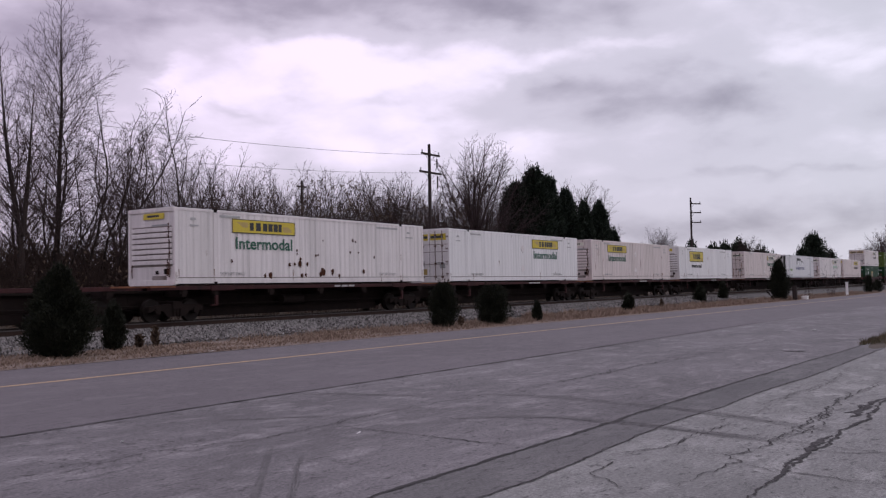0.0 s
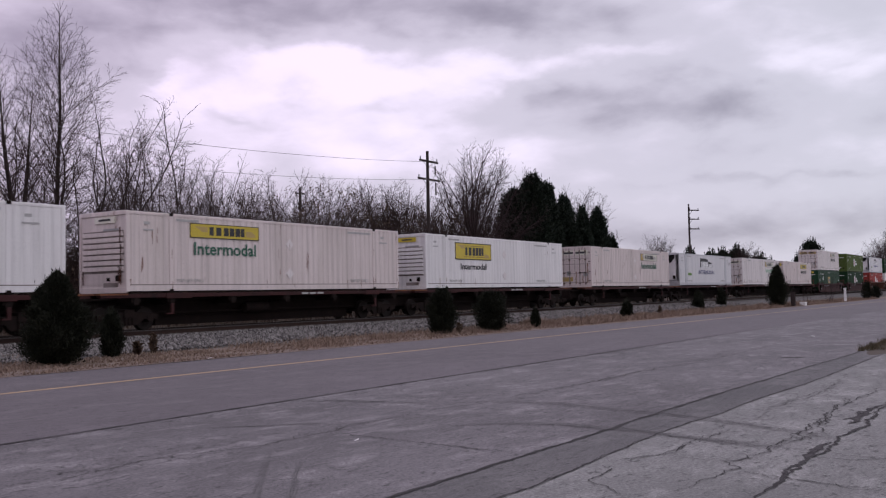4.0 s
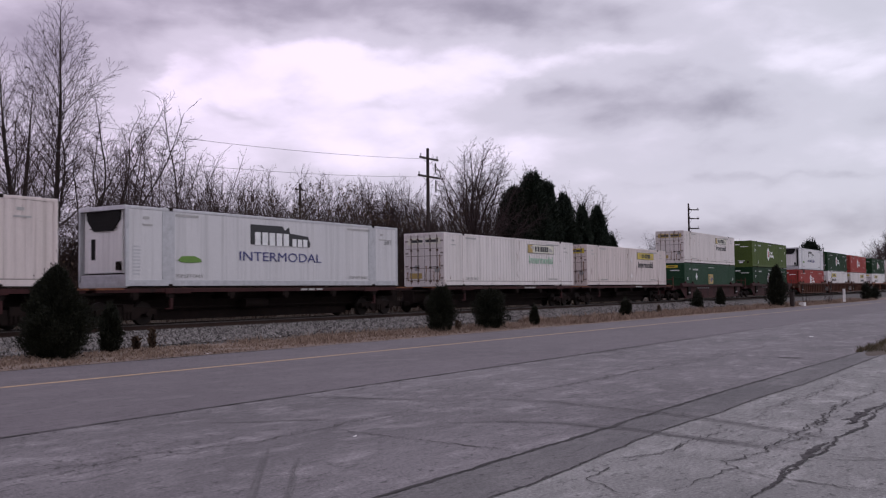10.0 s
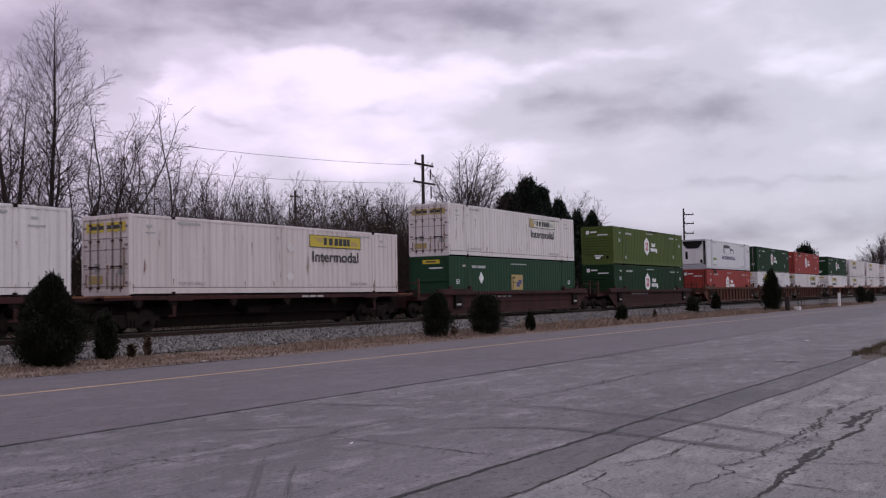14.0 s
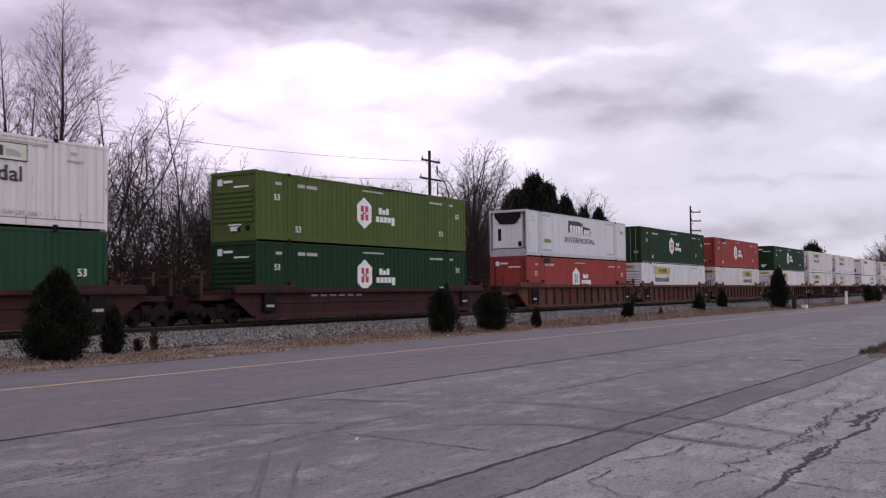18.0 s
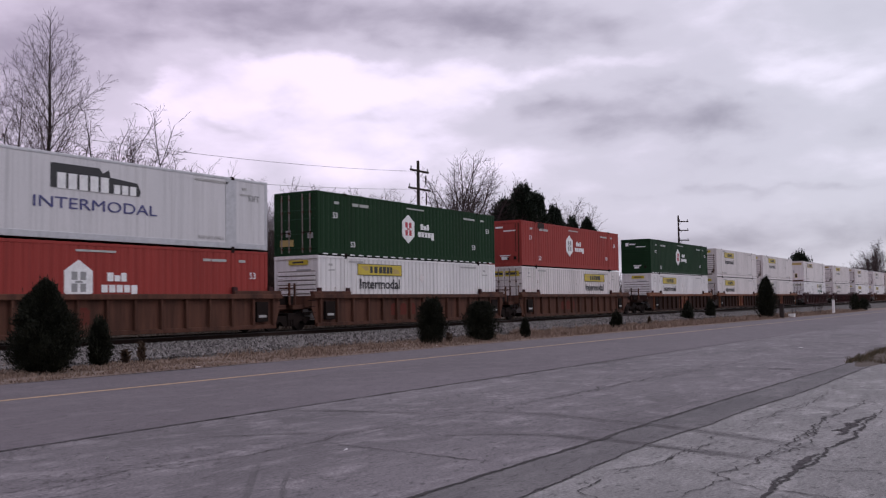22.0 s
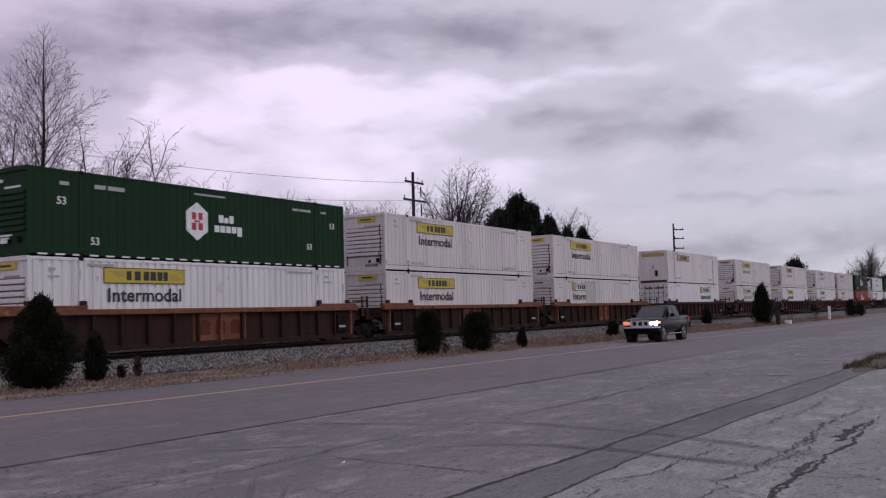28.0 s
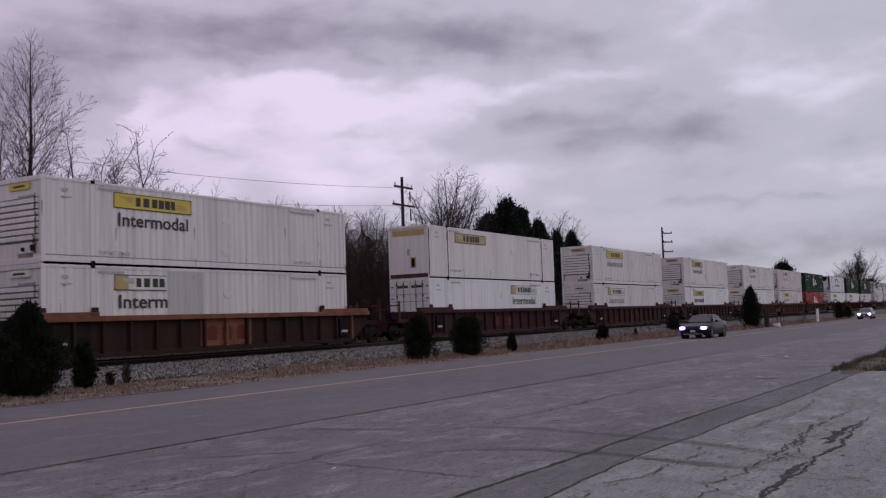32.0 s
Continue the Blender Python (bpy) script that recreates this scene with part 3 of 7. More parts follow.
def ribbed_wall(face, x0, x1, out, deep):
    """A wall of upright trapezoid ribs between two posts; out: -1 for the near side, +1 for the far one."""
    bm = bmesh.new()
    n = max(1, round((x1 - x0) / 0.335))
    p = (x1 - x0) / n
    xs = [(x0, 0)]
    for i in range(n):
        a = x0 + i * p
        xs += [(a + 0.045, 0), (a + 0.085, 1), (a + p - 0.085, 1), (a + p - 0.045, 0)]
    xs.append((x1, 0))
    lo, hi = 0.27, H53 - 0.11
    y = lambda k: face - out * (0.008 + deep if k == 0 else 0.008)
    prev = None
    for x, k in xs:
        v = (bm.verts.new((x, y(k), lo)), bm.verts.new((x, y(k), hi)))
        if prev:
            bm.faces.new((prev[0], v[0], v[1], prev[1]) if out < 0 else (v[0], prev[0], prev[1], v[1]))
        prev = v
    return bm


def side_wall(c, key, colour, ribbed, near, deep):
    face, out = (0.0, -1) if near else (W53, 1)
    cuts = [0.14, POSTS[0] - 0.07, POSTS[0] + 0.07, POSTS[1] - 0.07, POSTS[1] + 0.07, L53 - 0.14]
    for i in (0, 2, 4):
        a, b = cuts[i], cuts[i + 1]
        if ribbed:
            make = lambda: mesh_of("side_panel", ribbed_wall(face, a, b, out, deep), M[colour])
        else:
            make = lambda: mesh_of("side_panel", boxes((a, b, *sorted((face - out * 0.012, face - out * 0.05)), 0.26, H53 - 0.10)), M[colour])
        part("side_panel", kept((key, colour, ribbed, near, i, deep), make), None, c)


def container_shell(c, colour, ribbed=True, frame_colour=None, deep=0.019):
    """Walls, roof, rails, posts and castings of a fifty-three foot box; its near left corner is the origin."""
    fc = frame_colour or colour
    side_wall(c, "w", colour, ribbed, True, deep)
    side_wall(c, "w", colour, ribbed, False, deep)
    # on pale boxes a dark strip stands in for the groove's shadow line
    for y0 in (0.006, W53 - 0.046) if ribbed and colour in ("white", "bright", "cream", "rusty") else ():
        part("rail_seam", kept("railseam", lambda: mesh_of("rail_seam", boxes((0.16, L53 - 0.16, 0, 0.04, 0.262, 0.296)), M["grime"])), None, c, "seam above the bottom rail with its shadow line painted", at=(0, y0 - 0.008 if y0 < 1 else y0 + 0.008, 0))
    part("roof", kept(("roof", colour), lambda: mesh_of("roof", boxes((0.1, L53 - 0.1, 0.05, W53 - 0.05, H53 - 0.06, H53 - 0.02), *[(0.4 + i * 0.62, 0.75 + i * 0.62, 0.15, W53 - 0.15, H53 - 0.03, H53) for i in range(25)]), M[colour])), None, c)
    part("floor", kept("floor", lambda: mesh_of("floor", boxes((0.1, L53 - 0.1, 0.05, W53 - 0.05, 0.05, 0.16)), M["steel"])), None, c)
    for y0 in (0.0, W53 - 0.07):
        part("bottom_rail", kept(("brail", fc), lambda: mesh_of("bottom_rail", boxes((0.02, L53 - 0.02, 0, 0.07, 0.055, 0.275), bevel=0.012), M[fc])), None, c, at=(0, y0, 0))
        part("top_rail", kept(("trail", fc), lambda: mesh_of("top_rail", boxes((0.02, L53 - 0.02, 0, 0.07, H53 - 0.13, H53 - 0.03), bevel=0.015), M[fc])), None, c, at=(0, y0, 0))
        for x in POSTS:
            part("lifting_post", kept(("lpost", fc), lambda: mesh_of("lifting_post", boxes((-0.08, 0.08, 0.004, 0.06, 0.25, H53 - 0.1), bevel=0.01), M[fc])), None, c, at=(x, y0, 0))
            for z in (0.0, H53 - 0.12):
                part("casting", kept("casting", lambda: mesh_of("casting", boxes((-0.09, 0.09, -0.012, 0.09, 0, 0.125), bevel=0.012), M["steel"])), None, c, "dark steel lifting casting", at=(x, y0, z))
        for x in (0.0, L53 - 0.15):
            part("corner_post", kept(("cpost", fc), lambda: mesh_of("corner_post", boxes((0, 0.15, -0.002, 0.072, 0.04, H53 - 0.015), bevel=0.02), M[fc])), None, c, at=(x, y0, 0))
    part("end_panel", kept(("rend", colour), lambda: mesh_of("end_panel", boxes((L53 - 0.1, L53 - 0.03, 0.07, W53 - 0.07, 0.05, H53 - 0.05)), M[colour])), None, c)
    for z0, z1 in ((0.0, 0.2), (H53 - 0.16, H53 - 0.002)):
        part("end_rail", kept(("erail", fc, z0), lambda: mesh_of("end_rail", boxes((0.003, 0.12, 0.07, W53 - 0.07, z0, z1), bevel=0.012), M[fc])), None, c)


def bars(rows, depth=0.006):
    """Flat printed bars on the near side: (x0, x1, z0, z1)."""
    return boxes(*[(a, b, -depth, 0.004, c, d) for a, b, c, d in rows])


def row_bars(c, name, rows, colour, depth=0.006):
    """Each printed bar as a part of its own."""
    for k, row in enumerate(rows):
        part(name, kept((name, colour, row, depth), lambda: mesh_of(name, bars([row], depth), M[colour])), None, c)


def stencil(c, colour="pale"):
    """Small lettering low on the side, and illegible number rows drawn as bars."""
    me = kept(("toplift", colour), lambda: lettering("TOP LIFT ONLY", 1.35, 0.13, M[colour], 0.0))
    part("stencil", me, None, c, "small worn stencil lettering", at=(2.2, -0.004, 0.36))
    part("stencil", me, None, c, at=(12.35, -0.004, 0.36))
    row_bars(c, "number_bar", [(2.2, 3.3, 2.60, 2.69), (12.2, 13.9, 2.58, 2.67), (0.75, 1.0, 2.42, 2.52), (0.72, 1.15, 2.2, 2.26), (14.7, 14.95, 2.42, 2.52), (14.6, 15.2, 2.2, 2.26)], colour)


def streak_bm(y0, z0, z1):
    """A ragged run of rust down the front end."""
    rng = random.Random(int(y0 * 100))
    n = 9
    zs = [z0 + (z1 - z0) * i / n for i in range(n + 1)]
    ys = [y0 + rng.uniform(0.0, 0.05) for _ in zs]
    bm = bmesh.new()
    L = [[bm.verts.new((x, y, z)) for y, z in zip(ys, zs)] + [bm.verts.new((x, y + rng.uniform(0.02, 0.08), z)) for y, z in list(zip(ys, zs))[::-1]] for x in (-0.016, -0.013)]
    bm.faces.new(L[0])
    bm.faces.new(L[1][::-1])
    bmesh.ops.recalc_face_normals(bm, faces=bm.faces[:])
    return bm


def nose_end(c, colour, sign=None, slats=7, dark=False):
    """The front end: a recessed panel with level pressed ribs."""
    part("front_panel", kept(("nose", colour), lambda: mesh_of("front_panel", boxes((0.05, 0.1, 0.07, W53 - 0.07, 0.15, H53 - 0.1)), M[colour])), None, c)
    if not dark:
        # a darker backing paints the shade between the ribs, mixed with some rust
        part("grimy_recess", kept(("recess", slats), lambda: mesh_of("grimy_recess", boxes((0.044, 0.06, 0.20, W53 - 0.20, 0.70, 0.78 + 1.42), (0.044, 0.06, 0.5, 1.3, 0.20, 0.36)), M["grime"])), None, c, "rusty dirt and painted shade between the pressed ribs")
    tall = 0.150 if not dark else 0.115
    for i in range(slats):
        z = 0.78 + i * 1.42 / slats
        part("pressed_rib", kept(("slat", colour, tall), lambda: mesh_of("pressed_rib", boxes((-0.012, 0.055, 0.20, W53 - 0.20, 0, tall), bevel=0.014), M[colour])), None, c, at=(0.004, 0, z))
    for y0, y1, z1 in ((0.42, 0.58, 0.62), (0.95, 1.05, 0.55)):
        part("junction_box", kept(("jbox", y0), lambda: mesh_of("junction_box", boxes((-0.02, 0.06, y0, y1, 0.42, z1), bevel=0.01), M["steel"])), None, c, "small dark service box")
    if colour in ("white", "cream"):
        for y0, z0, z1 in ((0.24, 0.3, 1.7), (0.33, 0.35, 0.95), (0.27, 1.75, 2.3), (2.3, 0.3, 0.8)):
            part("rust_streak", kept(("nstreak", y0), lambda: mesh_of("rust_streak", streak_bm(y0, z0, z1), M["rustmark"])), None, c, "brown rust streak")
    if sign:
        part("front_sign", kept(("nsign", sign), lambda: mesh_of("front_sign", boxes((-0.004, 0.052, 0.62, 1.72, H53 - 0.42, H53 - 0.20)), M[sign])), None, c, "small panel on the front end")
        part("sign_bar", kept("nsignbar", lambda: mesh_of("sign_bar", boxes((-0.007, 0.04, 0.85, 1.5, H53 - 0.345, H53 - 0.27)), M["black"])), None, c)
    part("number_bar", kept(("nbars", dark), lambda: mesh_of("number_bar", boxes((0.04, 0.052, 0.45, 1.3, 2.2, 2.27)), M["whitetext" if dark else "greytext"])), None, c)


def flat_end(c, colour, sign=None):
    """A smooth front with a wide sign, a small hatch and a rusty foot."""
    part("front_panel", kept(("nose", colour), lambda: mesh_of("front_panel", boxes((0.05, 0.1, 0.07, W53 - 0.07, 0.15, H53 - 0.1)), M[colour])), None, c)
    part("front_sign", boxes((0.035, 0.055, 0.25, W53 - 0.25, H53 - 0.55, H53 - 0.24)), M[sign], c, "wide ochre panel on the front end")
    part("hatch", boxes((0.03, 0.06, 0.85, 1.2, 0.55, 1.15), bevel=0.01), M["ochre"], c, "small dull hatch")
    part("hatch_frame", boxes((0.022, 0.04, 0.92, 1.13, 0.62, 1.08)), M["steel"], c)
    part("data_bar", boxes((0.035, 0.055, 1.25, 1.4, 1.25, 1.6)), M["greytext"], c)
    part("rusty_foot", boxes((-0.004, 0.05, 0.075, W53 - 0.075, 0.02, 0.24), bevel=0.01), M["tan"], c, "rust-brown bottom frame")
    for x in (0.0, POSTS[0], POSTS[1]):
        part("dark_post", boxes((x + 0.02, x + 0.10, -0.008, 0.05, 0.1, H53 - 0.2), bevel=0.01), M["steel"], c, "dark streaked post")


def door_end(c, colour, sign=None):
    """The rear end: two doors with locking rods, hinge bars and handles."""
    for y0 in (0.08, W53 / 2 + 0.012):
        d = part("door", kept(("door", colour), lambda: mesh_of("door", boxes((0.04, 0.09, 0, W53 / 2 - 0.092, 0.2, H53 - 0.16), *[(0.028, 0.05, 0.12, W53 / 2 - 0.21, 0.32 + i * 0.5, 0.62 + i * 0.5) for i in range(5)], bevel=0.01), M[colour])), None, c, at=(0, y0, 0))
        for k in (0.38, 0.82):
            part("lock_rod", kept("lockrod", lambda: mesh_of("lock_rod", tube(bmesh.new(), (0, 0, 0.12), (0, 0, H53 - 0.12), 0.028, sides=6), M["grime"])), None, d, "grimy locking rod", at=(0.0, k, 0))
            part("rod_keeper", kept("rodkeeper", lambda: mesh_of("rod_keeper", boxes(*[(-0.03, 0.05, -0.06, 0.06, z, z + 0.09) for z in (0.24, 0.95, 1.9, 2.5)], bevel=0.01), M["rustmark"])), None, d, at=(0.01, k, 0))
        part("handle", kept("doorhandle", lambda: mesh_of("handle", boxes((-0.03, 0.0, 0.3, 0.9, 1.02, 1.06), bevel=0.008), M["steel"])), None, d, at=(0, 0, 0))
        for z in (0.4, 1.05, 1.75, 2.4):
            part("hinge", kept(("hinge", colour), lambda: mesh_of("hinge", boxes((0.015, 0.05, -0.05, 0.18, 0, 0.09), bevel=0.01), M["grime" if colour in ("white", "bright", "cream", "rusty") else colour])), None, d, at=(0, 0 if y0 < 1 else W53 / 2 - 0.22, z))
    part("door_gasket", kept("dgasket", lambda: mesh_of("door_gasket", boxes((0.05, 0.095, W53 / 2 - 0.012, W53 / 2 + 0.012, 0.2, H53 - 0.16)), M["gasket"])), None, c)
    part("rust_stain", kept("doorstain", lambda: mesh_of("rust_stain", boxes((0.020, 0.03, 1.45, 2.25, 0.42, 0.72)), M["ochre"])), None, c, "dull rust-yellow placard on the doors")
    part("cross_bar", kept(("crossbar", colour == "green"), lambda: mesh_of("cross_bar", boxes(*[(0.016, 0.03, 0.12, W53 - 0.12, z, z + 0.03) for z in (0.32, 0.95, 1.62, 2.02)]), M["teal" if colour == "green" else "grime"])), None, c, "dark seams across the doors")
    part("placard_box", kept("placard", lambda: mesh_of("placard_box", boxes((0.012, 0.05, 0.3, 0.62, 0.75, 1.0), (0.012, 0.05, 1.62, 1.9, 0.85, 1.15)), M["greytext"])), None, c)
    if colour in ("white", "cream", "rusty"):
        for y0, z0, z1 in ((0.24, 0.3, 1.7), (0.62, 0.25, 0.8), (1.12, 0.25, 1.1), (1.62, 0.25, 0.7), (2.3, 0.3, 0.8)):
            part("rust_streak", kept(("nstreak", y0, z1), lambda: mesh_of("rust_streak", streak_bm(y0, z0, z1), M["rustrun"])), None, c, "brown rust streak", at=(0.026, 0, 0))
    if sign:
        part("door_sign", kept(("dsign", sign), lambda: mesh_of("door_sign", boxes((0.018, 0.03, 0.22, 1.22, H53 - 0.62, H53 - 0.28), (0.018, 0.03, 1.38, 2.38, H53 - 0.62, H53 - 0.28)), M[sign])), None, c, "panel across the doors")
        part("sign_bar", kept("dsignbar", lambda: mesh_of("sign_bar", boxes((0.012, 0.022, 0.4, 1.2, H53 - 0.52, H53 - 0.38), (0.012, 0.022, 1.4, 2.1, H53 - 0.52, H53 - 0.38)), M["black"])), None, c)


def side_sign(c, x, style, word="black", bordered=False, cut=None):
    """A name panel with plain bars in place of the name, and the word below it."""
    w, z0, z1 = 3.62, 2.03, 2.58
    if bordered:
        x, w, z0, z1 = 2.85, 3.87, 1.58, 2.51
    w2 = cut if cut else w
    s = part("sign_panel", kept(("ssign", style, bordered, cut), lambda: mesh_of("sign_panel", boxes((0, w2, -0.012, 0.02, z0, z1)), M[style])), None, c, {"yellow": "yellow name panel", "ochre": "dull ochre name panel"}.get(style, "faded name panel"), at=(x, 0, 0))
    ink = "black"
    if style == "faded":
        part("unfaded_end", kept(("unfaded", bordered), lambda: mesh_of("unfaded_end", boxes((0.03, 0.62, -0.0145, 0, z0 + 0.03, z1 - 0.03)), M["ochre"])), None, s, "end of the panel still yellow")
    t = 0.05 if bordered else 0.028
    edge = [(0, w2, z0, z0 + t), (0, w2, z1 - t, z1), (0, t, z0, z1)] + ([] if cut else [(w - t, w, z0, z1)])
    part("sign_border", kept(("sborder", ink, bordered, cut), lambda: mesh_of("sign_border", boxes(*[(a, b, -0.017, 0, c0, d) for a, b, c0, d in edge]), M[ink])), None, s)

    zc, h = (z0 + z1) / 2, (z1 - z0)
    k = 0.24 * h if bordered else 0.29 * h
    row = (0.265, 0.325, 0.36, 0.435, 0.47, 0.54, 0.555, 0.625, 0.64, 0.71, 0.72, 0.775)
    row_bars(s, "name_bar", [(p * w, q * w, zc - k, zc + k) for p, q in zip(row[::2], row[1::2]) if cut is None or q * w < cut], "black", 0.016)
    if bordered:
        part("inner_line", kept("innerline", lambda: mesh_of("inner_line", boxes((0.16 * w, 0.82 * w, -0.0145, 0, zc + 0.29, zc + 0.31), (0.22 * w, 0.86 * w, -0.0145, 0, zc - 0.31, zc - 0.29)), M["black"])), None, s)
    for o in ([(0.06, z1 - 0.12), (0.24, z1 - 0.12), (0.24, z1 - 0.32), (0.16, z1 - 0.32), (0.12, z1 - 0.22)], [(0.80, z0 + 0.12), (0.94, z0 + 0.12), (0.94, z0 + 0.22), (0.88, z0 + 0.34), (0.80, z0 + 0.34)]):
        if cut is None or o[0][0] < 0.3:
            part("scroll", kept(("scroll", style, bordered, o[0]), lambda: mesh_of("scroll", prism(bmesh.new(), [(p * w, q) for p, q in o], -0.015, 0), M["ochre" if style == "yellow" else "pale"])), None, s)
    if word:
        text = "Intermodal" if not cut else "Interm"
        tw = 2.78 if bordered else (3.25 if not cut else 2.2)
        th = 0.34 if bordered else 0.48
        part("word", kept(("word", word, bordered, cut), lambda: lettering(text, tw, th, M[word], 0.017)), None, c, "painted word", at=(x + (0.55 if bordered else 0.2), -0.002, z0 - th - (0.20 if bordered else 0.16)))


def diamonds(c, x=8.2):
    """Two small placard holders on the side."""
    for z in (1.95, 0.72):
        part("placard", kept("diamond", lambda: mesh_of("placard", prism(bmesh.new(), [(0, -0.24), (0.22, 0), (0, 0.24), (-0.22, 0)], -0.010, 0.02), M["white"])), None, c, "pale diamond placard", at=(x, 0, z))


def hex_mark(c, x, z, r, red=True):
    """A white six-sided mark with plain red bars, and two white bars beside it."""
    out = [(r * 0.86 * math.sin(k), r * math.cos(k)) for k in [i * math.pi / 3 for i in range(6)]]
    h = part("hexagon_mark", kept(("hex", r), lambda: mesh_of("hexagon_mark", prism(bmesh.new(), out, -0.010, 0.02), M["whitetext"])), None, c, "white six-sided mark", at=(x, 0, z))
    part("mark_bars", kept(("hexbars", r, red), lambda: mesh_of("mark_bars", boxes(*[(a * r, b * r, -0.015, 0, e * r, d * r) for a, b, e, d in ((-0.38, -0.08, 0.08, 0.46), (0.08, 0.38, 0.08, 0.46), (-0.38, -0.08, -0.46, -0.08), (0.08, 0.38, -0.46, -0.08), (-0.2, 0.2, -0.05, 0.05))]), M["crimson" if red else "greytext"])), None, h, "red bars of the mark")


def hub_side(c, red=True, house=False):
    hex_mark(c, 7.12, 1.55, 0.73, red)

    rows = [(8.25, 8.5, 1.58, 1.88), (8.55, 8.78, 1.58, 1.79), (8.83, 9.05, 1.58, 1.88)] + [(8.02 + i * 0.31, 8.27 + i * 0.31, 1.2 if i < 4 else 1.08, 1.46) for i in range(5)]
    row_bars(c, "name_bar", rows, "whitetext")
    me = kept("fifty3", lambda: lettering("53", 0.34, 0.26, M["whitetext"], 0.01))
    for x, z in ((1.05, 1.7), (15.1, 1.75), (2.35, 0.42), (13.5, 0.75)):
        part("length_mark", me, None, c, "white length number", at=(x, -0.003, z))
    row_bars(c, "number_bar", [(1.15, 1.5, 2.35, 2.47), (2.5, 2.95, 2.34, 2.48), (3.05, 3.75, 2.34, 2.48), (7.0, 8.6, 2.56, 2.63), (12.6, 13.0, 2.4, 2.5), (13.05, 13.8, 2.4, 2.5), (14.5, 14.85, 2.4, 2.5)], "smalltext")


def hub_front(c):
    hx = part("front_mark", kept("frontmark", lambda: mesh_of("front_mark", boxes((-0.002, 0.052, 1.95, 2.2, 2.32, 2.6), bevel=0.01), M["whitetext"])), None, c, "small white mark on the front end")
    part("name_bars", kept("frontbars", lambda: mesh_of("name_bars", boxes((-0.002, 0.052, 1.35, 1.85, 2.42, 2.52)), M["whitetext"])), None, hx)
    part("front_number", kept("frontnum", lambda: mesh_of("front_number", boxes((-0.008, 0.052, 1.0, 1.45, 0.42, 0.6), (-0.008, 0.052, 0.85, 1.55, 0.64, 0.7)), M["whitetext"])), None, c)


def reflect_tape(c):
    me = kept("tape", lambda: mesh_of("reflective_tape", boxes((0, 0.34, -0.008, 0.01, 0.03, 0.085)), M["whitetext"]))
    for i in range(24):
        part("reflective_tape", me, None, c, at=(0.35 + i * 0.655, 0, 0.0))


def reefer_end(c):
    """The cooling unit in its open aluminium frame."""
    u = part("cooling_unit", kept("reefer", lambda: mesh_of("cooling_unit", boxes((0.16, 0.7, 0.35, W53 - 0.12, 0.52, H53 - 0.12), bevel=0.05), M["bright"])), None, c, "white cooling unit set back in its frame")
    part("grille", kept("grille", lambda: mesh_of("grille", grille_bm(), M["gasket"])), None, u, "black wide air grille")
    part("dark_panel", kept("rwindow", lambda: mesh_of("dark_panel", boxes((0.145, 0.2, 1.85, 2.08, 1.0, 1.75), bevel=0.01), M["gasket"])), None, u)
    part("control_box", kept("rctrl", lambda: mesh_of("control_box", boxes((0.06, 0.2, 0.42, 0.62, 0.62, 0.92), bevel=0.015), M["steel"])), None, u)
    part("drip_tray", kept("rtray", lambda: mesh_of("drip_tray", boxes((0.02, 0.5, 0.1, W53 - 0.1, 0.12, 0.46), bevel=0.02), M["alloy"])), None, u, "dull aluminium tray below the unit")
    part("side_louvre", kept("rlouvre", lambda: mesh_of("side_louvre", boxes(*[(0.3, 0.62, 0.003, 0.05, 0.45 + i * 0.12, 0.51 + i * 0.12) for i in range(9)]), M["alloy"])), None, u)


def grille_bm():
    bm = bmesh.new()
    pts = [(0.42, H53 - 0.16), (W53 - 0.3, H53 - 0.16), (W53 - 0.34, 2.42), (W53 - 0.72, 2.02), (0.85, 2.02), (0.46, 2.42)]
    a = [bm.verts.new((0.10, y, z)) for y, z in pts]
    b = [bm.verts.new((0.2, y, z)) for y, z in pts]
    bm.faces.new(a)
    bm.faces.new(b[::-1])
    for i in range(6):
        j = (i + 1) % 6
        bm.faces.new((a[j], a[i], b[i], b[j]))
    bmesh.ops.recalc_face_normals(bm, faces=bm.faces[:])
    for i in range(5):
        box(bm, 0.09, 0.11, 0.6, W53 - 0.5, 2.1 + i * 0.14, 2.13 + i * 0.14)
    return bm


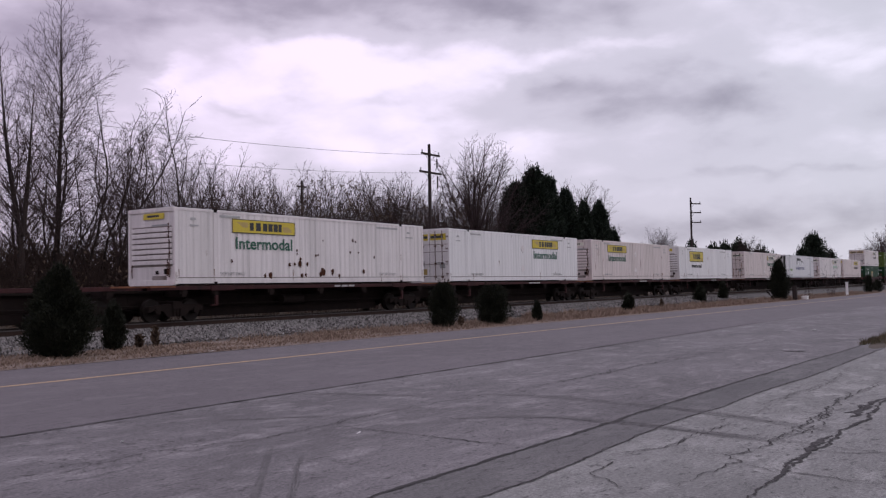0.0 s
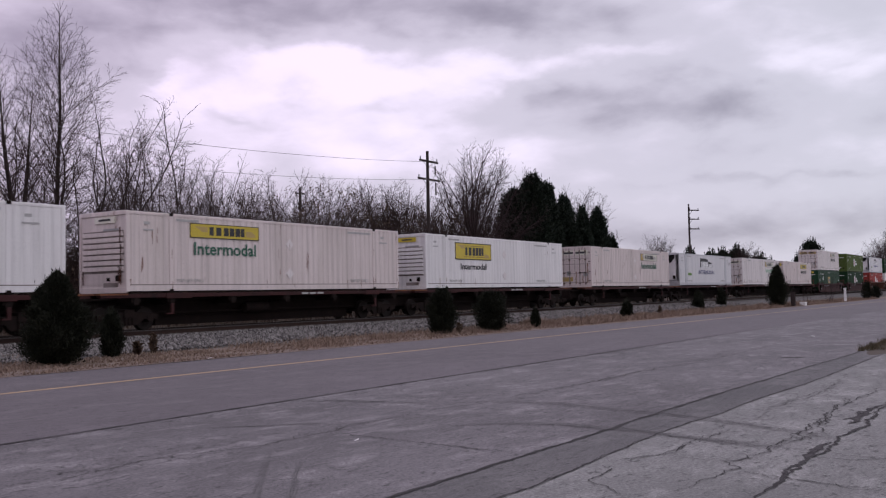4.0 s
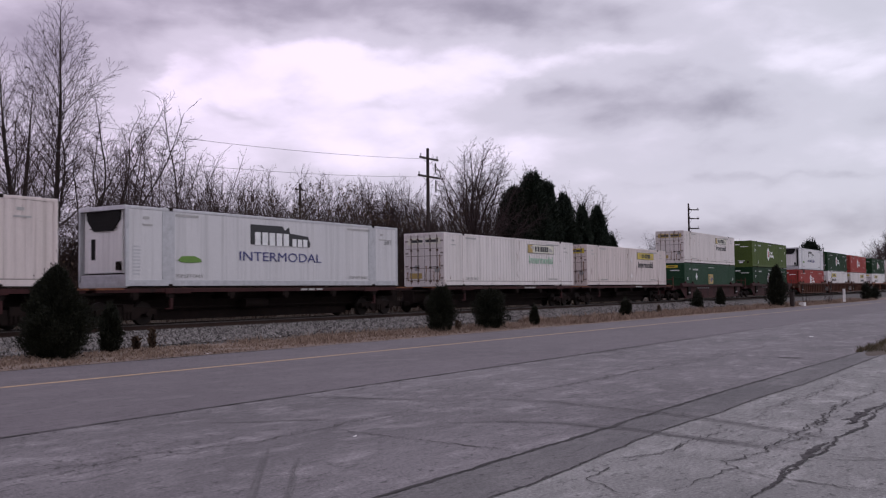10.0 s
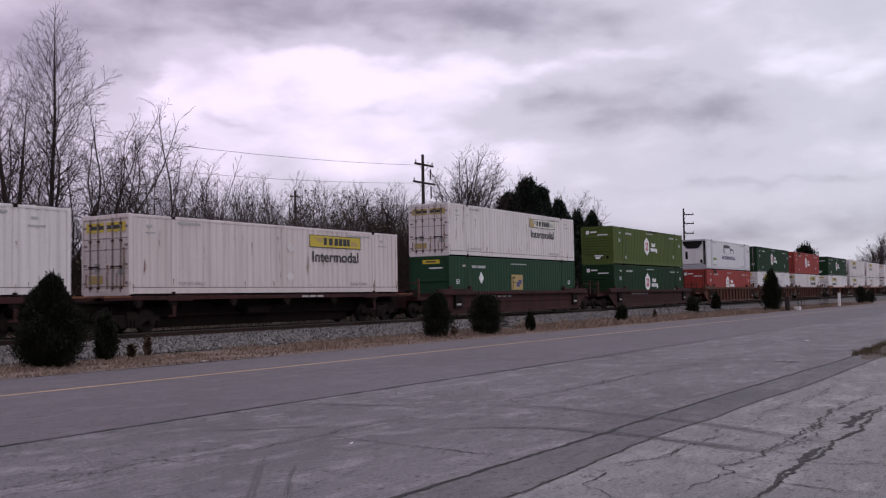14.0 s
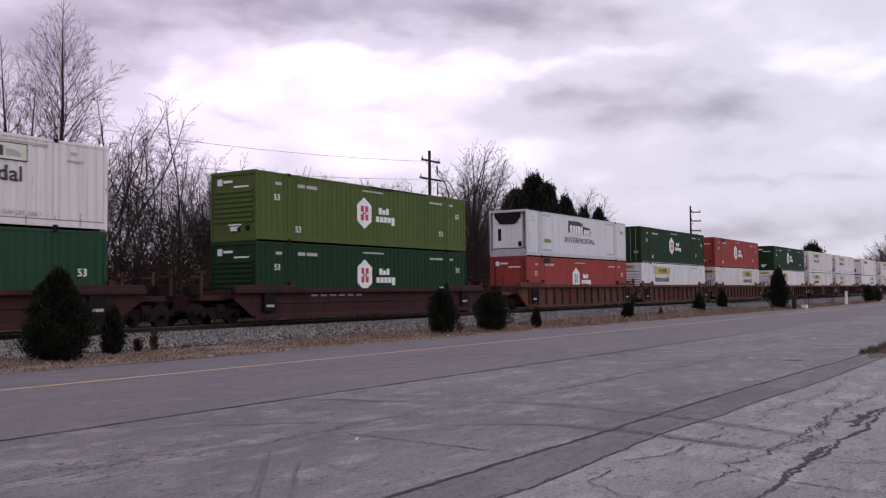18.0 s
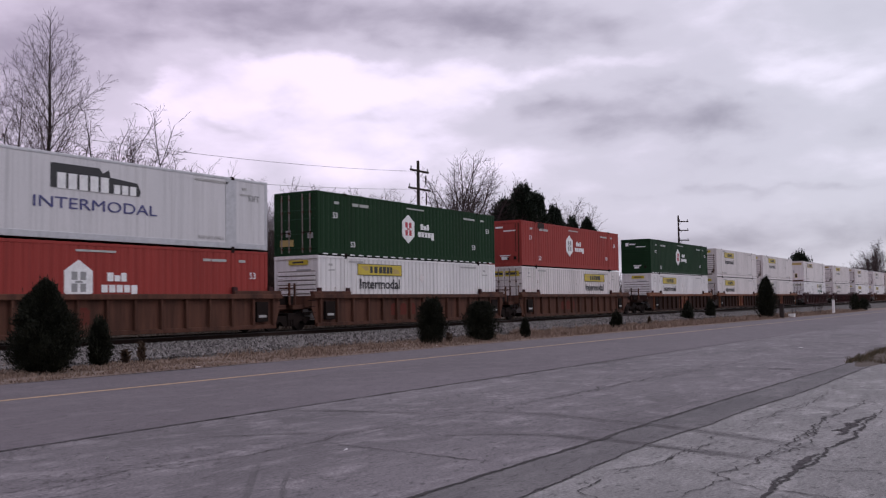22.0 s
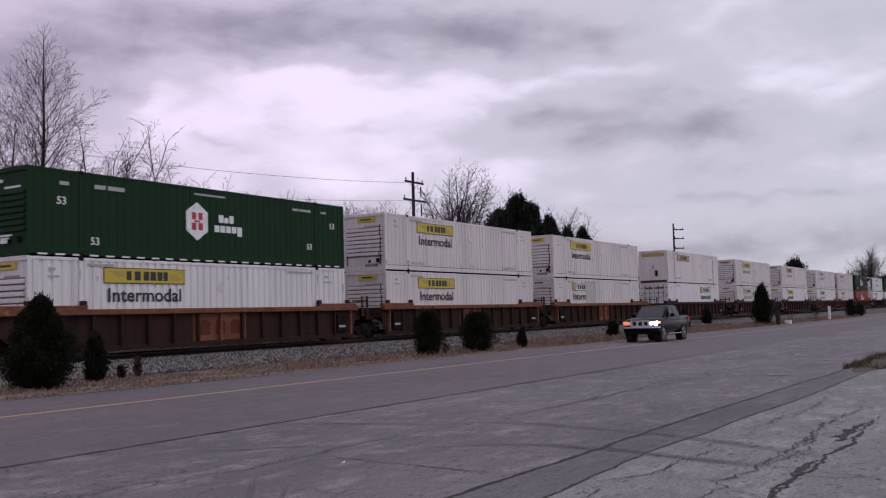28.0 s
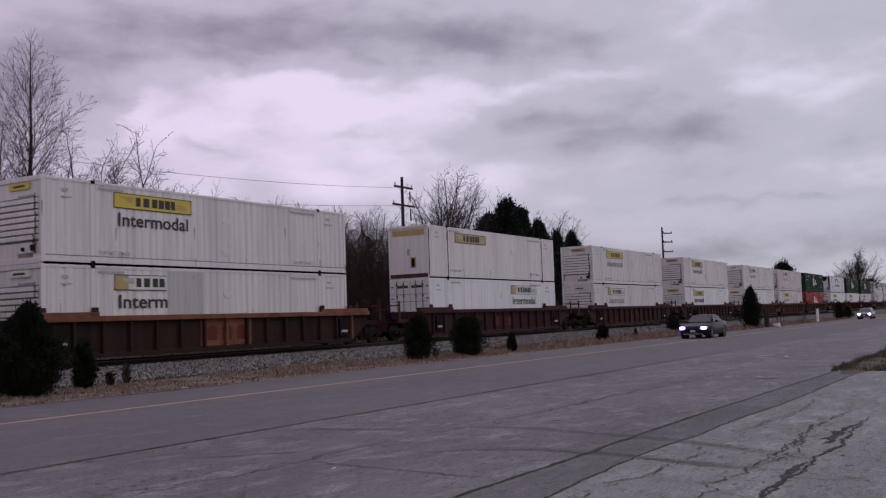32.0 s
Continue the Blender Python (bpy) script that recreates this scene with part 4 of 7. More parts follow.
def reefer_box(u, z):
    c = thing("reefer_container", "pale grey smooth-sided refrigerated container with navy lettering", "container", "containers")
    container_shell(c, "silver", ribbed=False, frame_colour="alloy")
    reefer_end(c)
    for x in POSTS:
        part("band", kept("band", lambda: mesh_of("band", boxes((-0.28, 0.28, -0.006, 0.02, 0.27, H53 - 0.13)), M["alloy"])), None, c, "grey upright band", at=(x - 0.1, 0, 0))

    def logo():
        bm = bmesh.new()
        prism(bm, [(6.05, 1.72), (6.05, 2.52), (7.9, 2.52), (8.05, 2.35), (8.3, 2.5), (8.35, 2.25), (9.5, 2.15), (9.65, 1.85), (9.6, 1.70)], -0.010, 0.02)
        return mesh_of("logo_shade", bm, M["black"])
    g = part("logo_shade", kept("plogo", logo), None, c, "dark shadow shape of a name")
    row_bars(g, "name_bar", [(6.28 + i * 0.42, 6.60 + i * 0.42, 1.70, 2.22) for i in range(5)] + [(8.5 + i * 0.34, 8.76 + i * 0.34, 1.70, 2.02) for i in range(3)], "whitetext", 0.016)
    part("word", kept("pword", lambda: lettering("INTERMODAL", 4.95, 0.37, M["navy"], 0.0)), None, c, "navy painted word", at=(5.43, -0.006, 1.05))
    part("leaf_mark", kept("pleaf", lambda: mesh_of("leaf_mark", prism(bmesh.new(), [(2.31, 1.0), (2.5, 1.15), (3.1, 1.17), (3.42, 1.06), (3.47, 0.95), (3.0, 0.91), (2.5, 0.92)], -0.01, 0.02), M["leafmark"])), None, c, "small green leaf-shaped mark")
    part("length_mark", kept("p53", lambda: lettering("53FT", 0.62, 0.24, M["greytext"], 0.01)), None, c, "grey length mark", at=(15.05, -0.003, 2.0))
    stencil(c)
    aboard(c, u, z)


def rust_blotches(c):
    """Ragged rust patches along the foot of the side, with drips."""
    rng = random.Random(17)
    for x, z, r in ((4.97, 0.40, 0.13), (4.66, 0.36, 0.08), (6.78, 0.88, 0.13), (6.80, 1.05, 0.08), (6.13, 0.83, 0.08), (6.45, 0.85, 0.06), (7.24, 0.85, 0.09), (6.90, 0.38, 0.10), (7.15, 0.40, 0.07), (8.26, 0.55, 0.20), (8.12, 0.42, 0.1), (8.93, 0.53, 0.13), (9.38, 0.36, 0.09),
                    (7.80, 1.23, 0.06), (7.95, 1.24, 0.05), (10.38, 1.97, 0.06), (10.6, 1.9, 0.05), (10.20, 1.42, 0.06), (11.99, 1.21, 0.07), (11.18, 0.56, 0.10), (2.82, 0.94, 0.06), (6.58, 1.43, 0.06), (6.6, 1.28, 0.04), (10.8, 1.4, 0.04), (8.29, 1.9, 0.04)):
        pts = []
        for k in range(11):
            a = -k * 2 * math.pi / 11
            q = r * rng.uniform(0.55, 1.15)
            pts.append((q * math.cos(a) * 0.85, q * math.sin(a) * (1.5 if math.sin(a) < -0.5 else 1.0)))
        part("rust_blotch", prism(bmesh.new(), pts, -0.012, 0.01), M["rustmark"], c, at=(x, 0, z))


def run_bm(seed, tall, wide):
    """A thin ragged run of rust, drawn out downwards."""
    rng = random.Random(seed)
    left = [(-wide * (1 - k / 6) * rng.uniform(0.4, 1.1), -tall * k / 6) for k in range(7)]
    right = [(wide * (1 - k / 6) * rng.uniform(0.4, 1.1), -tall * k / 6) for k in range(7)][::-1]
    return prism(bmesh.new(), left + [(0.0, -tall * 1.08)] + right, -0.0105, 0.0)


def weathering(c, seed, many):
    """Rust runs below the top rail, at the posts and along the bottom rail; every box has its own."""
    rng = random.Random(seed)
    for k in range(many):
        low = rng.random() < 0.65
        x = rng.choice((POSTS[0], POSTS[1], 0.1, L53 - 0.1)) + rng.uniform(-0.09, 0.09) if rng.random() < 0.45 else rng.uniform(0.5, L53 - 0.5)
        z = rng.uniform(0.34, 0.62) if low else rng.uniform(1.2, H53 - 0.15)
        v = rng.randrange(6)
        part("rust_run", kept(("run", v), lambda: mesh_of("rust_run", run_bm(v, 0.12 + 0.07 * v, 0.012 + 0.005 * (v % 3)), M["rustrun"])), None, c, at=(x, 0, z))


def white_box(u, z, colour="white", end="nose", sign=None, at="L", word="black", end_sign=None, bordered=False, cut=None, ribbed=True, note="", deep=0.0):
    kind = {"nose": "ribbed front end", "door": "double doors", "flat": "smooth front end"}[end]
    paint = {"bright": "clean white", "white": "off-white", "cream": "weathered cream", "rusty": "rust-spotted white"}[colour]
    panel = {"yellow": "yellow name panel", "ochre": "dull ochre name panel", "faded": "faded pale name panel"}.get(sign, "plain side")
    c = thing("freight_container", f"{paint} container, {kind}, {panel}{note}", "container", "containers")
    container_shell(c, colour, ribbed, deep=deep or (0.013 if colour == "bright" else 0.024))
    {"nose": nose_end, "door": door_end, "flat": flat_end}[end](c, colour, end_sign)
    if sign:
        side_sign(c, 2.85 if at == "L" else 9.55, sign, word, bordered, cut)
    if cut:
        part("replaced_panel", boxes((5.25, 7.05, -0.002, 0.03, 0.29, H53 - 0.14)), M["greypanel"], c, "plain grey replaced panel")
    stencil(c)
    if note.endswith("blotches"):
        rust_blotches(c)
    elif ribbed:
        diamonds(c, 8.3)
    weathering(c, int(u * 10 + z), {"bright": 7, "white": 13, "cream": 18, "rusty": 22}[colour])
    aboard(c, u, z)
    return c


def hub_box(u, z, colour, end="nose", tape=False):
    shade = {"lime": "leaf-green", "green": "dark green", "red": "vermilion red"}[colour]
    c = thing("freight_container", f"{shade} corrugated steel container with a white six-sided mark", "container", "containers")
    container_shell(c, colour)
    if end == "nose":
        nose_end(c, colour, None, slats=0 if colour == "red" else 7, dark=True)
        if colour == "red":
            for y, w2, z0 in ((0.2, 0.09, 0.2), (0.42, 0.05, 0.9), (2.2, 0.12, 0.5)):
                part("grime_streak", boxes((0.040, 0.052, y, y + w2, z0, H53 - 0.2)), M["rustmark"], c, "dark grime streak")
        hub_front(c)
    else:
        door_end(c, colour, None)
    hub_side(c, red=colour != "red")
    for x0, x1, z0 in {"lime": ((7.6, 9.4, H53 - 0.14), (9.2, 12.2, H53 - 0.10)), "red": ((2.25, 3.2, H53 - 0.42),)}.get(colour, ()):
        n = 14
        top = [(x0 + (x1 - x0) * k / n, H53 - 0.045) for k in range(n + 1)]
        low = [(x, z0 + 0.06 * noise.noise(Vector((x * 5, 1.0, 3.0)))) for x, _ in top[::-1]]
        part("scrape", prism(bmesh.new(), top + low, -0.012, 0.0), M["scrape"], c, "dark scraped patch below the roof")
    if tape:
        reflect_tape(c)
    aboard(c, u, z)


def green_box(u, z):
    c = thing("freight_container", "weathered green corrugated container with a small yellow panel", "container", "containers")
    container_shell(c, "teal")
    nose_end(c, "teal", "yellow", slats=2, dark=True)
    s = part("sign_panel", boxes((7.04, 8.46, -0.012, 0.02, 1.02, 1.93)), M["ochre"], c, "square yellow panel")
    part("sign_mark", boxes((7.15, 7.25, -0.017, 0, 1.1, 1.8), (7.25, 7.5, -0.017, 0, 1.7, 1.8), (7.25, 7.45, -0.017, 0, 1.42, 1.5)), M["black"], s)
    part("sign_mark", boxes((7.65, 8.05, -0.017, 0, 1.2, 1.5), (7.9, 8.3, -0.017, 0, 1.35, 1.62)), M["navy"], s, "blue bars")
    part("placard", prism(bmesh.new(), [(3.15, 1.7), (3.42, 2.03), (3.69, 1.7), (3.42, 1.37)], -0.010, 0.02), M["whitetext"], c, "white diamond placard")
    me = kept("fifty3", lambda: lettering("53", 0.34, 0.26, M["whitetext"], 0.01))
    part("length_mark", me, None, c, "white length number", at=(0.7, -0.003, 1.36))
    part("length_mark", me, None, c, at=(15.0, -0.003, 1.36))
    row_bars(c, "number_bar", [(2.4, 2.9, 2.25, 2.4), (3.0, 3.9, 2.25, 2.4), (7.0, 9.0, 2.53, 2.59), (1.4, 1.7, 2.3, 2.42)], "smalltext")
    aboard(c, u, z)


white_box(23.11, FLOOR_SINGLE, "white", "nose", "yellow", "L", "greentext", "yellow", note=" and rust blotches")
white_box(41.72, FLOOR_SINGLE, "bright", "door", "yellow", "R", "greentext", "yellow")
white_box(60.25, FLOOR_SINGLE, "cream", "nose", "yellow", "L", "greentext", "faded", note=" and rusty streaks")
white_box(78.83, FLOOR_SINGLE, "bright", "nose", "yellow", "L", "black", "yellow", bordered=True)
white_box(99.68, FLOOR_SINGLE, "cream", "door", "faded", "R", "greentext", "faded")
reefer_box(118.46, FLOOR_SINGLE)
white_box(138.85, FLOOR_SINGLE, "white", "door", "faded", "R", "fadedgreen", "faded")
white_box(157.31, FLOOR_SINGLE, "cream", "door", "yellow", "R", "black", "yellow")
white_box(178.27, FLOOR_TOP, "rusty", "door", "faded", "R", "black", "ochre")
green_box(178.27, FLOOR_WELL)
hub_box(201.49, FLOOR_TOP, "lime")
hub_box(201.49, FLOOR_WELL, "green")
reefer_box(224.8, FLOOR_TOP)
hub_box(224.8, FLOOR_WELL, "red")
hub_box(244.19, FLOOR_TOP, "green", "door", tape=True)
white_box(244.19, FLOOR_WELL, "bright", "nose", "yellow", "L", "black", "yellow", deep=0.042)
hub_box(263.82, FLOOR_TOP, "red")
white_box(263.82, FLOOR_WELL, "white", "door", "yellow", "R", "black", "yellow", deep=0.042)
hub_box(287.19, FLOOR_TOP, "green", tape=True)
white_box(287.19, FLOOR_WELL, "bright", "nose", "yellow", "L", "black", "yellow", deep=0.042)
white_box(306.64, FLOOR_TOP, "white", "nose", "yellow", "L", "black", "yellow")
white_box(306.64, FLOOR_WELL, "white", "nose", "yellow", "L", "black", "yellow")
white_box(326.01, FLOOR_TOP, "white", "nose", "yellow", "L", "black", "yellow")
white_box(326.01, FLOOR_WELL, "white", "nose", "faded", "L", "black", "faded", cut=2.35, note=" cut short")
white_box(349.5, FLOOR_TOP, "white", "flat", "ochre", "L", None, "ochre", ribbed=False)
white_box(349.5, FLOOR_WELL, "bright", "door", "faded", "R", "greentext", "faded")
white_box(372.7, FLOOR_TOP, "white", "nose", "yellow", "L", "greytext", "ochre")
white_box(372.7, FLOOR_WELL, "white", "nose", "faded", "L", "greytext", "faded")
white_box(395.61, FLOOR_TOP, "white", "nose", "ochre", "L", "greytext", "ochre")
white_box(395.61, FLOOR_WELL, "bright", "nose", "yellow", "L", "black", "yellow")
white_box(419.2, FLOOR_TOP, "white", "nose", "faded", "L", "greytext", "faded")
white_box(419.2, FLOOR_WELL, "bright", "nose", "yellow", "L", "greytext", "yellow")
white_box(438.6, FLOOR_TOP, "cream", "nose", "faded", "L", "fadedgreen", "faded")
white_box(438.6, FLOOR_WELL, "white", "nose", "yellow", "L", "greytext", "yellow")
hub_box(458.0, FLOOR_TOP, "green")
hub_box(458.0, FLOOR_WELL, "red")
reefer_box(481.0, FLOOR_TOP)
white_box(481.0, FLOOR_WELL, "bright", "nose", "yellow", "L", "black", "yellow")
hub_box(500.4, FLOOR_TOP, "green")
white_box(500.4, FLOOR_WELL, "bright", "nose", "yellow", "L", "black", "yellow")
hub_box(519.8, FLOOR_TOP, "green")
white_box(519.8, FLOOR_WELL, "white", "nose", "yellow", "L", "black", "yellow")
white_box(543.0, FLOOR_TOP, "white", "nose", "yellow", "L", "black", "yellow")
white_box(543.0, FLOOR_WELL, "white", "nose", "faded", "L", "greytext", "faded")
white_box(562.4, FLOOR_TOP, "white", "nose", "yellow", "L", "black", "yellow")
white_box(562.4, FLOOR_WELL, "white", "nose", "yellow", "L", "black", "yellow")



# ---- the cars that carry them; a car's origin is below its container's near left corner ----
WHEEL_R = 0.42
SPUN = []       # wheelsets that roll


def truck(car, x, colour="steel"):
    """A two-axle truck: bolster, side frames with springs and bearing caps, and two wheelsets."""
    b = part("truck", kept("bolster", lambda: mesh_of("truck", boxes((-0.22, 0.22, -1.15, 1.15, 0.05, 0.34), (-0.35, 0.35, -0.4, 0.4, 0.3, 0.45), bevel=0.02), M["steel"])), None, car, "two-axle truck with cast side frames", at=(x, 1.3, WHEEL_R + RAIL_Z))

    def frame_bm():
        bm = bmesh.new()
        prism(bm, [(-1.28, -0.06), (-1.28, 0.16), (-0.55, 0.24), (0.55, 0.24), (1.28, 0.16), (1.28, -0.06), (1.02, 0.02), (0.62, -0.02), (0.42, -0.22), (-0.42, -0.22), (-0.62, -0.02), (-1.02, 0.02)], -0.07, 0.07)
        for k in (-0.15, 0.0, 0.15):
            tube(bm, (k, -0.09, -0.2), (k, -0.09, 0.1), 0.06, sides=6)
        for k in (-0.9, 0.9):
            tube(bm, (k, -0.13, 0), (k, 0.1, 0), 0.13, sides=10)
        return mesh_of("side_frame", bm, M["steel"])
    for y in (-1.02, 1.02):
        part("side_frame", kept("sideframe", frame_bm), None, b, at=pose(0, y, 0, 0, 0, 0 if y < 0 else 180))

    def wheels_bm():
        bm = bmesh.new()
        tube(bm, (0, -1.0, 0), (0, 1.0, 0), 0.08, sides=8)
        for s in (-1, 1):
            tube(bm, (0, s * 0.70, 0), (0, s * 0.82, 0), WHEEL_R, WHEEL_R * 0.985, sides=24)
            tube(bm, (0, s * 0.68, 0), (0, s * 0.70, 0), WHEEL_R + 0.025, sides=24)
            tube(bm, (0, s * 0.82, 0), (0, s * 0.86, 0), 0.15, sides=10)
            for i in range(3):
                a = i * 2.094
                tube(bm, (0.24 * math.cos(a), s * 0.815, 0.24 * math.sin(a)), (0.24 * math.cos(a), s * 0.825, 0.24 * math.sin(a)), 0.035, sides=6)
        return mesh_of("wheelset", bm, M["wheel"])
    for k in (-0.9, 0.9):
        w = part("wheelset", kept("wheelset", wheels_bm), None, b, "worn steel wheels on an axle", at=(k, 0, 0))
        SPUN.append((w, k))
    return b


def coupler(car, x0, x1):
    part("coupler", boxes((x0, x1, 1.2, 1.4, 0.86 , 1.06), (min(x0, x1) + (0.0 if x1 < x0 else abs(x1 - x0) - 0.3), min(x0, x1) + (0.3 if x1 < x0 else abs(x1 - x0)), 1.12, 1.48, 0.82, 1.1), bevel=0.02), M["steel"], car, "rusty knuckle coupler")


def spine_car(u, gap_left, gap_right):
    """A skeleton flat: a centre sill with thin side decks and arms that bear the container."""
    c = thing("spine_car", "grimy skeleton flat car with a rusty deck edge", "rail car", "rail cars")
    a, b = -min(gap_left, 2.8) / 2 - 0.1, L53 + min(gap_right, 2.8) / 2 - 0.1
    part("centre_sill", boxes((a, b, 0.98, 1.62, 0.98, 1.56), bevel=0.02), M["steel"], c)
    part("sill_cover", boxes((a, b, 0.85, 1.75, 1.56, 1.64), bevel=0.02), M["steel"], c)
    part("belly_beam", boxes((2.0, L53 - 2.9, 0.95, 1.65, 0.64, 0.98), bevel=0.02), M["steel"], c)
    for y in (-0.04, 2.44):
        part("deck_edge", boxes((a + 0.2, b - 0.2, y, y + 0.2, 1.66, 1.80), bevel=0.015), M["maroon"], c, "rusty brown deck edge")
    for x0, x1 in ((a + 0.15, a + 1.3), (POSTS[0] - 0.3, POSTS[0] + 0.9), (POSTS[1] - 0.8, POSTS[1] + 0.25), (b - 1.5, b - 0.1)):
        inner = 1.0 < x0 < b - 2.5
        part("end_plate", boxes((x0, x1, -0.07, 0.5, 1.62 if inner else 1.75, 1.815), bevel=0.012), M["maroon" if inner else "orange"], c, "worn rusty deck plate")
    for x in (0.4, POSTS[0], 5.0, 8.1, 11.2, POSTS[1], L53 - 0.4):
        part("bearing_arm", boxes((x - 0.11, x + 0.11, -0.03, 2.63, 1.40, 1.66), (x - 0.2, x + 0.2, 0.0, 0.14, 1.5, 1.82), bevel=0.015), M["steel"], c)
    for x in POSTS:
        part("side_step", boxes((x - 0.06, x + 0.06, -0.06, 0.02, 1.05, 1.45), (x - 0.25, x + 0.05, -0.05, 0.03, 1.05, 1.1)), M["maroon"], c)
        part("pedestal", boxes((x - 0.16, x + 0.16, 0.02, 0.3, 1.79, 1.836), (x - 0.16, x + 0.16, 2.3, 2.58, 1.79, 1.836)), M["steel"], c)
    part("brake_pipe", tube(bmesh.new(), (a, 0.7, 1.1), (b, 0.7, 1.1), 0.035, sides=6), M["steel"], c)
    part("brake_reservoir", tube(bmesh.new(), (6.2, 0.6, 1.2), (7.5, 0.6, 1.2), 0.2, sides=12), M["steel"], c)
    for i in range(3):
        part("number_bar", kept("spinenumber", lambda: mesh_of("number_bar", boxes((0, 0.4, -0.048, -0.03, 1.69, 1.77)), M["pale"])), None, c, at=(9.0 + i * 0.5, 0, 0))
    truck(c, 0.25)
    truck(c, L53 - 1.35)
    if gap_right > 3.5:
        coupler(c, b, b + 0.9)
    if gap_left > 3.5:
        coupler(c, a, a - 0.9)
    aboard(c, u, 0)


def well_car(u, colour, ribbed, gap_left, gap_right, note):
    """A well car: two deep side girders, end platforms over the trucks, guides and ladders."""
    c = thing("well_car", note, "rail car", "rail cars")
    single = lambda g: g > 4.5
    a = -1.4 if single(gap_left) else -0.6
    b = L53 + (1.4 if single(gap_right) else 0.6)
    ta, tb = (1.15 if single(gap_left) else 0.3), (1.15 if single(gap_right) else 0.3)
    d = 0.0 if ribbed else -0.19          # the smooth cars have lower sides
    for side, y in ((-1, -0.10), (1, W53 + 0.10)):
        lo, hi = (y - 0.02, y + 0.02)

        def girder():
            bm = bmesh.new()
            prism(bm, [(a, 1.50), (a, 2.04 + d), (b, 2.04 + d), (b, 1.50), (b - tb, 0.72), (a + ta, 0.72)], lo, hi)
            return bm
        g = part("side_girder", girder(), M[colour], c)
        part("top_chord", boxes((a, b, y - (0.2 if side < 0 else 0.05), y + (0.05 if side < 0 else 0.2), 1.88 + d, 2.07 + d), bevel=0.025), M["orange" if colour == "rustwell" else colour], g)
        part("bottom_chord", boxes((a + ta, b - tb, y - 0.1, y + 0.08, 0.66, 0.82), bevel=0.02), M[colour], g)
        if ribbed:
            n = 14
            for i in range(n + 1):
                x = a + ta + 0.2 + (b - a - ta - tb - 0.4) * i / n
                part("stake", kept(("stake", colour if i % 7 or colour != "rustwell" else "orange"), lambda: mesh_of("stake", boxes((-0.05, 0.05, -0.15, 0.0, 0.80, 1.95), bevel=0.012), M[colour if i % 7 or colour != "rustwell" else "orange"])), None, g, at=pose(x, y - 0.015 if side < 0 else y + 0.015, 0, 0, 0, 0 if side < 0 else 180))
            if colour == "rustwell":
                part("bright_panel", boxes((6.75, 9.55, y - 0.026, y + 0.026, 0.84, 1.86)), M["orange"], g, "one side panel still orange")
        else:
            part("stiffener", boxes((a + 1.0, b - 1.0, y - 0.06, y, 1.28, 1.34), bevel=0.01), M[colour], g)
        for x0, x1 in ((a, POSTS[0] + 0.1), (POSTS[1] - 0.1, b)):
            part("raised_sill", boxes((x0, x1, y - 0.12, y + 0.08, 2.05 + d, 2.20 + d), bevel=0.03), M["orange" if colour == "rustwell" else colour], g)
        for x in (-0.05, POSTS[0], POSTS[1], L53 + 0.05):
            part("guide", boxes((x - 0.12, x + 0.12, y - 0.06, y + 0.06, 2.05 + d, 2.36 + d), bevel=0.03), M["maroon"], g)
    part("well_floor", boxes((a + 0.9, b - 0.9, 0.0, W53, 0.70, 0.75), *[(x, x + 0.5, 0, W53, 0.74, 0.93) for x in (0.0, POSTS[0] - 0.25, 7.8, POSTS[1] - 0.25, L53 - 0.5)]), M["steel"], c)
    part("inner_lining", boxes((a + 0.5, b - 0.5, W53 + 0.02, W53 + 0.06, 0.75, 1.9)), M["steel"], c)
    for e, x, g in ((-1, a, gap_left), (1, b, gap_right)):
        xi = 0.0 if e < 0 else L53
        reach = x + e * (1.4 if single(g) else 0.85)
        p = part("end_platform", boxes((min(xi, reach) + 0.05, max(xi, reach) - 0.05, 0.25, W53 - 0.25, 1.42, 1.62), (min(xi, reach), max(xi, reach), 0.9, 1.7, 1.0, 1.5), bevel=0.02), M[colour], c)
        part("bulkhead", boxes((x - 0.06, x + 0.06, -0.05, W53 + 0.05, 1.5, 2.0 + d), bevel=0.015), M[colour], p)
        for y in (-0.08, W53 + 0.02):
            for k in range(4):
                part("ladder_rung", boxes((x - 0.2 - (0.0 if e < 0 else -0.1), x + 0.25, y - 0.05, y - 0.02, 1.0 + k * 0.26, 1.03 + k * 0.26)), M["steel"], p)
            part("end_post", boxes((reach - 0.04, reach + 0.04, y + 0.15, y + 0.23, 1.6, 2.55), (reach - 0.04, reach + 0.04, y + 0.15, y + 0.75, 2.3, 2.36), bevel=0.01), M["tan"], p, "upright end post with a grab iron")
        part("brake_gear", boxes((reach - 0.3, reach + 0.3, 0.4, 0.8, 1.62, 2.0), bevel=0.03), M["steel"], p)
        part("brake_stand", boxes((reach - 0.12, reach + 0.12, 1.7, 2.1, 1.62, 2.3), bevel=0.03), M["steel"], p)
        if single(g):
            truck(c, x + e * 0.35)
            coupler(c, reach, reach + e * 0.75)
    if not single(gap_right):
        truck(c, L53 + gap_right / 2)
    if ribbed:
        for i in range(3):
            part("letter_bar", kept("wellletters", lambda: mesh_of("letter_bar", boxes((0, 0.52, -0.128, -0.10, 1.05, 1.55), (0.1, 0.42, -0.128, -0.10, 1.55, 1.62)), M["redbar"])), None, c, "faded red lettering drawn as bars", at=((5.35 if colour == "tan" else 7.1) + i * 0.8, 0, 0))
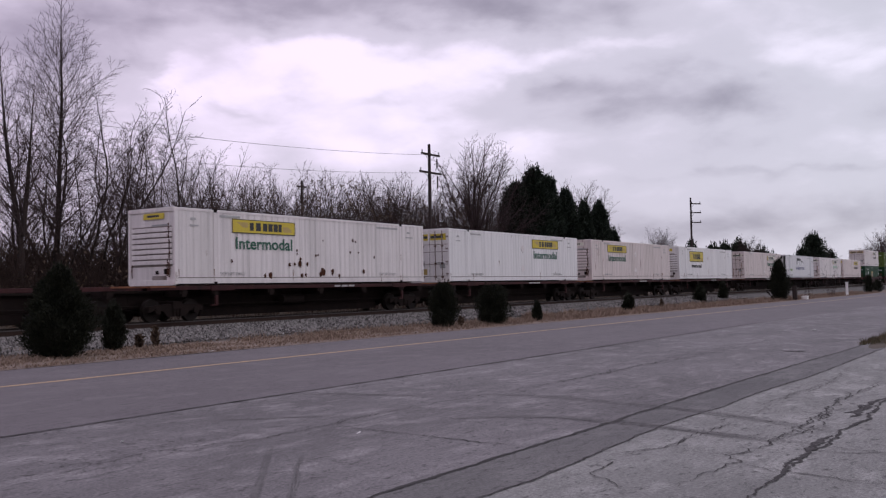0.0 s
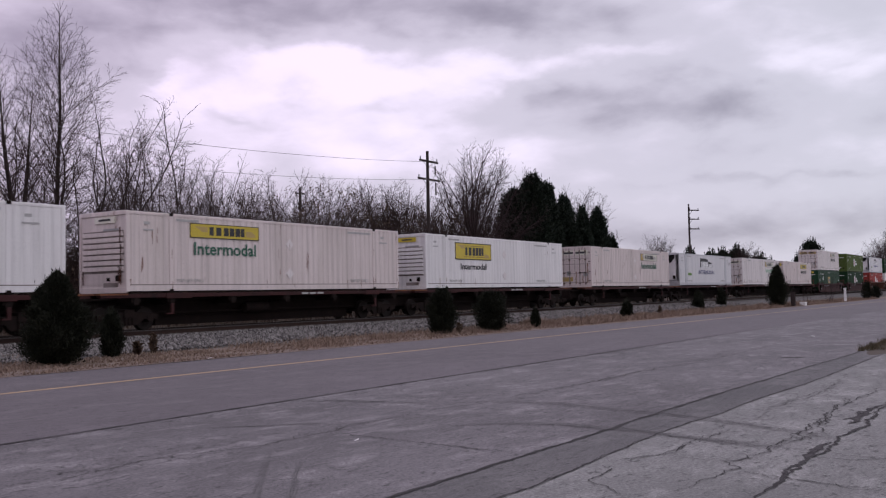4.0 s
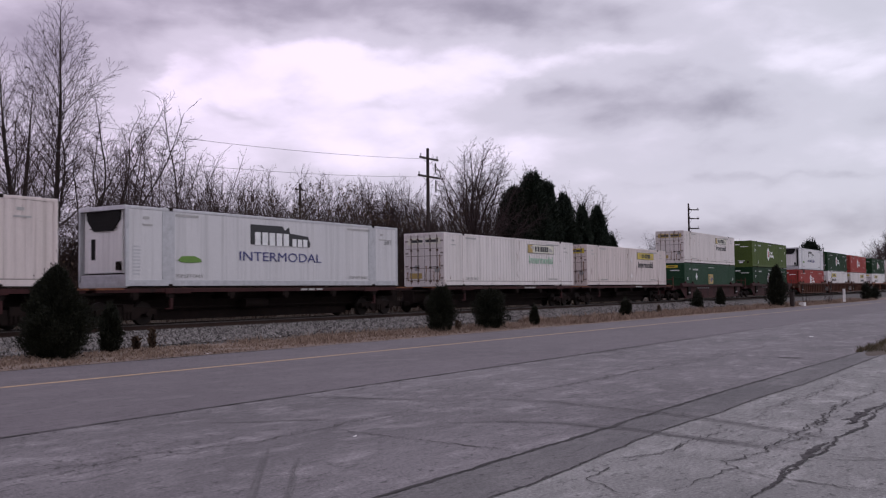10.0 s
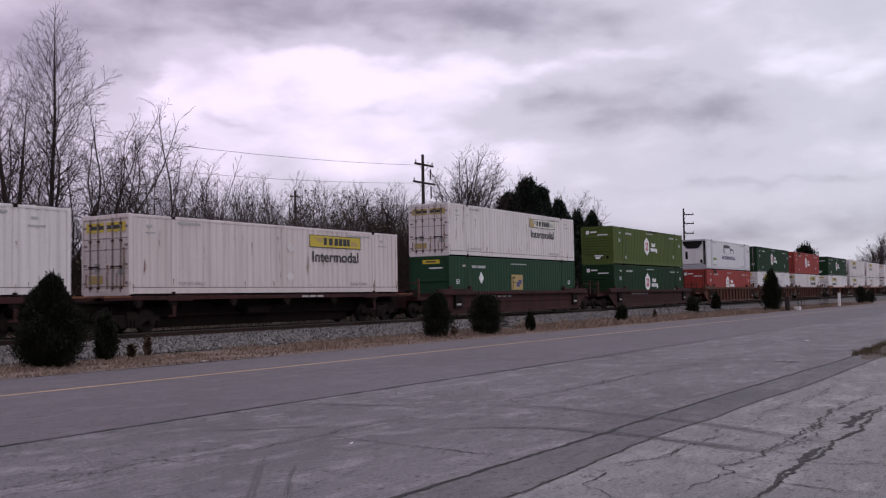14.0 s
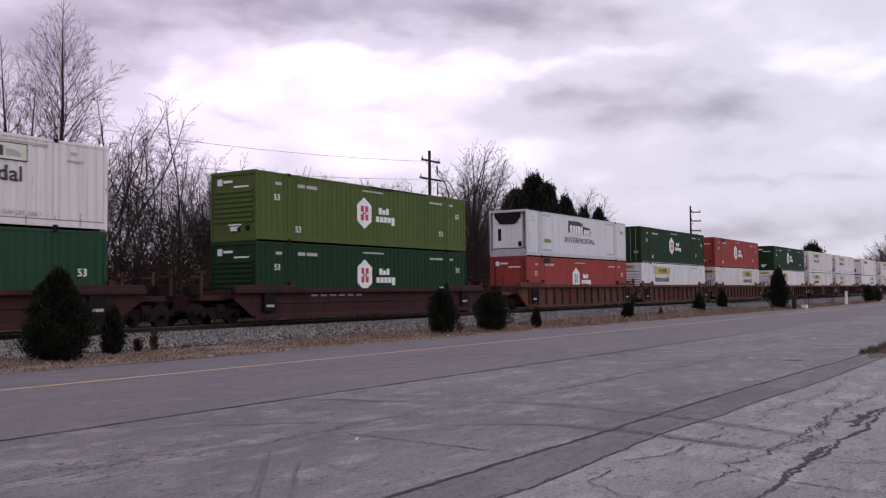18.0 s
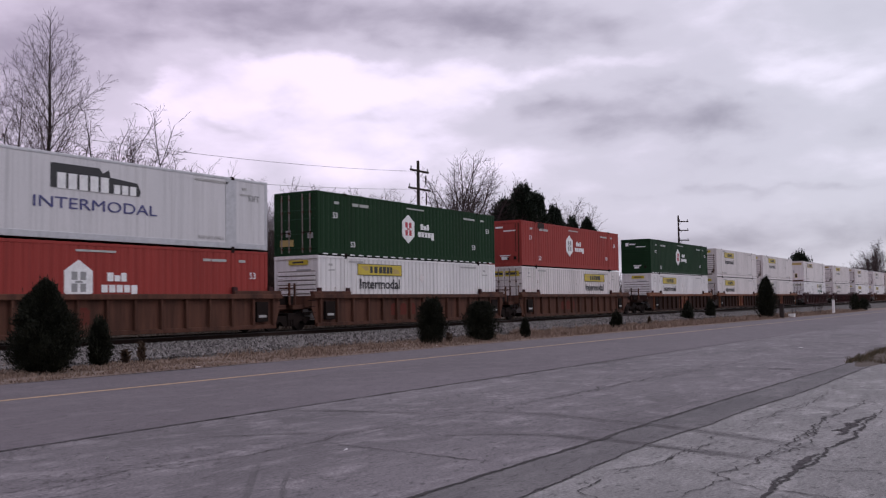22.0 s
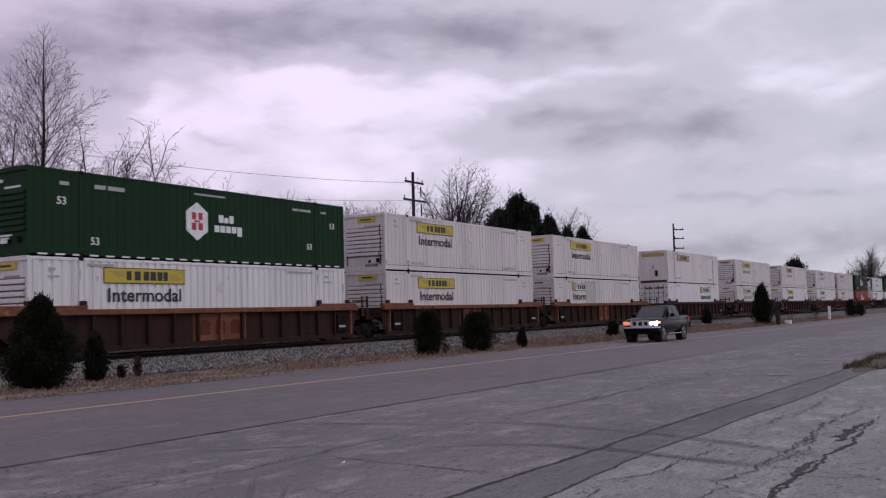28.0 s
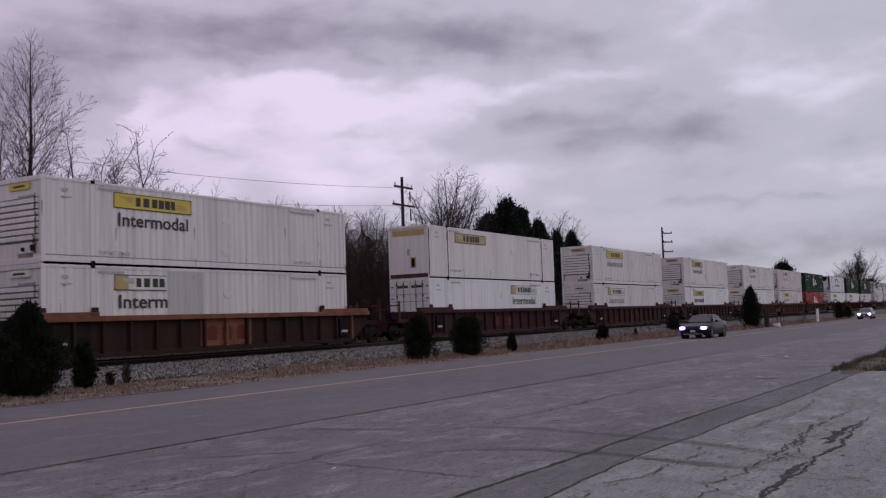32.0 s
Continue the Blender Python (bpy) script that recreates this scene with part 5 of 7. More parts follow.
    for i in range(0 if ribbed else 6):
        part("number_bar", kept("wellnumber", lambda: mesh_of("number_bar", boxes((0, 0.42, -0.128, -0.10, 1.53, 1.62)), M["greytext"])), None, c, "faint illegible lettering", at=(3.2 + i * 0.62, 0, 0))
    for x in (0.2, L53 - 0.9):
        p = part("lettered_plate", kept("wellplate", lambda: mesh_of("lettered_plate", boxes((0, 0.65, -0.265, -0.12, 0.95, 1.75), bevel=0.01), M["steel"])), None, c, "black lettered plate", at=(x, 0, 0))
        part("plate_bar", kept("platebar", lambda: mesh_of("plate_bar", boxes((0.1, 0.55, -0.273, -0.26, 1.12, 1.22)), M["pale"])), None, p)
    aboard(c, u, 0)


M["rustwell"] = mat("rust_orange_car_paint", (0.040, 0.019, 0.014), 0.85, dark=(0.016, 0.009, 0.008), scale=1.0, amount=0.9, streak=True, bump=0.1, rand=0.1, spec=0.15)
US = [4.5, 23.11, 41.72, 60.25, 78.83, 99.68, 118.46, 138.85, 157.31]
for i, u in enumerate(US):
    spine_car(u, (US[i] - US[i - 1] - L53) if i else 2.45, (US[i + 1] - US[i] - L53) if i + 1 < len(US) else 4.8)
WELLS = [(178.27, "maroon"), (201.49, "maroon"), (224.8, "tan"), (244.19, "tan"), (263.82, "tan"), (287.19, "rustwell"), (306.64, "rustwell"), (326.01, "rustwell"), (349.5, "maroon"), (372.7, "maroon"), (395.61, "maroon"),
         (419.2, "tan"), (438.6, "tan"), (458.0, "tan"), (481.0, "maroon"), (500.4, "maroon"), (519.8, "maroon"), (543.0, "tan"), (562.4, "tan")]
NOTES = {"maroon": "dark maroon well car with faint lettering", "tan": "rust-brown ribbed well car with worn paint", "rustwell": "brown ribbed well car with an orange top chord"}
for i, (u, col) in enumerate(WELLS):
    gl = u - WELLS[i - 1][0] - L53 if i else 7.0
    gr = WELLS[i + 1][0] - u - L53 if i + 1 < len(WELLS) else 7.0
    well_car(u, col, not (i < 2), gl, gr, NOTES[col])



# ---- trees, brush and grass ----
def mesh_from(name, verts, faces, material, smooth=False):
    me = bpy.data.meshes.new(name)
    me.from_pydata([tuple(v) for v in verts], [], [tuple(f) for f in faces])
    me.materials.append(material)
    if smooth:
        for p in me.polygons:
            p.use_smooth = True
    return me


def limbs_mesh(name, segs, material):
    """Tapered tubes for a list of (start, end, radius, radius)."""
    A, B = (np.array([s[k][:] for s in segs], float) for k in (0, 1))
    RA, RB = (np.array([s[k] for s in segs], float) for k in (2, 3))
    D = B - A
    D /= np.linalg.norm(D, axis=1)[:, None] + 1e-9
    P = np.cross(D, np.where(np.abs(D[:, 2:]) > 0.9, [[1.0, 0, 0]], [[0, 0, 1.0]]))
    P /= np.linalg.norm(P, axis=1)[:, None] + 1e-9
    Q = np.cross(D, P)
    sides = np.where(RA > 0.06, 8, np.where(RA > 0.02, 4, 3))
    V, F, base = [], [], 0
    for n in (8, 4, 3):
        k = np.nonzero(sides == n)[0]
        if not len(k):
            continue
        t = 2 * np.pi * np.arange(n) / n
        turn = P[k][:, None] * np.cos(t)[None, :, None] + Q[k][:, None] * np.sin(t)[None, :, None]
        V.append(np.concatenate([A[k][:, None] + turn * RA[k][:, None, None], B[k][:, None] + turn * RB[k][:, None, None]], 1).reshape(-1, 3))
        i = np.arange(n)
        j = (i + 1) % n
        F += ((base + np.arange(len(k)) * 2 * n)[:, None, None] + np.stack([i, j, n + j, n + i], 1)[None]).reshape(-1, 4).tolist()
        base += len(k) * 2 * n
    return mesh_from(name, np.concatenate(V).tolist(), F, material, smooth=True)


def limb(rng, start, way, length, radius, level, top, segs, rule):
    """One limb in short bent pieces, and the limbs that leave it on turning sides. rule: for each level the step, the angle of
    its shoots, their share of its length, the bare share at its foot, its upward pull and its crookedness."""
    step, angle, share, bare, up, crook = rule[level]
    n = max(2, int(length / step))
    p, d = Vector(start), Vector(way).normalized()
    r, spin = radius, rng.uniform(0, 6.28)
    for i in range(n):
        d = (d + Vector((rng.gauss(0, crook), rng.gauss(0, crook), rng.gauss(0, crook) + up))).normalized()
        q = p + d * (length / n)
        f = (i + 1) / n
        r2 = max(rule[-1], radius * (1 - 0.82 * f))
        segs.append((p, q, r, r2, level))
        if level < top and f > bare:
            spin += 2.4 + rng.uniform(-0.5, 0.5)
            side = d.orthogonal().normalized()
            side = side * math.cos(spin) + d.cross(side) * math.sin(spin)
            a = angle * rng.uniform(0.75, 1.25)
            l2 = length * share * (1.05 - 0.75 * f) * rng.uniform(0.6, 1.2)
            if l2 > 0.12:
                limb(rng, q, d * math.cos(a) + side * math.sin(a), l2, max(rule[-1], r2 * 0.45), level + 1, top, segs, rule)
        p, r = q, r2


def tree_of(name, label, segs, stems=()):
    t = thing(name, label, "tree", "bare trees")
    for stem in stems or [segs]:
        part("trunk", limbs_mesh("trunk", [s[:4] for s in stem if s[4] == 0], M["bark"]), None, t)
    part("crown", limbs_mesh("crown", [s[:4] for s in segs if s[4] > 0], M["twig"]), None, t, "bare limbs and fine twigs")
    return t


def bare_tree(name, label, seed, height, trunk_r, stems, lean, rule, top=3):
    """A leafless tree of one or more stems."""
    rng = random.Random(seed)
    grown = []
    for s in range(stems):
        segs = []
        grown.append(segs)
        a = s * 6.28 / stems + rng.uniform(-0.5, 0.5)
        k = lean * rng.uniform(0.5, 1.2) if stems > 1 else 0.0
        foot = 0.2 * (stems > 1)
        limb(rng, (foot * math.cos(a), foot * math.sin(a), -0.3), (k * math.cos(a), k * math.sin(a), 1), height * rng.uniform(0.85, 1.0), trunk_r, 0, top, segs, rule)
    return tree_of(name, label, sum(grown, []), grown)


def straight_tree(name, label, seed, height, trunk_r, wide, fork=0.0):
    """A leafless tree with one straight leader, or two from a fork, and an oval crown of rising limbs."""
    rng = random.Random(seed)
    rule = [None, (0.21, 0.66, 0.52, 0.14, 0.010, 0.03), (0.16, 0.66, 0.60, 0.10, 0.008, 0.05), (0.2, 0.6, 0.5, 0.1, 0.008, 0.07), 0.0058]
    segs = []
    for s in range(2 if fork else 1):
        h = height * (1 - 0.12 * s)
        p, d = Vector((0.0, 0.0, -0.3)), Vector((0.02, 0, 1)).normalized()
        n = int(h / 0.2)
        for i in range(n):
            u = i / n
            if fork and u < fork and s:
                p = p + d * h / n
                continue
            if fork and abs(u - fork) < 0.5 / n:
                d = Vector((0.2 if s else -0.16, 0.1, 1)).normalized()
            d = (d + Vector((rng.gauss(0, 0.007), rng.gauss(0, 0.007), 0.02))).normalized()
            q = p + d * h / n
            r = trunk_r * (1 - u) ** 0.9 + 0.008
            segs.append((p, q, r, trunk_r * (1 - (i + 1) / n) ** 0.9 + 0.008, 0))
            if u > 0.22:
                full = math.sin(math.pi * min(1.0, (u - 0.02) / 0.98) ** 0.78) ** 0.7 + 0.06
                az = i * 2.399 + s
                tilt = (1.0 - 0.50 * u) * rng.uniform(0.8, 1.15)
                reach = wide * full * rng.uniform(0.65, 1.05) / math.sin(tilt)
                reach = min(reach, (1 - u) * h * 0.58 + 0.30)
                limb(rng, q, (math.cos(az) * math.sin(tilt), math.sin(az) * math.sin(tilt), math.cos(tilt)), reach, max(0.012, r * 0.34), 1, 3, segs, rule)
            p = q
    return tree_of(name, label, segs)


def vase_tree(name, label, seed, height, trunk_r, limbs):
    """A leafless tree whose limbs fan out of a short trunk into a round crown."""
    rng = random.Random(seed)
    rule = [None, (0.25, 0.62, 0.46, 0.28, 0.008, 0.06), (0.20, 0.70, 0.50, 0.12, 0.006, 0.09), (0.17, 0.70, 0.5, 0.1, 0.004, 0.09), (0.2, 0.6, 0.5, 0.1, 0.004, 0.1), 0.0075]
    segs = [(Vector((0, 0, -0.3)), Vector((0.05, 0, height * 0.2)), trunk_r, trunk_r * 0.85, 0), (Vector((0.05, 0, height * 0.2)), Vector((0.0, 0.1, height * 0.42)), trunk_r * 0.85, trunk_r * 0.55, 0)]
    for i in range(limbs):
        az = i * 2.4 + rng.uniform(-0.3, 0.3)
        k = (i + 0.5) / limbs
        tilt = 0.10 + 0.92 * k ** 0.9
        foot = height * (0.42 - 0.22 * k)
        reach = (height - foot) * (1 - 0.30 * k ** 1.5) * rng.uniform(0.90, 1.03)
        limb(rng, (0.02, 0.05, foot), (math.cos(az) * math.sin(tilt), math.sin(az) * math.sin(tilt), math.cos(tilt)), reach, trunk_r * 0.5, 1, 4, segs, rule)
    return tree_of(name, label, segs)


def land_z(x, y):
    zs = [(30.5, 0.12), (33.0, 0.1), (36, 0.35), (40, 1.3), (46, 2.4), (60, 2.9), (120, 3.2), (400, 3.4)]
    return gz(min(x, 300)) + float(np.interp(y, [a for a, _ in zs], [b for _, b in zs]))


CROOKED = [(0.28, 0.80, 0.27, 0.28, 0.060, 0.08), (0.165, 0.80, 0.62, 0.10, 0.022, 0.12), (0.15, 0.80, 0.65, 0.1, 0.010, 0.12), (0.18, 0.6, 0.5, 0.1, 0.01, 0.1), 0.0062]
TWIGGY = [(0.26, 0.62, 0.30, 0.15, 0.02, 0.07), (0.17, 0.62, 0.45, 0.1, 0.016, 0.08), (0.16, 0.6, 0.5, 0.1, 0.01, 0.1), 0.0058]
PROTO = {
    "tall": straight_tree("bare_tree", "tall straight leafless tree behind the track", 3, 14.5, 0.15, 2.7),
    "tall2": straight_tree("bare_tree", "tall forked leafless tree behind the track", 8, 12.0, 0.16, 1.7, 0.34),
    "crook": bare_tree("bare_tree", "crooked leafless tree in the thicket", 12, 9.5, 0.070, 2, 0.16, CROOKED),
    "crook2": bare_tree("bare_tree", "crooked leafless tree in the thicket", 21, 9.0, 0.060, 3, 0.20, CROOKED),
    "crook3": bare_tree("bare_tree", "crooked leafless tree in the thicket", 33, 9.0, 0.070, 1, 0.0, CROOKED),
    "round": vase_tree("bare_tree", "spreading round-crowned leafless tree", 45, 11.5, 0.17, 16),
    "thicket": bare_tree("bare_tree", "slender leafless sapling in the brush", 57, 7.5, 0.05, 4, 0.16, TWIGGY, 2),
    "thicket2": bare_tree("bare_tree", "slender leafless sapling in the brush", 63, 7.0, 0.045, 5, 0.20, TWIGGY, 2),
}
BASE = {k: sorted(v.co.z for c in t.children for v in c.data.vertices)[-400] for k, t in PROTO.items()}
PLACED = set()


def plant(kind, x, y, height, turn):
    """Puts a tree of that kind and height on the ground; the first use takes the model itself."""
    s = height / BASE[kind]
    m = Matrix.Translation((x, y, land_z(x, y) - 0.1)) @ Matrix.Rotation(turn, 4, "Z") @ Matrix.Scale(s, 4)
    if kind in PLACED:
        copy_thing(PROTO[kind], Matrix.LocRotScale(m.translation, m.to_quaternion(), None) @ Matrix.Scale(s / PROTO[kind].scale[0], 4))
    else:
        PLACED.add(kind)
        PROTO[kind].matrix_basis = m


# the tree line's height along the track
LINE_X = [22, 29.4, 33, 35.5, 37.3, 40, 45, 50, 56, 60, 74]
LINE_H = [10.2, 10.4, 10.8, 10.8, 9.4, 8.2, 8.8, 8.7, 9.0, 8.8, 8.5]
wood = random.Random(5)
plant("tall", 27.5, 40.0, 14.1, 0.4)
plant("tall2", 24.4, 38.0, 11.6, 0.2)
plant("tall", 20.0, 39.0, 11.0, 3.0)
plant("round", 67.2, 40.0, 12.9, 0.3)
plant("round", 78.0, 46.5, 10.0, 1.9)
plant("round", 61.5, 44.0, 8.6, 4.0)
plant("round", 96.5, 44.0, 11.4, 1.0)
for i in range(18):
    x = 25.8 + i * 0.67 + wood.uniform(-0.3, 0.3)
    y = wood.uniform(37.5, 46)
    plant(("crook", "crook2", "crook3")[i % 3], x * y / 40, y, float(np.interp(x, LINE_X, LINE_H)) * y / 40 * wood.uniform(0.86, 1.03) - land_z(x, y), wood.uniform(0, 6.28))
for i in range(56):
    x = 37.0 + i * 0.66 + wood.uniform(-0.3, 0.3)
    y = wood.uniform(38, 50)
    plant(("thicket", "thicket2", "crook3", "thicket")[i % 4], x * y / 40, y, float(np.interp(x, LINE_X, LINE_H)) * y / 40 * wood.uniform(0.86, 1.03) - land_z(x, y), wood.uniform(0, 6.28))
for x, y, h, k in ((152, 40, 8.0, "round"), (176, 34, 8.5, "round"), (183, 36, 7.5, "round"), (238, 30, 15.0, "round"), (226, 33, 9.5, "round"), (250, 33, 13.5, "round"), (120, 42, 7.0, "thicket"), (112, 40, 7.2, "round"), (206, 38, 7.5, "round"), (214, 36, 7.0, "thicket2")):
    plant(k, x, y, h, x)


def brush(name, label, n, x0, x1, y0, y1, h0, h1, seed, r=0.012):
    """A tangle of bare stems, too dense to count."""
    rng = random.Random(seed)
    segs = []
    for _ in range(n):
        x, y = rng.uniform(x0, x1), rng.uniform(y0, y1)
        p = Vector((x, y, land_z(x, y) - 0.1))
        d = Vector((rng.gauss(0, 0.25), rng.gauss(0, 0.25), 1)).normalized()
        h = rng.uniform(h0, h1)
        rr = rng.uniform(0.7, 1.6) * r
        for k in range(4):
            q = p + d * h / 4
            segs.append((p, q, rr * (1 - k * 0.2), rr * (0.8 - k * 0.2)))
            if k:
                for _ in range(2):
                    e = (d + Vector((rng.gauss(0, 0.7), rng.gauss(0, 0.7), rng.uniform(-0.2, 0.6)))).normalized()
                    segs.append((q, q + e * h * 0.16, rr * 0.6, rr * 0.3))
            p = q
            d = (d + Vector((rng.gauss(0, 0.28), rng.gauss(0, 0.28), 0.1))).normalized()
    ob = new(name, limbs_mesh(name, segs, M["thorn"]))
    tagged(ob, label, "brush", kind="stuff")


brush("underbrush", "dense dark leafless underbrush below the trees", 3600, 12, 39, 35.5, 47, 0.9, 2.6, 71, 0.018)
brush("tall_underbrush", "dense brown leafless underbrush among the trunks", 2600, 12, 36, 36, 46, 1.6, 3.5, 78, 0.016)
brush("thick_underbrush", "dense dark leafless underbrush behind the track", 2100, 37, 62, 35.5, 47, 1.6, 4.6, 75, 0.018)
brush("thicket_stems", "dark crowded stems of the thicket", 2600, 39, 74, 39, 49, 3.6, 6.6, 74, 0.016)
brush("far_underbrush", "leafless underbrush farther along the track", 2200, 60, 210, 35.0, 47, 1.5, 3.6, 72, 0.022)
brush("scrub", "low dry scrub beside the track bed", 700, 14, 150, 32.0, 35.5, 0.4, 1.3, 73, 0.012)


def dead_leaves():
    """Withered leaves still hanging in the underbrush."""
    rng = np.random.default_rng(9)
    n = 16000
    x = rng.uniform(12, 120, n)
    y = rng.uniform(35.2, 46, n)
    z = np.array([land_z(a, b) for a, b in zip(x, y)]) + np.abs(rng.normal(0, 1.0, n)) * 1.25
    near = 9000      # more of them on the bank below the tall trees
    nx, ny = rng.uniform(12, 40, near), rng.uniform(36, 46, near)
    nz = np.array([land_z(a, b) for a, b in zip(nx, ny)]) + np.abs(rng.normal(0, 1.0, near)) * 1.1
    x, y, z = np.concatenate([x, nx]), np.concatenate([y, ny]), np.concatenate([z, nz])
    m = 140          # clumps that still cling to the tops
    cx, cy, cz = rng.uniform(45, 66, m), rng.uniform(39, 46, m), rng.uniform(5.0, 8.8, m)
    more = np.repeat(np.stack([cx, cy, cz], 1), 14, 0) + rng.normal(0, 0.16, (m * 14, 3))
    x, y, z = np.concatenate([x, more[:, 0]]), np.concatenate([y, more[:, 1]]), np.concatenate([z, more[:, 2]])
    return leaves_mesh("withered_leaves", np.stack([x, y, z], 1), 0.10, 0.22, rng, M["drybush"])


def leaves_mesh(name, co, s0, s1, rng, material, out=None, big=1.0, slim=0.32):
    """Small folded leaves or tufts, two triangles each, at the places given."""
    n = len(co)
    a = rng.normal(0, 1, (n, 3))
    if out is not None:
        a = a * 0.55 + out
    a /= np.linalg.norm(a, axis=1)[:, None]
    b = np.cross(a, rng.normal(0, 1, (n, 3)))
    b /= np.linalg.norm(b, axis=1)[:, None] + 1e-9
    s = (rng.uniform(s0, s1, n) * big)[:, None]
    V = np.stack([co - a * s * 0.5, co + b * s * slim, co + a * s * 0.6, co - b * s * slim], 1).reshape(-1, 3)
    me = bpy.data.meshes.new(name)
    k = np.arange(n) * 4
    me.from_pydata(V.tolist(), [], np.concatenate([np.stack([k, k + 1, k + 2], 1), np.stack([k, k + 2, k + 3], 1)]).tolist())
    me.materials.append(material)
    return me


tagged(new("withered_leaves", dead_leaves()), "withered brown leaves hanging in the underbrush", "leaves", kind="stuff")


def evergreen(name, label, x, y, z, height, width, n, leaf, seed, material="cedar", shape=1.0, belly=0.35, trunk=0.08, tips=0, slim=0.32):
    """A cedar: trunk, limbs and a crown of many small sprays with an uneven outline."""
    rng = np.random.default_rng(seed)
    t = thing(name, label, "tree" if height > 3 else "bush", "evergreens", m=pose(x, y, z))
    bm = tube(bmesh.new(), (0, 0, -0.1), (0, 0, height * 0.9), trunk, 0.015, sides=7)
    part("trunk", bm, M["bark"], t)
    u = rng.uniform(0, 1, n) ** 0.8
    ang = rng.uniform(0, 2 * math.pi, n)
    prof = np.where(u < belly, 0.72 + 0.28 * np.sin(u / belly * math.pi / 2), np.clip(1 - ((u - belly) / (1 - belly)), 0, 1) ** (0.62 * shape))
    lump = 1 + 0.22 * np.sin(ang * 3 + u * 9 + seed) + 0.16 * np.sin(ang * 5 - u * 21 + seed * 2) + rng.normal(0, 0.07, n)
    rad = width / 2 * prof * lump * np.sqrt(rng.uniform(0.25, 1.0, n))
    co = np.stack([rad * np.cos(ang), rad * np.sin(ang), 0.04 * height + u * height * 0.96 + rng.normal(0, 0.02, n) * height], 1)
    out = np.stack([np.cos(ang), np.sin(ang), np.full(n, 0.9)], 1)
    m = n // 4
    co = np.concatenate([co, co[:m] * [0.62, 0.62, 0.96]])
    out = np.concatenate([out, out[:m]])
    big = np.concatenate([np.ones(n), np.full(m, 2.4)])
    if tips:
        k = rng.integers(0, n, tips)
        more = np.concatenate([co[k] * [1.12, 1.12, 1.0] + np.stack([np.zeros(tips), np.zeros(tips), j * leaf * 0.7 + np.zeros(tips)], 1) for j in (1, 2, 3)])
        co, out = np.concatenate([co, more]), np.concatenate([out, np.tile([0.2, 0.1, 1.6], (3 * tips, 1))])
        big = np.concatenate([big, np.ones(3 * tips)])
    part("crown", leaves_mesh("crown", co, leaf * 0.6, leaf * 1.3, rng, M[material], out, big, slim), None, t, "dense dark green sprays")
    return t


# young cedars along the verge
for i, (x, y, h, w, n, s) in enumerate(((14.45, 20.9, 2.25, 1.58, 18000, 0.95), (16.85, 21.9, 1.25, 0.60, 2800, 0.55), (31.2, 20.2, 1.75, 1.15, 4500, 0.45), (34.7, 19.95, 1.65, 1.45, 4800, 0.4), (38.65, 19.85, 0.85, 0.48, 1000, 0.8),
                                        (52.1, 20.7, 0.92, 0.66, 1000, 0.6), (73.0, 23.0, 1.3, 0.95, 900, 0.8), (80.0, 23.2, 1.5, 0.8, 900, 0.5), (84.6, 19.6, 3.5, 1.8, 3000, 0.8), (136.0, 19.9, 2.2, 1.3, 900, 0.6), (148.0, 20.5, 1.6, 1.6, 700, 0.6))):
    evergreen("cedar_bush", ("bushy young cedar with a ragged top" if h > 2.2 else "small dark cedar bush") + " on the grass verge", x, y, gz(x) + 0.03, h, w, int(n * 2.4), 0.085 if x < 40 else 0.15, 100 + i, "shrub", s, 0.35, 0.04, 260 if h > 1.2 else 40, 0.15)
for i, (x, y) in enumerate(((17.75, 21.95), (18.5, 22.15), (32.8, 20.4), (60.0, 21.5))):
    evergreen("dry_sprig", "small withered brown sprig on the verge", x, y, gz(x) + 0.05, 0.55 if i % 2 else 0.35, 0.22, 160, 0.1, 140 + i, "drybush", 0.8, 0.4, 0.012)
# tall cedars beyond the track
for i, (x, y, h, w, n, full) in enumerate(((73.0, 39.3, 9.7, 4.2, 14000, 0.62), (74.0, 38.0, 11.3, 3.4, 13500, 0.5), (76.9, 38.4, 10.8, 3.6, 13500, 0.45), (82.5, 39.0, 9.9, 3.8, 10000, 0.75), (85.7, 38.5, 9.1, 2.6, 6750, 0.8), (89.4, 38.5, 9.3, 3.2, 7800, 0.8), (92.4, 38.2, 6.6, 2.4, 2400, 0.7), (79.0, 42.0, 8.0, 5.0, 6000, 0.5),
                                           (140.4, 42, 5.4, 4.0, 1800, 0.7), (146.4, 42, 6.2, 3.2, 1800, 0.7), (153.8, 42, 6.6, 3.6, 2000, 0.7), (157.5, 42, 6.0, 3.2, 1800, 0.7), (168.1, 42, 5.8, 6.0, 2000, 0.6), (167.5, 33, 9.6, 4.8, 3000, 0.5), (159.1, 33, 6.9, 3.6, 1800, 0.6), (124.0, 40, 5.6, 3.0, 1500, 0.7), (183, 33, 6.8, 3.0, 1500, 0.7), (300, 36, 9, 6, 1500, 0.7), (330, 38, 10, 7, 1500, 0.7))):
    evergreen("cedar", "tall dark evergreen cedar beyond the track", x, y, land_z(x, y) - 0.2, h, w, int(n * 1.5), 0.30 if x < 100 else 0.45, 200 + i, "cedar", full, 0.3, 0.16, 220, 0.17)


def shrub_bare(x, y, h):
    t = bare_tree("bare_shrub", "leafless grey shrub on the verge", int(x), h, 0.025, 5, 0.3, TWIGGY, 2)
    t.matrix_basis = pose(x, y, gz(x))


shrub_bare(108.0, 19.6, 3.6)
shrub_bare(101.0, 20.5, 2.0)


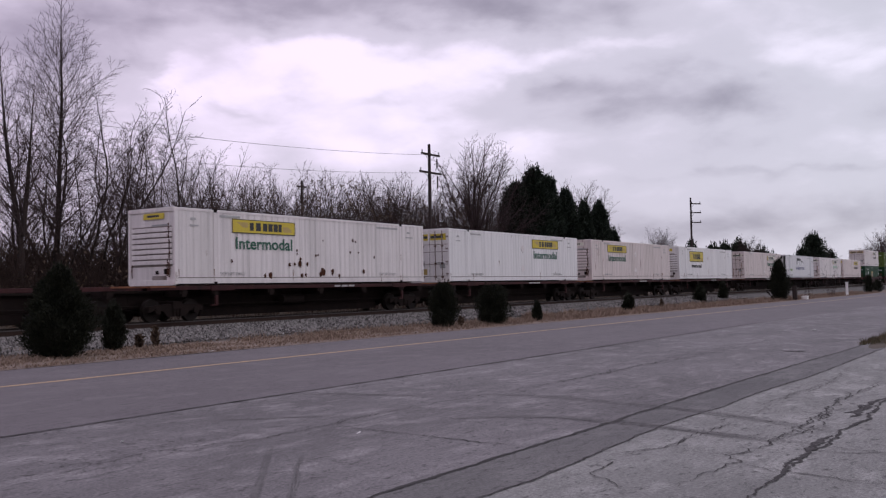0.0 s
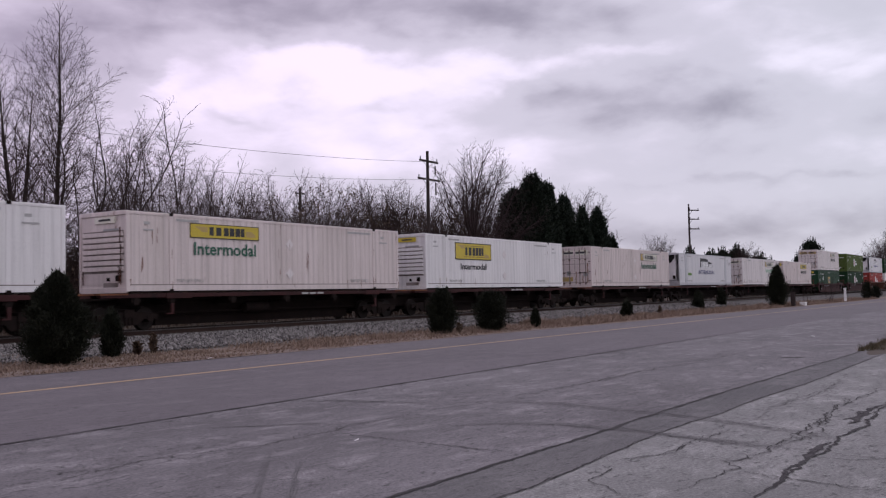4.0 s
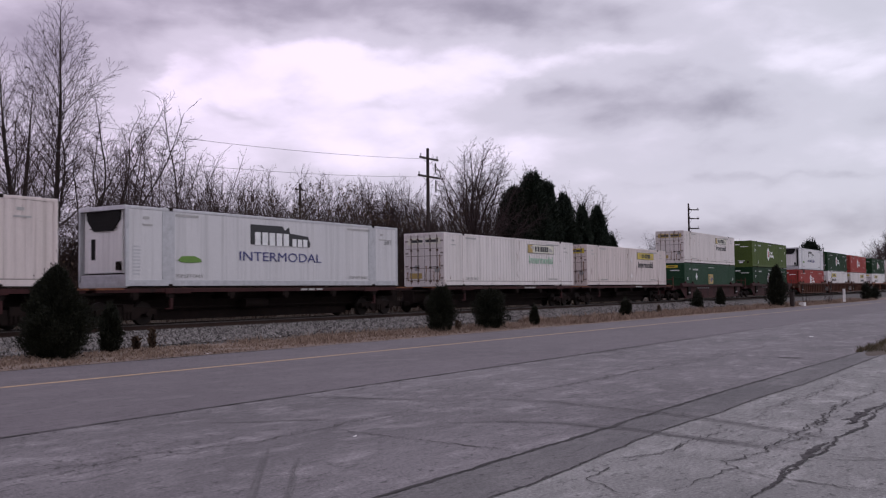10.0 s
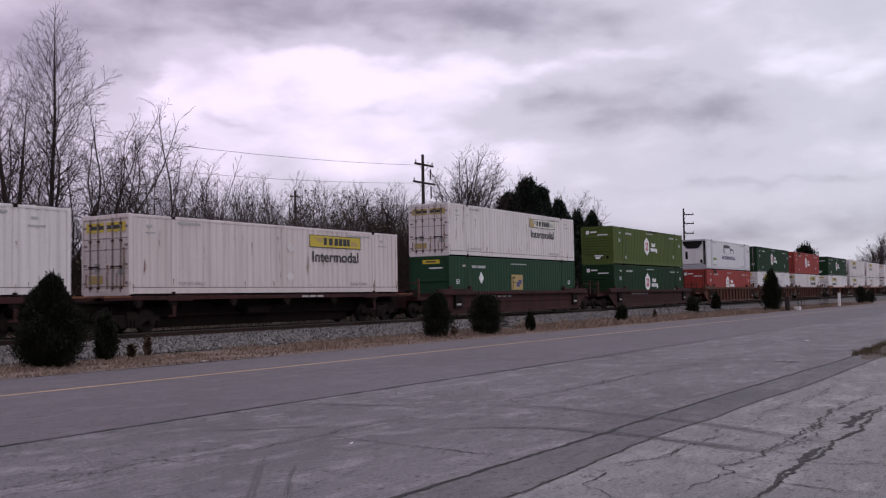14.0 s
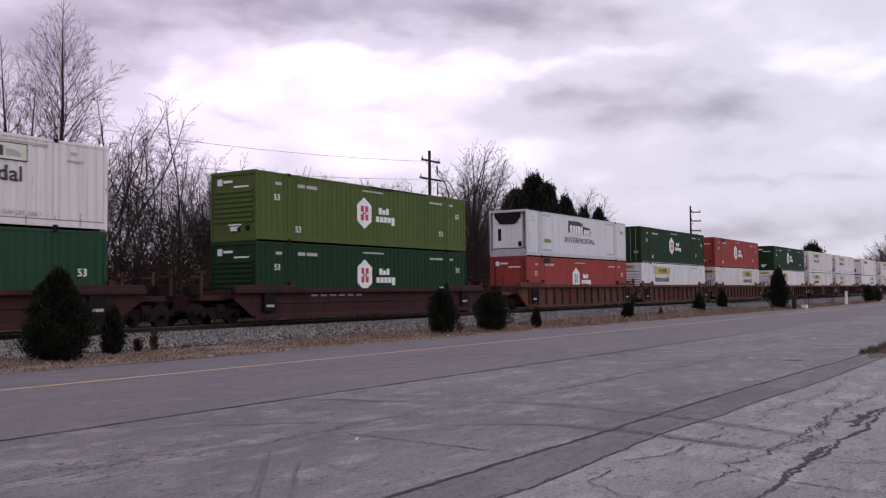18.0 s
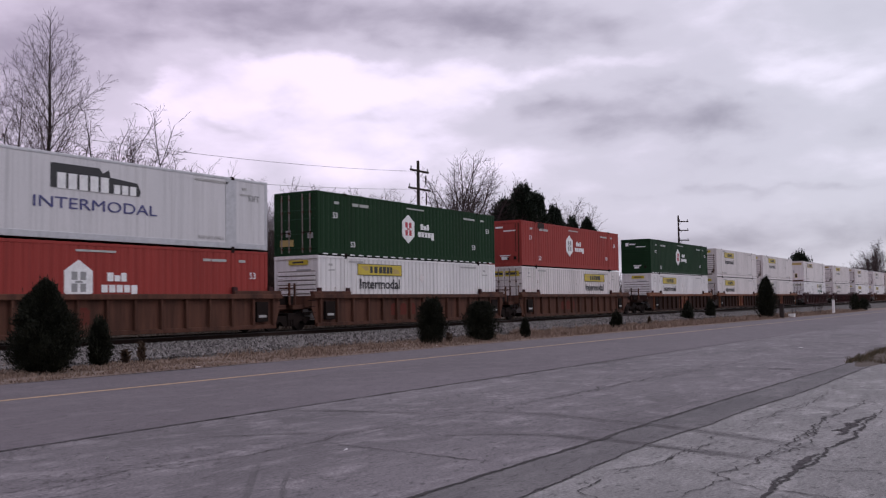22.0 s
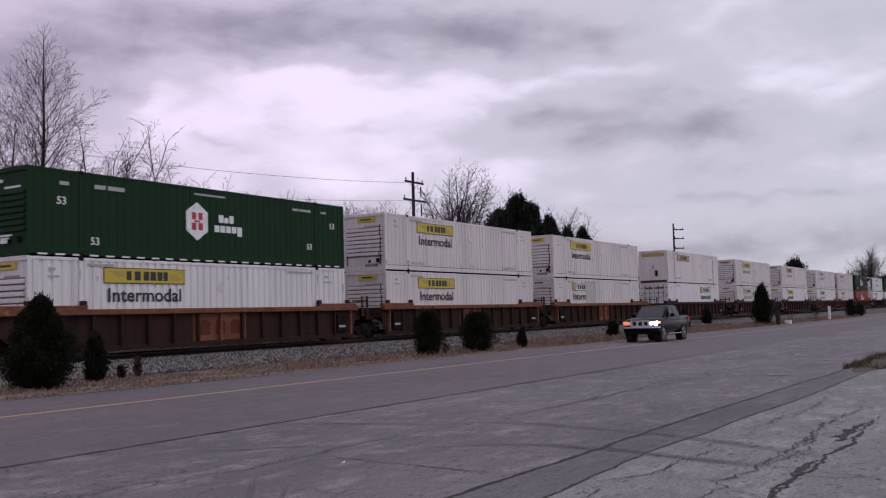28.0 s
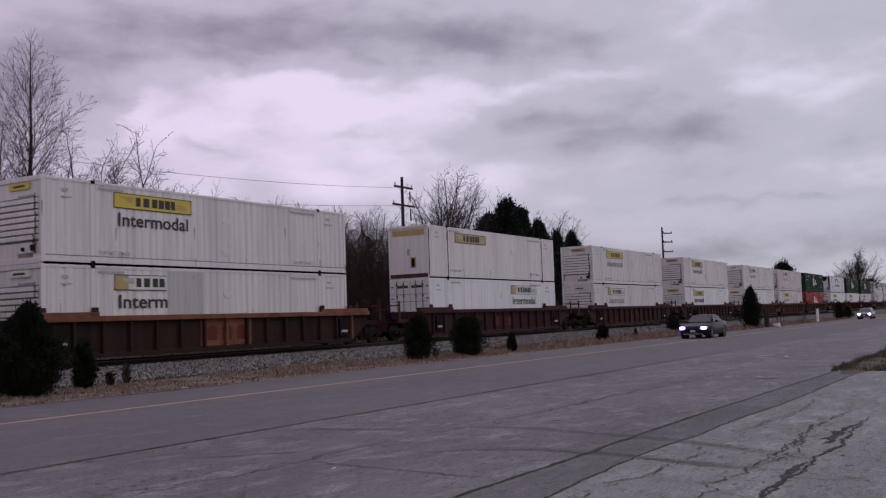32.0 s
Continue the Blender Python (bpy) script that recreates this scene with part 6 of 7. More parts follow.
def blades(name, label, n, x0, x1, y0, y1, z, h0, h1, seed, material, near=True):
    rng = np.random.default_rng(seed)
    u = rng.uniform(0, 1, n)
    x = x0 + (x1 - x0) * (u ** 1.7 if near else u)
    y = rng.uniform(y0, y1, n)
    clump = np.array([noise.noise(Vector((a * 0.7, b * 1.1, 3.1))) for a, b in zip(x, y)])
    keep = clump > rng.uniform(-0.75, 0.35, n)
    x, y, clump = x[keep], y[keep], clump[keep]
    n = len(x)
    h = rng.uniform(h0, h1, n) * (0.75 + 0.8 * np.clip(clump, -0.3, 0.6))
    base = np.stack([x, y, np.array([gz(a) for a in x]) + z(y)], 1)
    a = rng.uniform(0, 2 * math.pi, n)
    w = rng.uniform(0.007, 0.018, n) * (1 + x / 40 if near else 1)
    s = np.stack([np.cos(a) * w, np.sin(a) * w, np.zeros(n)], 1)
    tip = base + np.stack([rng.normal(0, 0.5, n) * h, rng.normal(0, 0.5, n) * h, h], 1)
    V = np.stack([base - s, base + s, tip], 1).reshape(-1, 3)
    me = bpy.data.meshes.new(name)
    me.from_pydata(V.tolist(), [], np.arange(3 * n).reshape(-1, 3).tolist())
    me.materials.append(M[material])
    tagged(new(name, me), label, "grass", kind="stuff")


blades("verge_grass", "matted straw-coloured dead grass along the road", 82000, 9, 130, 18.62, 24.6, lambda y: np.interp(y, [22.6, 24.3], [0.02, 0.18]), 0.03, 0.10, 31, "straw")
blades("tall_verge_grass", "tall rough brown grass farther along the verge", 16000, 42, 140, 19.0, 22.8, lambda y: 0.02 + 0.0 * y, 0.12, 0.42, 36, "straw")
blades("rough_verge_grass", "rough straw-brown tufts on the verge", 12000, 22, 62, 19.4, 22.7, lambda y: 0.02 + 0.0 * y, 0.08, 0.30, 37, "straw", False)
blades("bank_grass", "tall dead grass at the foot of the wood", 9000, 12, 150, 32.2, 37.0, lambda y: 0.1 + 0.0 * y, 0.2, 0.7, 32, "drybush")
blades("lot_weeds", "patch of green and brown weeds on the lot", 9000, 25.0, 39.0, 2.5, 3.95, lambda y: 0.0 * y, 0.05, 0.20, 33, "weed", False)


def stones():
    """Loose crushed stones on the near shoulder."""
    rng = np.random.default_rng(4)
    n = 52000
    x = 11 + 75 * rng.uniform(0, 1, n) ** 1.6
    y = rng.uniform(22.7, 26.2, n)
    z = np.interp(y, [22.5, 23.1, 24.4, 25.3, 26.0], [0.0, 0.07, 0.20, 0.28, 0.31])
    s = rng.uniform(0.016, 0.046, n) * (1 + x / 80)
    octa = np.array([(1, 0, 0), (-1, 0, 0), (0, 1, 0), (0, -1, 0), (0, 0, 1), (0, 0, -1)], float)
    V = (octa[None] * rng.uniform(0.6, 1.2, (n, 6, 3)) + rng.normal(0, 0.18, (n, 6, 3))) * s[:, None, None] + np.stack([x, y, z + s * 0.3], 1)[:, None]
    F = np.array([(0, 2, 4), (2, 1, 4), (1, 3, 4), (3, 0, 4), (2, 0, 5), (1, 2, 5), (3, 1, 5), (0, 3, 5)])
    faces = (F[None] + (np.arange(n) * 6)[:, None, None]).reshape(-1, 3)
    me = bpy.data.meshes.new("ballast_stones")
    me.from_pydata(V.reshape(-1, 3).tolist(), [], faces.tolist())
    me.materials.append(M["stone"])
    tagged(new("ballast_stones", me), "loose grey crushed stones on the track shoulder", "ballast", kind="stuff")


stones()



# ---- joints, cracks and marks on the paving ----
def crack(name, pts, width, material, label, lift=0.006, wander=0.05, taper=True, kind="structure", category="crack", step=0.05, even=False):
    """A jagged ribbon on the ground along a line, of uneven width."""
    bm = bmesh.new()
    fine = []
    for (x0, y0), (x1, y1) in zip(pts, pts[1:]):
        n = max(2, int(math.hypot(x1 - x0, y1 - y0) / step))
        fine += [(x0 + (x1 - x0) * i / n, y0 + (y1 - y0) * i / n) for i in range(n)]
    fine.append(pts[-1])
    prev = None
    for i, (x, y) in enumerate(fine):
        a, b = fine[max(0, i - 1)], fine[min(len(fine) - 1, i + 1)]
        d = Vector((b[0] - a[0], b[1] - a[1], 0)).normalized()
        side = Vector((-d.y, d.x, 0))
        c = Vector((x, y, gz(x) + lift)) + side * (noise.noise(Vector((x * 2.3, y * 2.5, len(pts)))) * wander * 1.2 + noise.noise(Vector((x * 9.0, y * 9.0, len(pts)))) * wander * 0.9 + noise.noise(Vector((x * 24.0, y * 24.0, len(pts)))) * wander * 0.5)
        w = width * (0.35 + 0.9 * abs(noise.noise(Vector((x * 2.0, y * 2.0, 7.0 + len(pts))))) + 0.6 * abs(noise.noise(Vector((x * 11.0, y * 11.0, 3.0 + len(pts))))))
        if even:
            w = width
        if taper:
            w *= min(1.0, 0.25 + 4 * min(i, len(fine) - 1 - i) / len(fine))
        v = (bm.verts.new(c - side * w / 2), bm.verts.new(c + side * w / 2))
        if prev:
            bm.faces.new((prev[0], v[0], v[1], prev[1]))
        prev = v
    bmesh.ops.recalc_face_normals(bm, faces=bm.faces[:])
    for f in bm.faces:
        if f.normal.z < 0:
            f.normal_flip()
    return solid(name, bm, M[material], label, category, kind=kind)


def long_line(y, x0=2.0, x1=120.0):
    return [(x0 + (x1 - x0) * (i / 40) ** 2, y(x0 + (x1 - x0) * (i / 40) ** 2)) for i in range(41)]


crack("seam", long_line(SEAM_A, 2, 27), 0.062, "crack", "dark open seam along the patched strip", 0.010, 0.022, False)
crack("seam", long_line(SEAM_B, 2, 24), 0.022, "crack", "thin seam beside the old concrete", 0.010, 0.03, False)
crack("road_joint", long_line(JOINT, 2, 46), 0.045, "crack", "dark joint between road and lot", 0.011, 0.012, False)
crack("crack", [(6.6, 1.9), (7.26, 1.88), (7.9, 1.89), (8.49, 1.91), (9.03, 1.9), (9.66, 1.85), (10.43, 1.86), (11.24, 1.79), (12.4, 1.81), (13.65, 1.82), (14.66, 1.82)], 0.052, "crack", "wide dark crack in the old concrete", 0.009, 0.05)
crack("crack", [(7.11, 2.49), (7.41, 2.47), (7.67, 2.44), (7.95, 2.41), (8.25, 2.37), (8.36, 2.32), (8.65, 2.5), (8.89, 2.4), (9.32, 2.35), (9.78, 2.35), (10.19, 2.34), (10.65, 2.29), (11.36, 2.32), (12.02, 2.32), (12.74, 2.36), (13.58, 2.33), (14.56, 2.23), (16.3, 2.24)], 0.024, "crack", "branching crack in the old concrete", 0.008, 0.07)
crack("crack", [(9.7, 2.33), (10.02, 2.27), (10.25, 2.22), (10.75, 2.31), (11.4, 2.26), (12.1, 2.28)], 0.020, "crack", "side branch of the crack in the concrete", 0.008, 0.05)
crack("crack", [(8.17, 3.49), (8.3, 3.33), (8.64, 3.23), (8.87, 3.12), (9.39, 3.12), (9.94, 3.15), (10.27, 3.07), (10.64, 3.02)], 0.018, "crack", "crack across the old concrete", 0.008, 0.06)
crack("crack", [(9.94, 3.15), (9.82, 2.87), (9.83, 2.65), (10.09, 2.54)], 0.016, "crack", "short thin crack in the concrete", 0.008, 0.05)
crack("crack", [(8.69, 3.06), (8.65, 2.8), (8.67, 2.52)], 0.012, "crack", "short thin crack in the concrete", 0.008, 0.04)
crack("crack", [(8.03, 3.54), (7.85, 3.3), (7.3, 3.29), (7.11, 3.05), (6.94, 2.88), (6.91, 2.64), (7.03, 2.57)], 0.016, "crack", "crooked thin crack in the concrete", 0.008, 0.05)
crack("crack", [(8.26, 2.23), (8.0, 1.93), (8.06, 1.75), (8.04, 1.55), (8.05, 1.47), (7.9, 1.3), (7.93, 1.02)], 0.015, "crack", "thin crack across the concrete", 0.008, 0.05)
crack("crack", [(9.52, 1.77), (9.4, 1.51), (9.41, 1.23)], 0.018, "crack", "short thin crack in the concrete", 0.008, 0.04)
crack("crack", [(6.4, 7.0), (7.06, 7.06), (7.82, 7.17), (8.62, 7.14), (8.93, 7.26), (9.38, 7.17), (10.65, 7.17), (12.58, 6.9), (16.0, 6.7), (20.0, 6.9)], 0.016, "crack", "long thin crack in the lot", 0.008, 0.09)
crack("crack", [(8.53, 7.02), (8.36, 6.16), (8.28, 5.33), (8.25, 4.86), (8.16, 4.46)], 0.014, "crack", "thin crack across the lot", 0.008, 0.07)
crack("crack", [(33.6, 5.85), (34.2, 5.2), (33.2, 4.2), (33.0, 3.2)], 0.07, "crack", "dark crack across the lot", 0.008, 0.2)
crack("crack", [(11.0, 8.6), (12.5, 8.2), (14.0, 8.5), (17.0, 8.1), (21.0, 8.5)], 0.014, "crack", "thin crack in the lot", 0.008, 0.12)
crack("crack", [(15.5, 5.6), (16.6, 6.2), (16.2, 7.4), (17.5, 8.6)], 0.014, "crack", "thin crack in the lot", 0.008, 0.12)
crack("crack", [(10.2, 3.3), (11.6, 3.0), (13.2, 3.1), (16.0, 2.9), (19.0, 3.1)], 0.016, "crack", "thin crack in the concrete", 0.008, 0.1)
for pts, w in (([(11.7, 1.90), (12.1, 1.96), (12.6, 1.93), (13.2, 1.94), (13.7, 1.86)], 0.13), ([(12.0, 2.06), (12.4, 2.0), (12.9, 1.98)], 0.09), ([(9.1, 1.90), (9.5, 1.95), (9.8, 1.96), (10.2, 1.88)], 0.11), ([(7.6, 1.88), (8.1, 1.90), (8.6, 1.91), (9.1, 1.9)], 0.055)):
    crack("stain", pts, w, "stain", "dark ragged stain along the crack", 0.0074, 0.05, category="stain", step=0.025)
TYRE = "faint curved dark tyre mark on the lot"
tread = random.Random(31)


def tyre(pts, wide, lines):
    """A worn tyre mark: thin broken lines side by side."""
    for k in range(lines):
        d = wide * ((k + 0.5) / lines - 0.5) + tread.uniform(-0.01, 0.01)
        i0, i1 = tread.choice((0, 0, 1)), len(pts) - tread.choice((0, 0, 1))
        row = [(x + d, y + d * 0.3) for x, y in pts[i0:i1]]
        if len(row) > 1:
            crack("tyre_mark", row, wide / lines * tread.uniform(0.18, 0.5), "tyremark", TYRE, 0.007 + 0.0006 * k, 0.012, category="tyre mark", even=True)


tyre([(11.65, 7.41), (12.01, 6.79), (12.12, 5.88), (11.84, 4.93), (11.7, 4.24), (11.48, 3.81), (11.3, 3.33), (10.97, 2.72), (10.78, 2.31), (10.56, 1.86), (10.46, 1.46)], 0.34, 5)
tyre([(9.59, 6.1), (10.07, 5.56), (10.24, 4.98), (10.14, 4.31), (10.03, 3.64), (9.88, 3.22), (9.72, 2.7), (9.6, 2.17), (9.51, 1.83)], 0.28, 4)
tyre([(8.19, 8.76), (8.55, 8.23), (9.12, 7.66), (9.59, 7.25)], 0.22, 3)
tyre([(10.80, 9.72), (11.12, 9.02), (11.25, 8.20), (11.48, 7.41)], 0.25, 3)
tyre([(7.14, 6.79), (6.09, 5.88), (5.34, 5.25), (4.6, 4.6)], 0.16, 5)
tyre([(6.87, 6.12), (6.13, 5.52), (5.48, 5.00), (4.8, 4.45)], 0.16, 5)
crack("tyre_mark", [(22.4, 5.25), (22.3, 4.9), (22.35, 4.6)], 0.2, "crack", "short dark scuff on the lot", 0.008, 0.02, category="tyre mark")
# the finer cracking of the old surfaces
for pts, w, wan in (([(4.60, 7.41), (5.06, 7.42), (5.63, 7.50), (6.16, 7.60), (6.45, 7.46), (6.85, 7.33), (7.29, 7.16), (7.94, 7.14), (8.48, 7.08), (9.05, 7.18), (10.01, 7.14), (10.71, 6.91)], 0.018, 0.06),
                    ([(8.48, 7.08), (8.42, 6.50), (8.33, 5.85), (8.28, 5.35), (8.2, 4.5)], 0.016, 0.06),
                    ([(11.71, 7.56), (13.24, 7.32), (14.13, 6.80), (16.18, 6.78), (18.36, 6.68), (20.59, 6.51), (24.43, 6.42), (28.91, 6.55)], 0.03, 0.16),
                    ([(9.23, 1.93), (9.21, 1.58), (9.40, 1.25)], 0.014, 0.05), ([(8.26, 2.23), (8.11, 1.87), (8.02, 1.46), (7.94, 1.07)], 0.014, 0.05), ([(8.77, 3.14), (8.75, 2.59), (9.04, 2.27)], 0.012, 0.05),
                    ([(8.14, 3.57), (8.49, 3.25), (9.05, 3.13), (9.81, 3.05), (10.67, 3.07)], 0.018, 0.05), ([(9.10, 2.35), (9.95, 2.38), (10.52, 2.16), (11.91, 2.25), (13.28, 2.37), (15.5, 2.2)], 0.022, 0.12),
                    ([(12.0, 5.6), (12.4, 5.9), (12.9, 5.7), (13.3, 6.4)], 0.012, 0.08), ([(13.5, 4.6), (13.9, 5.3), (14.4, 5.6)], 0.012, 0.08), ([(10.9, 1.2), (12.6, 1.35), (14.8, 1.1)], 0.02, 0.1), ([(12.2, 3.2), (14.5, 2.9), (17.5, 3.0)], 0.016, 0.08)):
    crack("crack", pts, w, "crack", "thin ragged crack in the old paving", 0.0075, wan)


def pits():
    """Small dark pits and lost chips where the surface has worn away."""
    rng = random.Random(8)
    V, F = [], []
    spots = []
    for _ in range(420):
        x = 4.5 + 22 * rng.random() ** 1.6
        spots.append((x, JOINT(x) - abs(rng.gauss(0, 0.3)) - 0.03))
    for _ in range(200):
        spots.append((rng.gauss(6.0, 0.9), 7.55 + rng.gauss(0, 0.35)))
    for _ in range(200):
        x = 11 + 17 * rng.random()
        spots.append((x, 6.75 + rng.gauss(0, 0.18)))
    for _ in range(420):
        spots.append((4.5 + 20 * rng.random() ** 1.4, rng.uniform(0.6, 9.6)))
    for x, y in spots:
        r = rng.uniform(0.005, 0.016) * (1 + x / 12)
        k = len(V)
        for i in range(6):
            a = i * math.pi / 3
            q = r * rng.uniform(0.5, 1.2)
            V.append((x + q * math.cos(a) * 1.0, y - q * math.cos(a) * 0.9 + q * math.sin(a), gz(x) + 0.0066))
        F.append(tuple(range(k, k + 6)))
    tagged(new("paving_pits", mesh_from("paving_pits", V, F, M["pit"])), "small dark pits in the worn paving", "pits", kind="stuff")


pits()


def litter():
    for x, y, s in ((32.15, 6.4, 0.10), (6.53, 8.36, 0.022), (8.13, 6.41, 0.022), (17.49, 18.7, 0.05), (29.9, 19.1, 0.07), (30.4, 18.9, 0.05)):
        bm = bmesh.new()
        prism(bm, [(-s, 0.0), (-s * 0.3, s * 0.25), (s * 0.5, s * 0.2), (s, 0.02)], -s * 0.5, s * 0.6)
        ob = solid("litter", bm, M["marker"], "small crumpled scrap of white paper", "litter", "litter")
        ob.matrix_basis = pose(x, y, gz(x) + (0.005 if y < 18 else 0.03), 0, 0, x * 40)


litter()


def mound():
    """A low heap of soil where weeds have taken the lot's edge."""
    bm = bmesh.new()
    n, rings = 36, []
    for k, (s, z) in enumerate(((1.0, -0.014), (0.8, 0.01), (0.5, 0.03), (0.2, 0.04))):
        ring = []
        for i in range(n):
            a = 2 * math.pi * i / n
            w = 1 + 0.22 * noise.noise(Vector((math.cos(a) * 1.6, math.sin(a) * 1.6, 4.0)))
            x, y = 29.4 + 6.2 * s * w * math.cos(a), 3.40 + 0.5 * s * w * math.sin(a)
            ring.append(bm.verts.new((x, y, gz(x) + z + 0.012)))
        rings.append(ring)
    for a, b in zip(rings, rings[1:]):
        for i in range(n):
            j = (i + 1) % n
            bm.faces.new((a[i], a[j], b[j], b[i]))
    bm.faces.new(rings[-1])
    solid("soil_patch", bm, M["earth"], "low patch of soil and weeds on the lot", "soil", kind="structure", smooth=True)


mound()


# ---- poles and wires ----
def pole(x, y, h, arms, turn, label, shift=0.0):
    z0 = land_z(x, y)
    p = thing("utility_pole", label, "utility pole", "utility poles", m=pose(x, y, z0))
    part("shaft", tube(bmesh.new(), (0, 0, -0.5), (0.03, 0, h), 0.15, 0.09, sides=10), M["pole"], p)
    for z, half in arms:
        a = part("crossarm", boxes((shift - half, shift + half, -0.05, 0.05, -0.06, 0.06), bevel=0.01), M["pole"], p, at=pose(0, -0.12, z, 0, 0, turn))
        for k in (-half + 0.1, half - 0.1):
            part("insulator", kept("insulator", lambda: mesh_of("insulator", tube(tube(bmesh.new(), (0, 0, 0.05), (0, 0, 0.2), 0.035, 0.05, sides=8), (0, 0, 0.2), (0, 0, 0.26), 0.05, 0.02, sides=8), M["insulator"])), None, a, at=(k + shift, 0, 0))
        for s in (-1, 1) if not shift else (1,):
            part("brace", tube(bmesh.new(), (s * half * 0.55, 0.03, -0.04), (0, 0.05, -0.45), 0.015, sides=5), M["pole"], a)
    return z0


P1 = pole(49.6, 33.0, 10.8, ((10.12, 1.05), (8.95, 1.25)), 0, "weathered timber utility pole with two crossarms")
part("switch_handle", boxes((0.75, 0.82, -0.15, -0.08, 8.0, 8.8), (0.72, 0.78, -0.15, -0.08, 9.3, 9.9)), M["pole"], bpy.data.objects["utility_pole"], "hanging line fittings")
P2 = pole(102.3, 33.0, 11.2, ((10.5, 0.62), (9.5, 0.62), (8.4, 0.62)), -40, "weathered timber utility pole with three short crossarms", 0.55)
PT = thing("thin_pole", "thin dark pole standing in the brush", "utility pole", m=pose(50.9, 45.0, land_z(50.9, 45)))
part("shaft", tube(bmesh.new(), (0, 0, -0.3), (0, 0, 7.4), 0.11, 0.08, sides=8), M["pole"], PT)
part("crossarm", boxes((-0.5, 0.5, -0.05, 0.05, 6.9, 7.0)), M["pole"], PT)


def wire(a, b, sag, r=0.010):
    bm = bmesh.new()
    pts = []
    for i in range(25):
        t = i / 24
        q = Vector(a).lerp(Vector(b), t)
        q.z -= sag * 4 * t * (1 - t)
        pts.append(q)
    side, up = Vector((0, r, 0)), Vector((0, 0, r))
    rings = [[bm.verts.new(q + o) for o in (side, up, -side, -up)] for q in pts]
    for f, g in zip(rings, rings[1:]):
        for i in range(4):
            bm.faces.new((f[i], f[(i + 1) % 4], g[(i + 1) % 4], g[i]))
    solid("overhead_wire", bm, M["wire"], "thin overhead wire between the poles", "wire", "overhead wires")


wire((49.6, 32.88, P1 + 10.1), (-4, 32.88, 9.4), 1.15)
wire((49.6, 32.88, P1 + 8.95), (-4, 32.88, 8.1), 1.15)


# ---- posts beside the road ----
WP = thing("marker_post", "white square marker post beside the road", "post", m=pose(113.5, 18.9, gz(113.5)))
part("shaft", boxes((-0.17, 0.17, -0.12, 0.12, -0.1, 1.45), bevel=0.03), M["marker"], WP)
part("cap", boxes((-0.19, 0.19, -0.14, 0.14, 1.45, 1.55), bevel=0.03), M["marker"], WP)
DP = thing("timber_post", "short dark timber post beside the road", "post", m=pose(87.3, 18.9, gz(87.3)))
part("shaft", boxes((-0.2, 0.2, -0.18, 0.18, -0.1, 1.25), bevel=0.04), M["pole"], DP)
part("cap", boxes((-0.22, 0.22, -0.2, 0.2, 1.25, 1.3), bevel=0.02), M["pole"], DP)
VB = thing("valve_box", "small pale box low on the verge", "box", m=pose(91.0, 18.8, gz(91)))
part("body", boxes((-0.35, 0.35, -0.25, 0.25, 0.0, 0.28), bevel=0.03), M["marker"], VB)
part("lid", boxes((-0.38, 0.38, -0.28, 0.28, 0.28, 0.33), bevel=0.02), M["marker"], VB)



# ---- road vehicles; each one's origin is on the ground below its front bumper, and it drives towards -x ----
def loft(bm, rings, close_ends=True):
    """Skins a row of rings of equally many points."""
    R = [[bm.verts.new(p) for p in ring] for ring in rings]
    n = len(R[0])
    for a, b in zip(R, R[1:]):
        for i in range(n):
            j = (i + 1) % n
            bm.faces.new((a[i], a[j], b[j], b[i]))
    if close_ends:
        bm.faces.new(R[0][::-1])
        bm.faces.new(R[-1])
    bmesh.ops.recalc_face_normals(bm, faces=bm.faces[:])
    return bm


def ring(x, hw, z0, z1, crown=0.04, tuck=0.06, edge=0.05):
    """A rounded body section at x."""
    half = [(hw - tuck * 2, z0), (hw - tuck * 0.4, z0 + 0.08), (hw, z0 + 0.25), (hw, (z0 + z1) / 2 + 0.06), (hw - tuck * 0.5, z1 - edge * 1.6), (hw - tuck * 1.4, z1 - edge * 0.3), (hw * 0.5, z1 + crown * 0.7)]
    return [(x, -y, z) for y, z in half] + [(x, y, z) for y, z in half[::-1]]


def wheel(parent, x, y, r, w, spokes):
    k = part("wheel", kept(("tyre", r), lambda: mesh_of("wheel", tyre_bm(r, w), M["tyre"])), None, parent, at=(x, y, r))
    side = -1 if y < 0 else 1

    def rim():
        bm = bmesh.new()
        tube(bm, (0, 0.0, 0), (0, 0.03, 0), r * 0.2, sides=12)
        for i in range(spokes):
            a = 2 * math.pi * i / spokes
            tube(bm, (r * 0.12 * math.cos(a), 0.015, r * 0.12 * math.sin(a)), (r * 0.62 * math.cos(a), 0.015, r * 0.62 * math.sin(a)), r * 0.085, r * 0.07, sides=5)
        for i in range(24):
            a, b = 2 * math.pi * i / 24, 2 * math.pi * (i + 1) / 24
            tube(bm, (r * 0.64 * math.cos(a), 0.01, r * 0.64 * math.sin(a)), (r * 0.64 * math.cos(b), 0.01, r * 0.64 * math.sin(b)), r * 0.04, sides=4, caps=False)
        return mesh_of("rim", bm, M["rim"])
    part("rim", kept(("rim", r, spokes), rim), None, k, "silver spoked rim", at=pose(0, side * (w / 2 - 0.02), 0, 0, 0, 0 if side > 0 else 180))
    return k


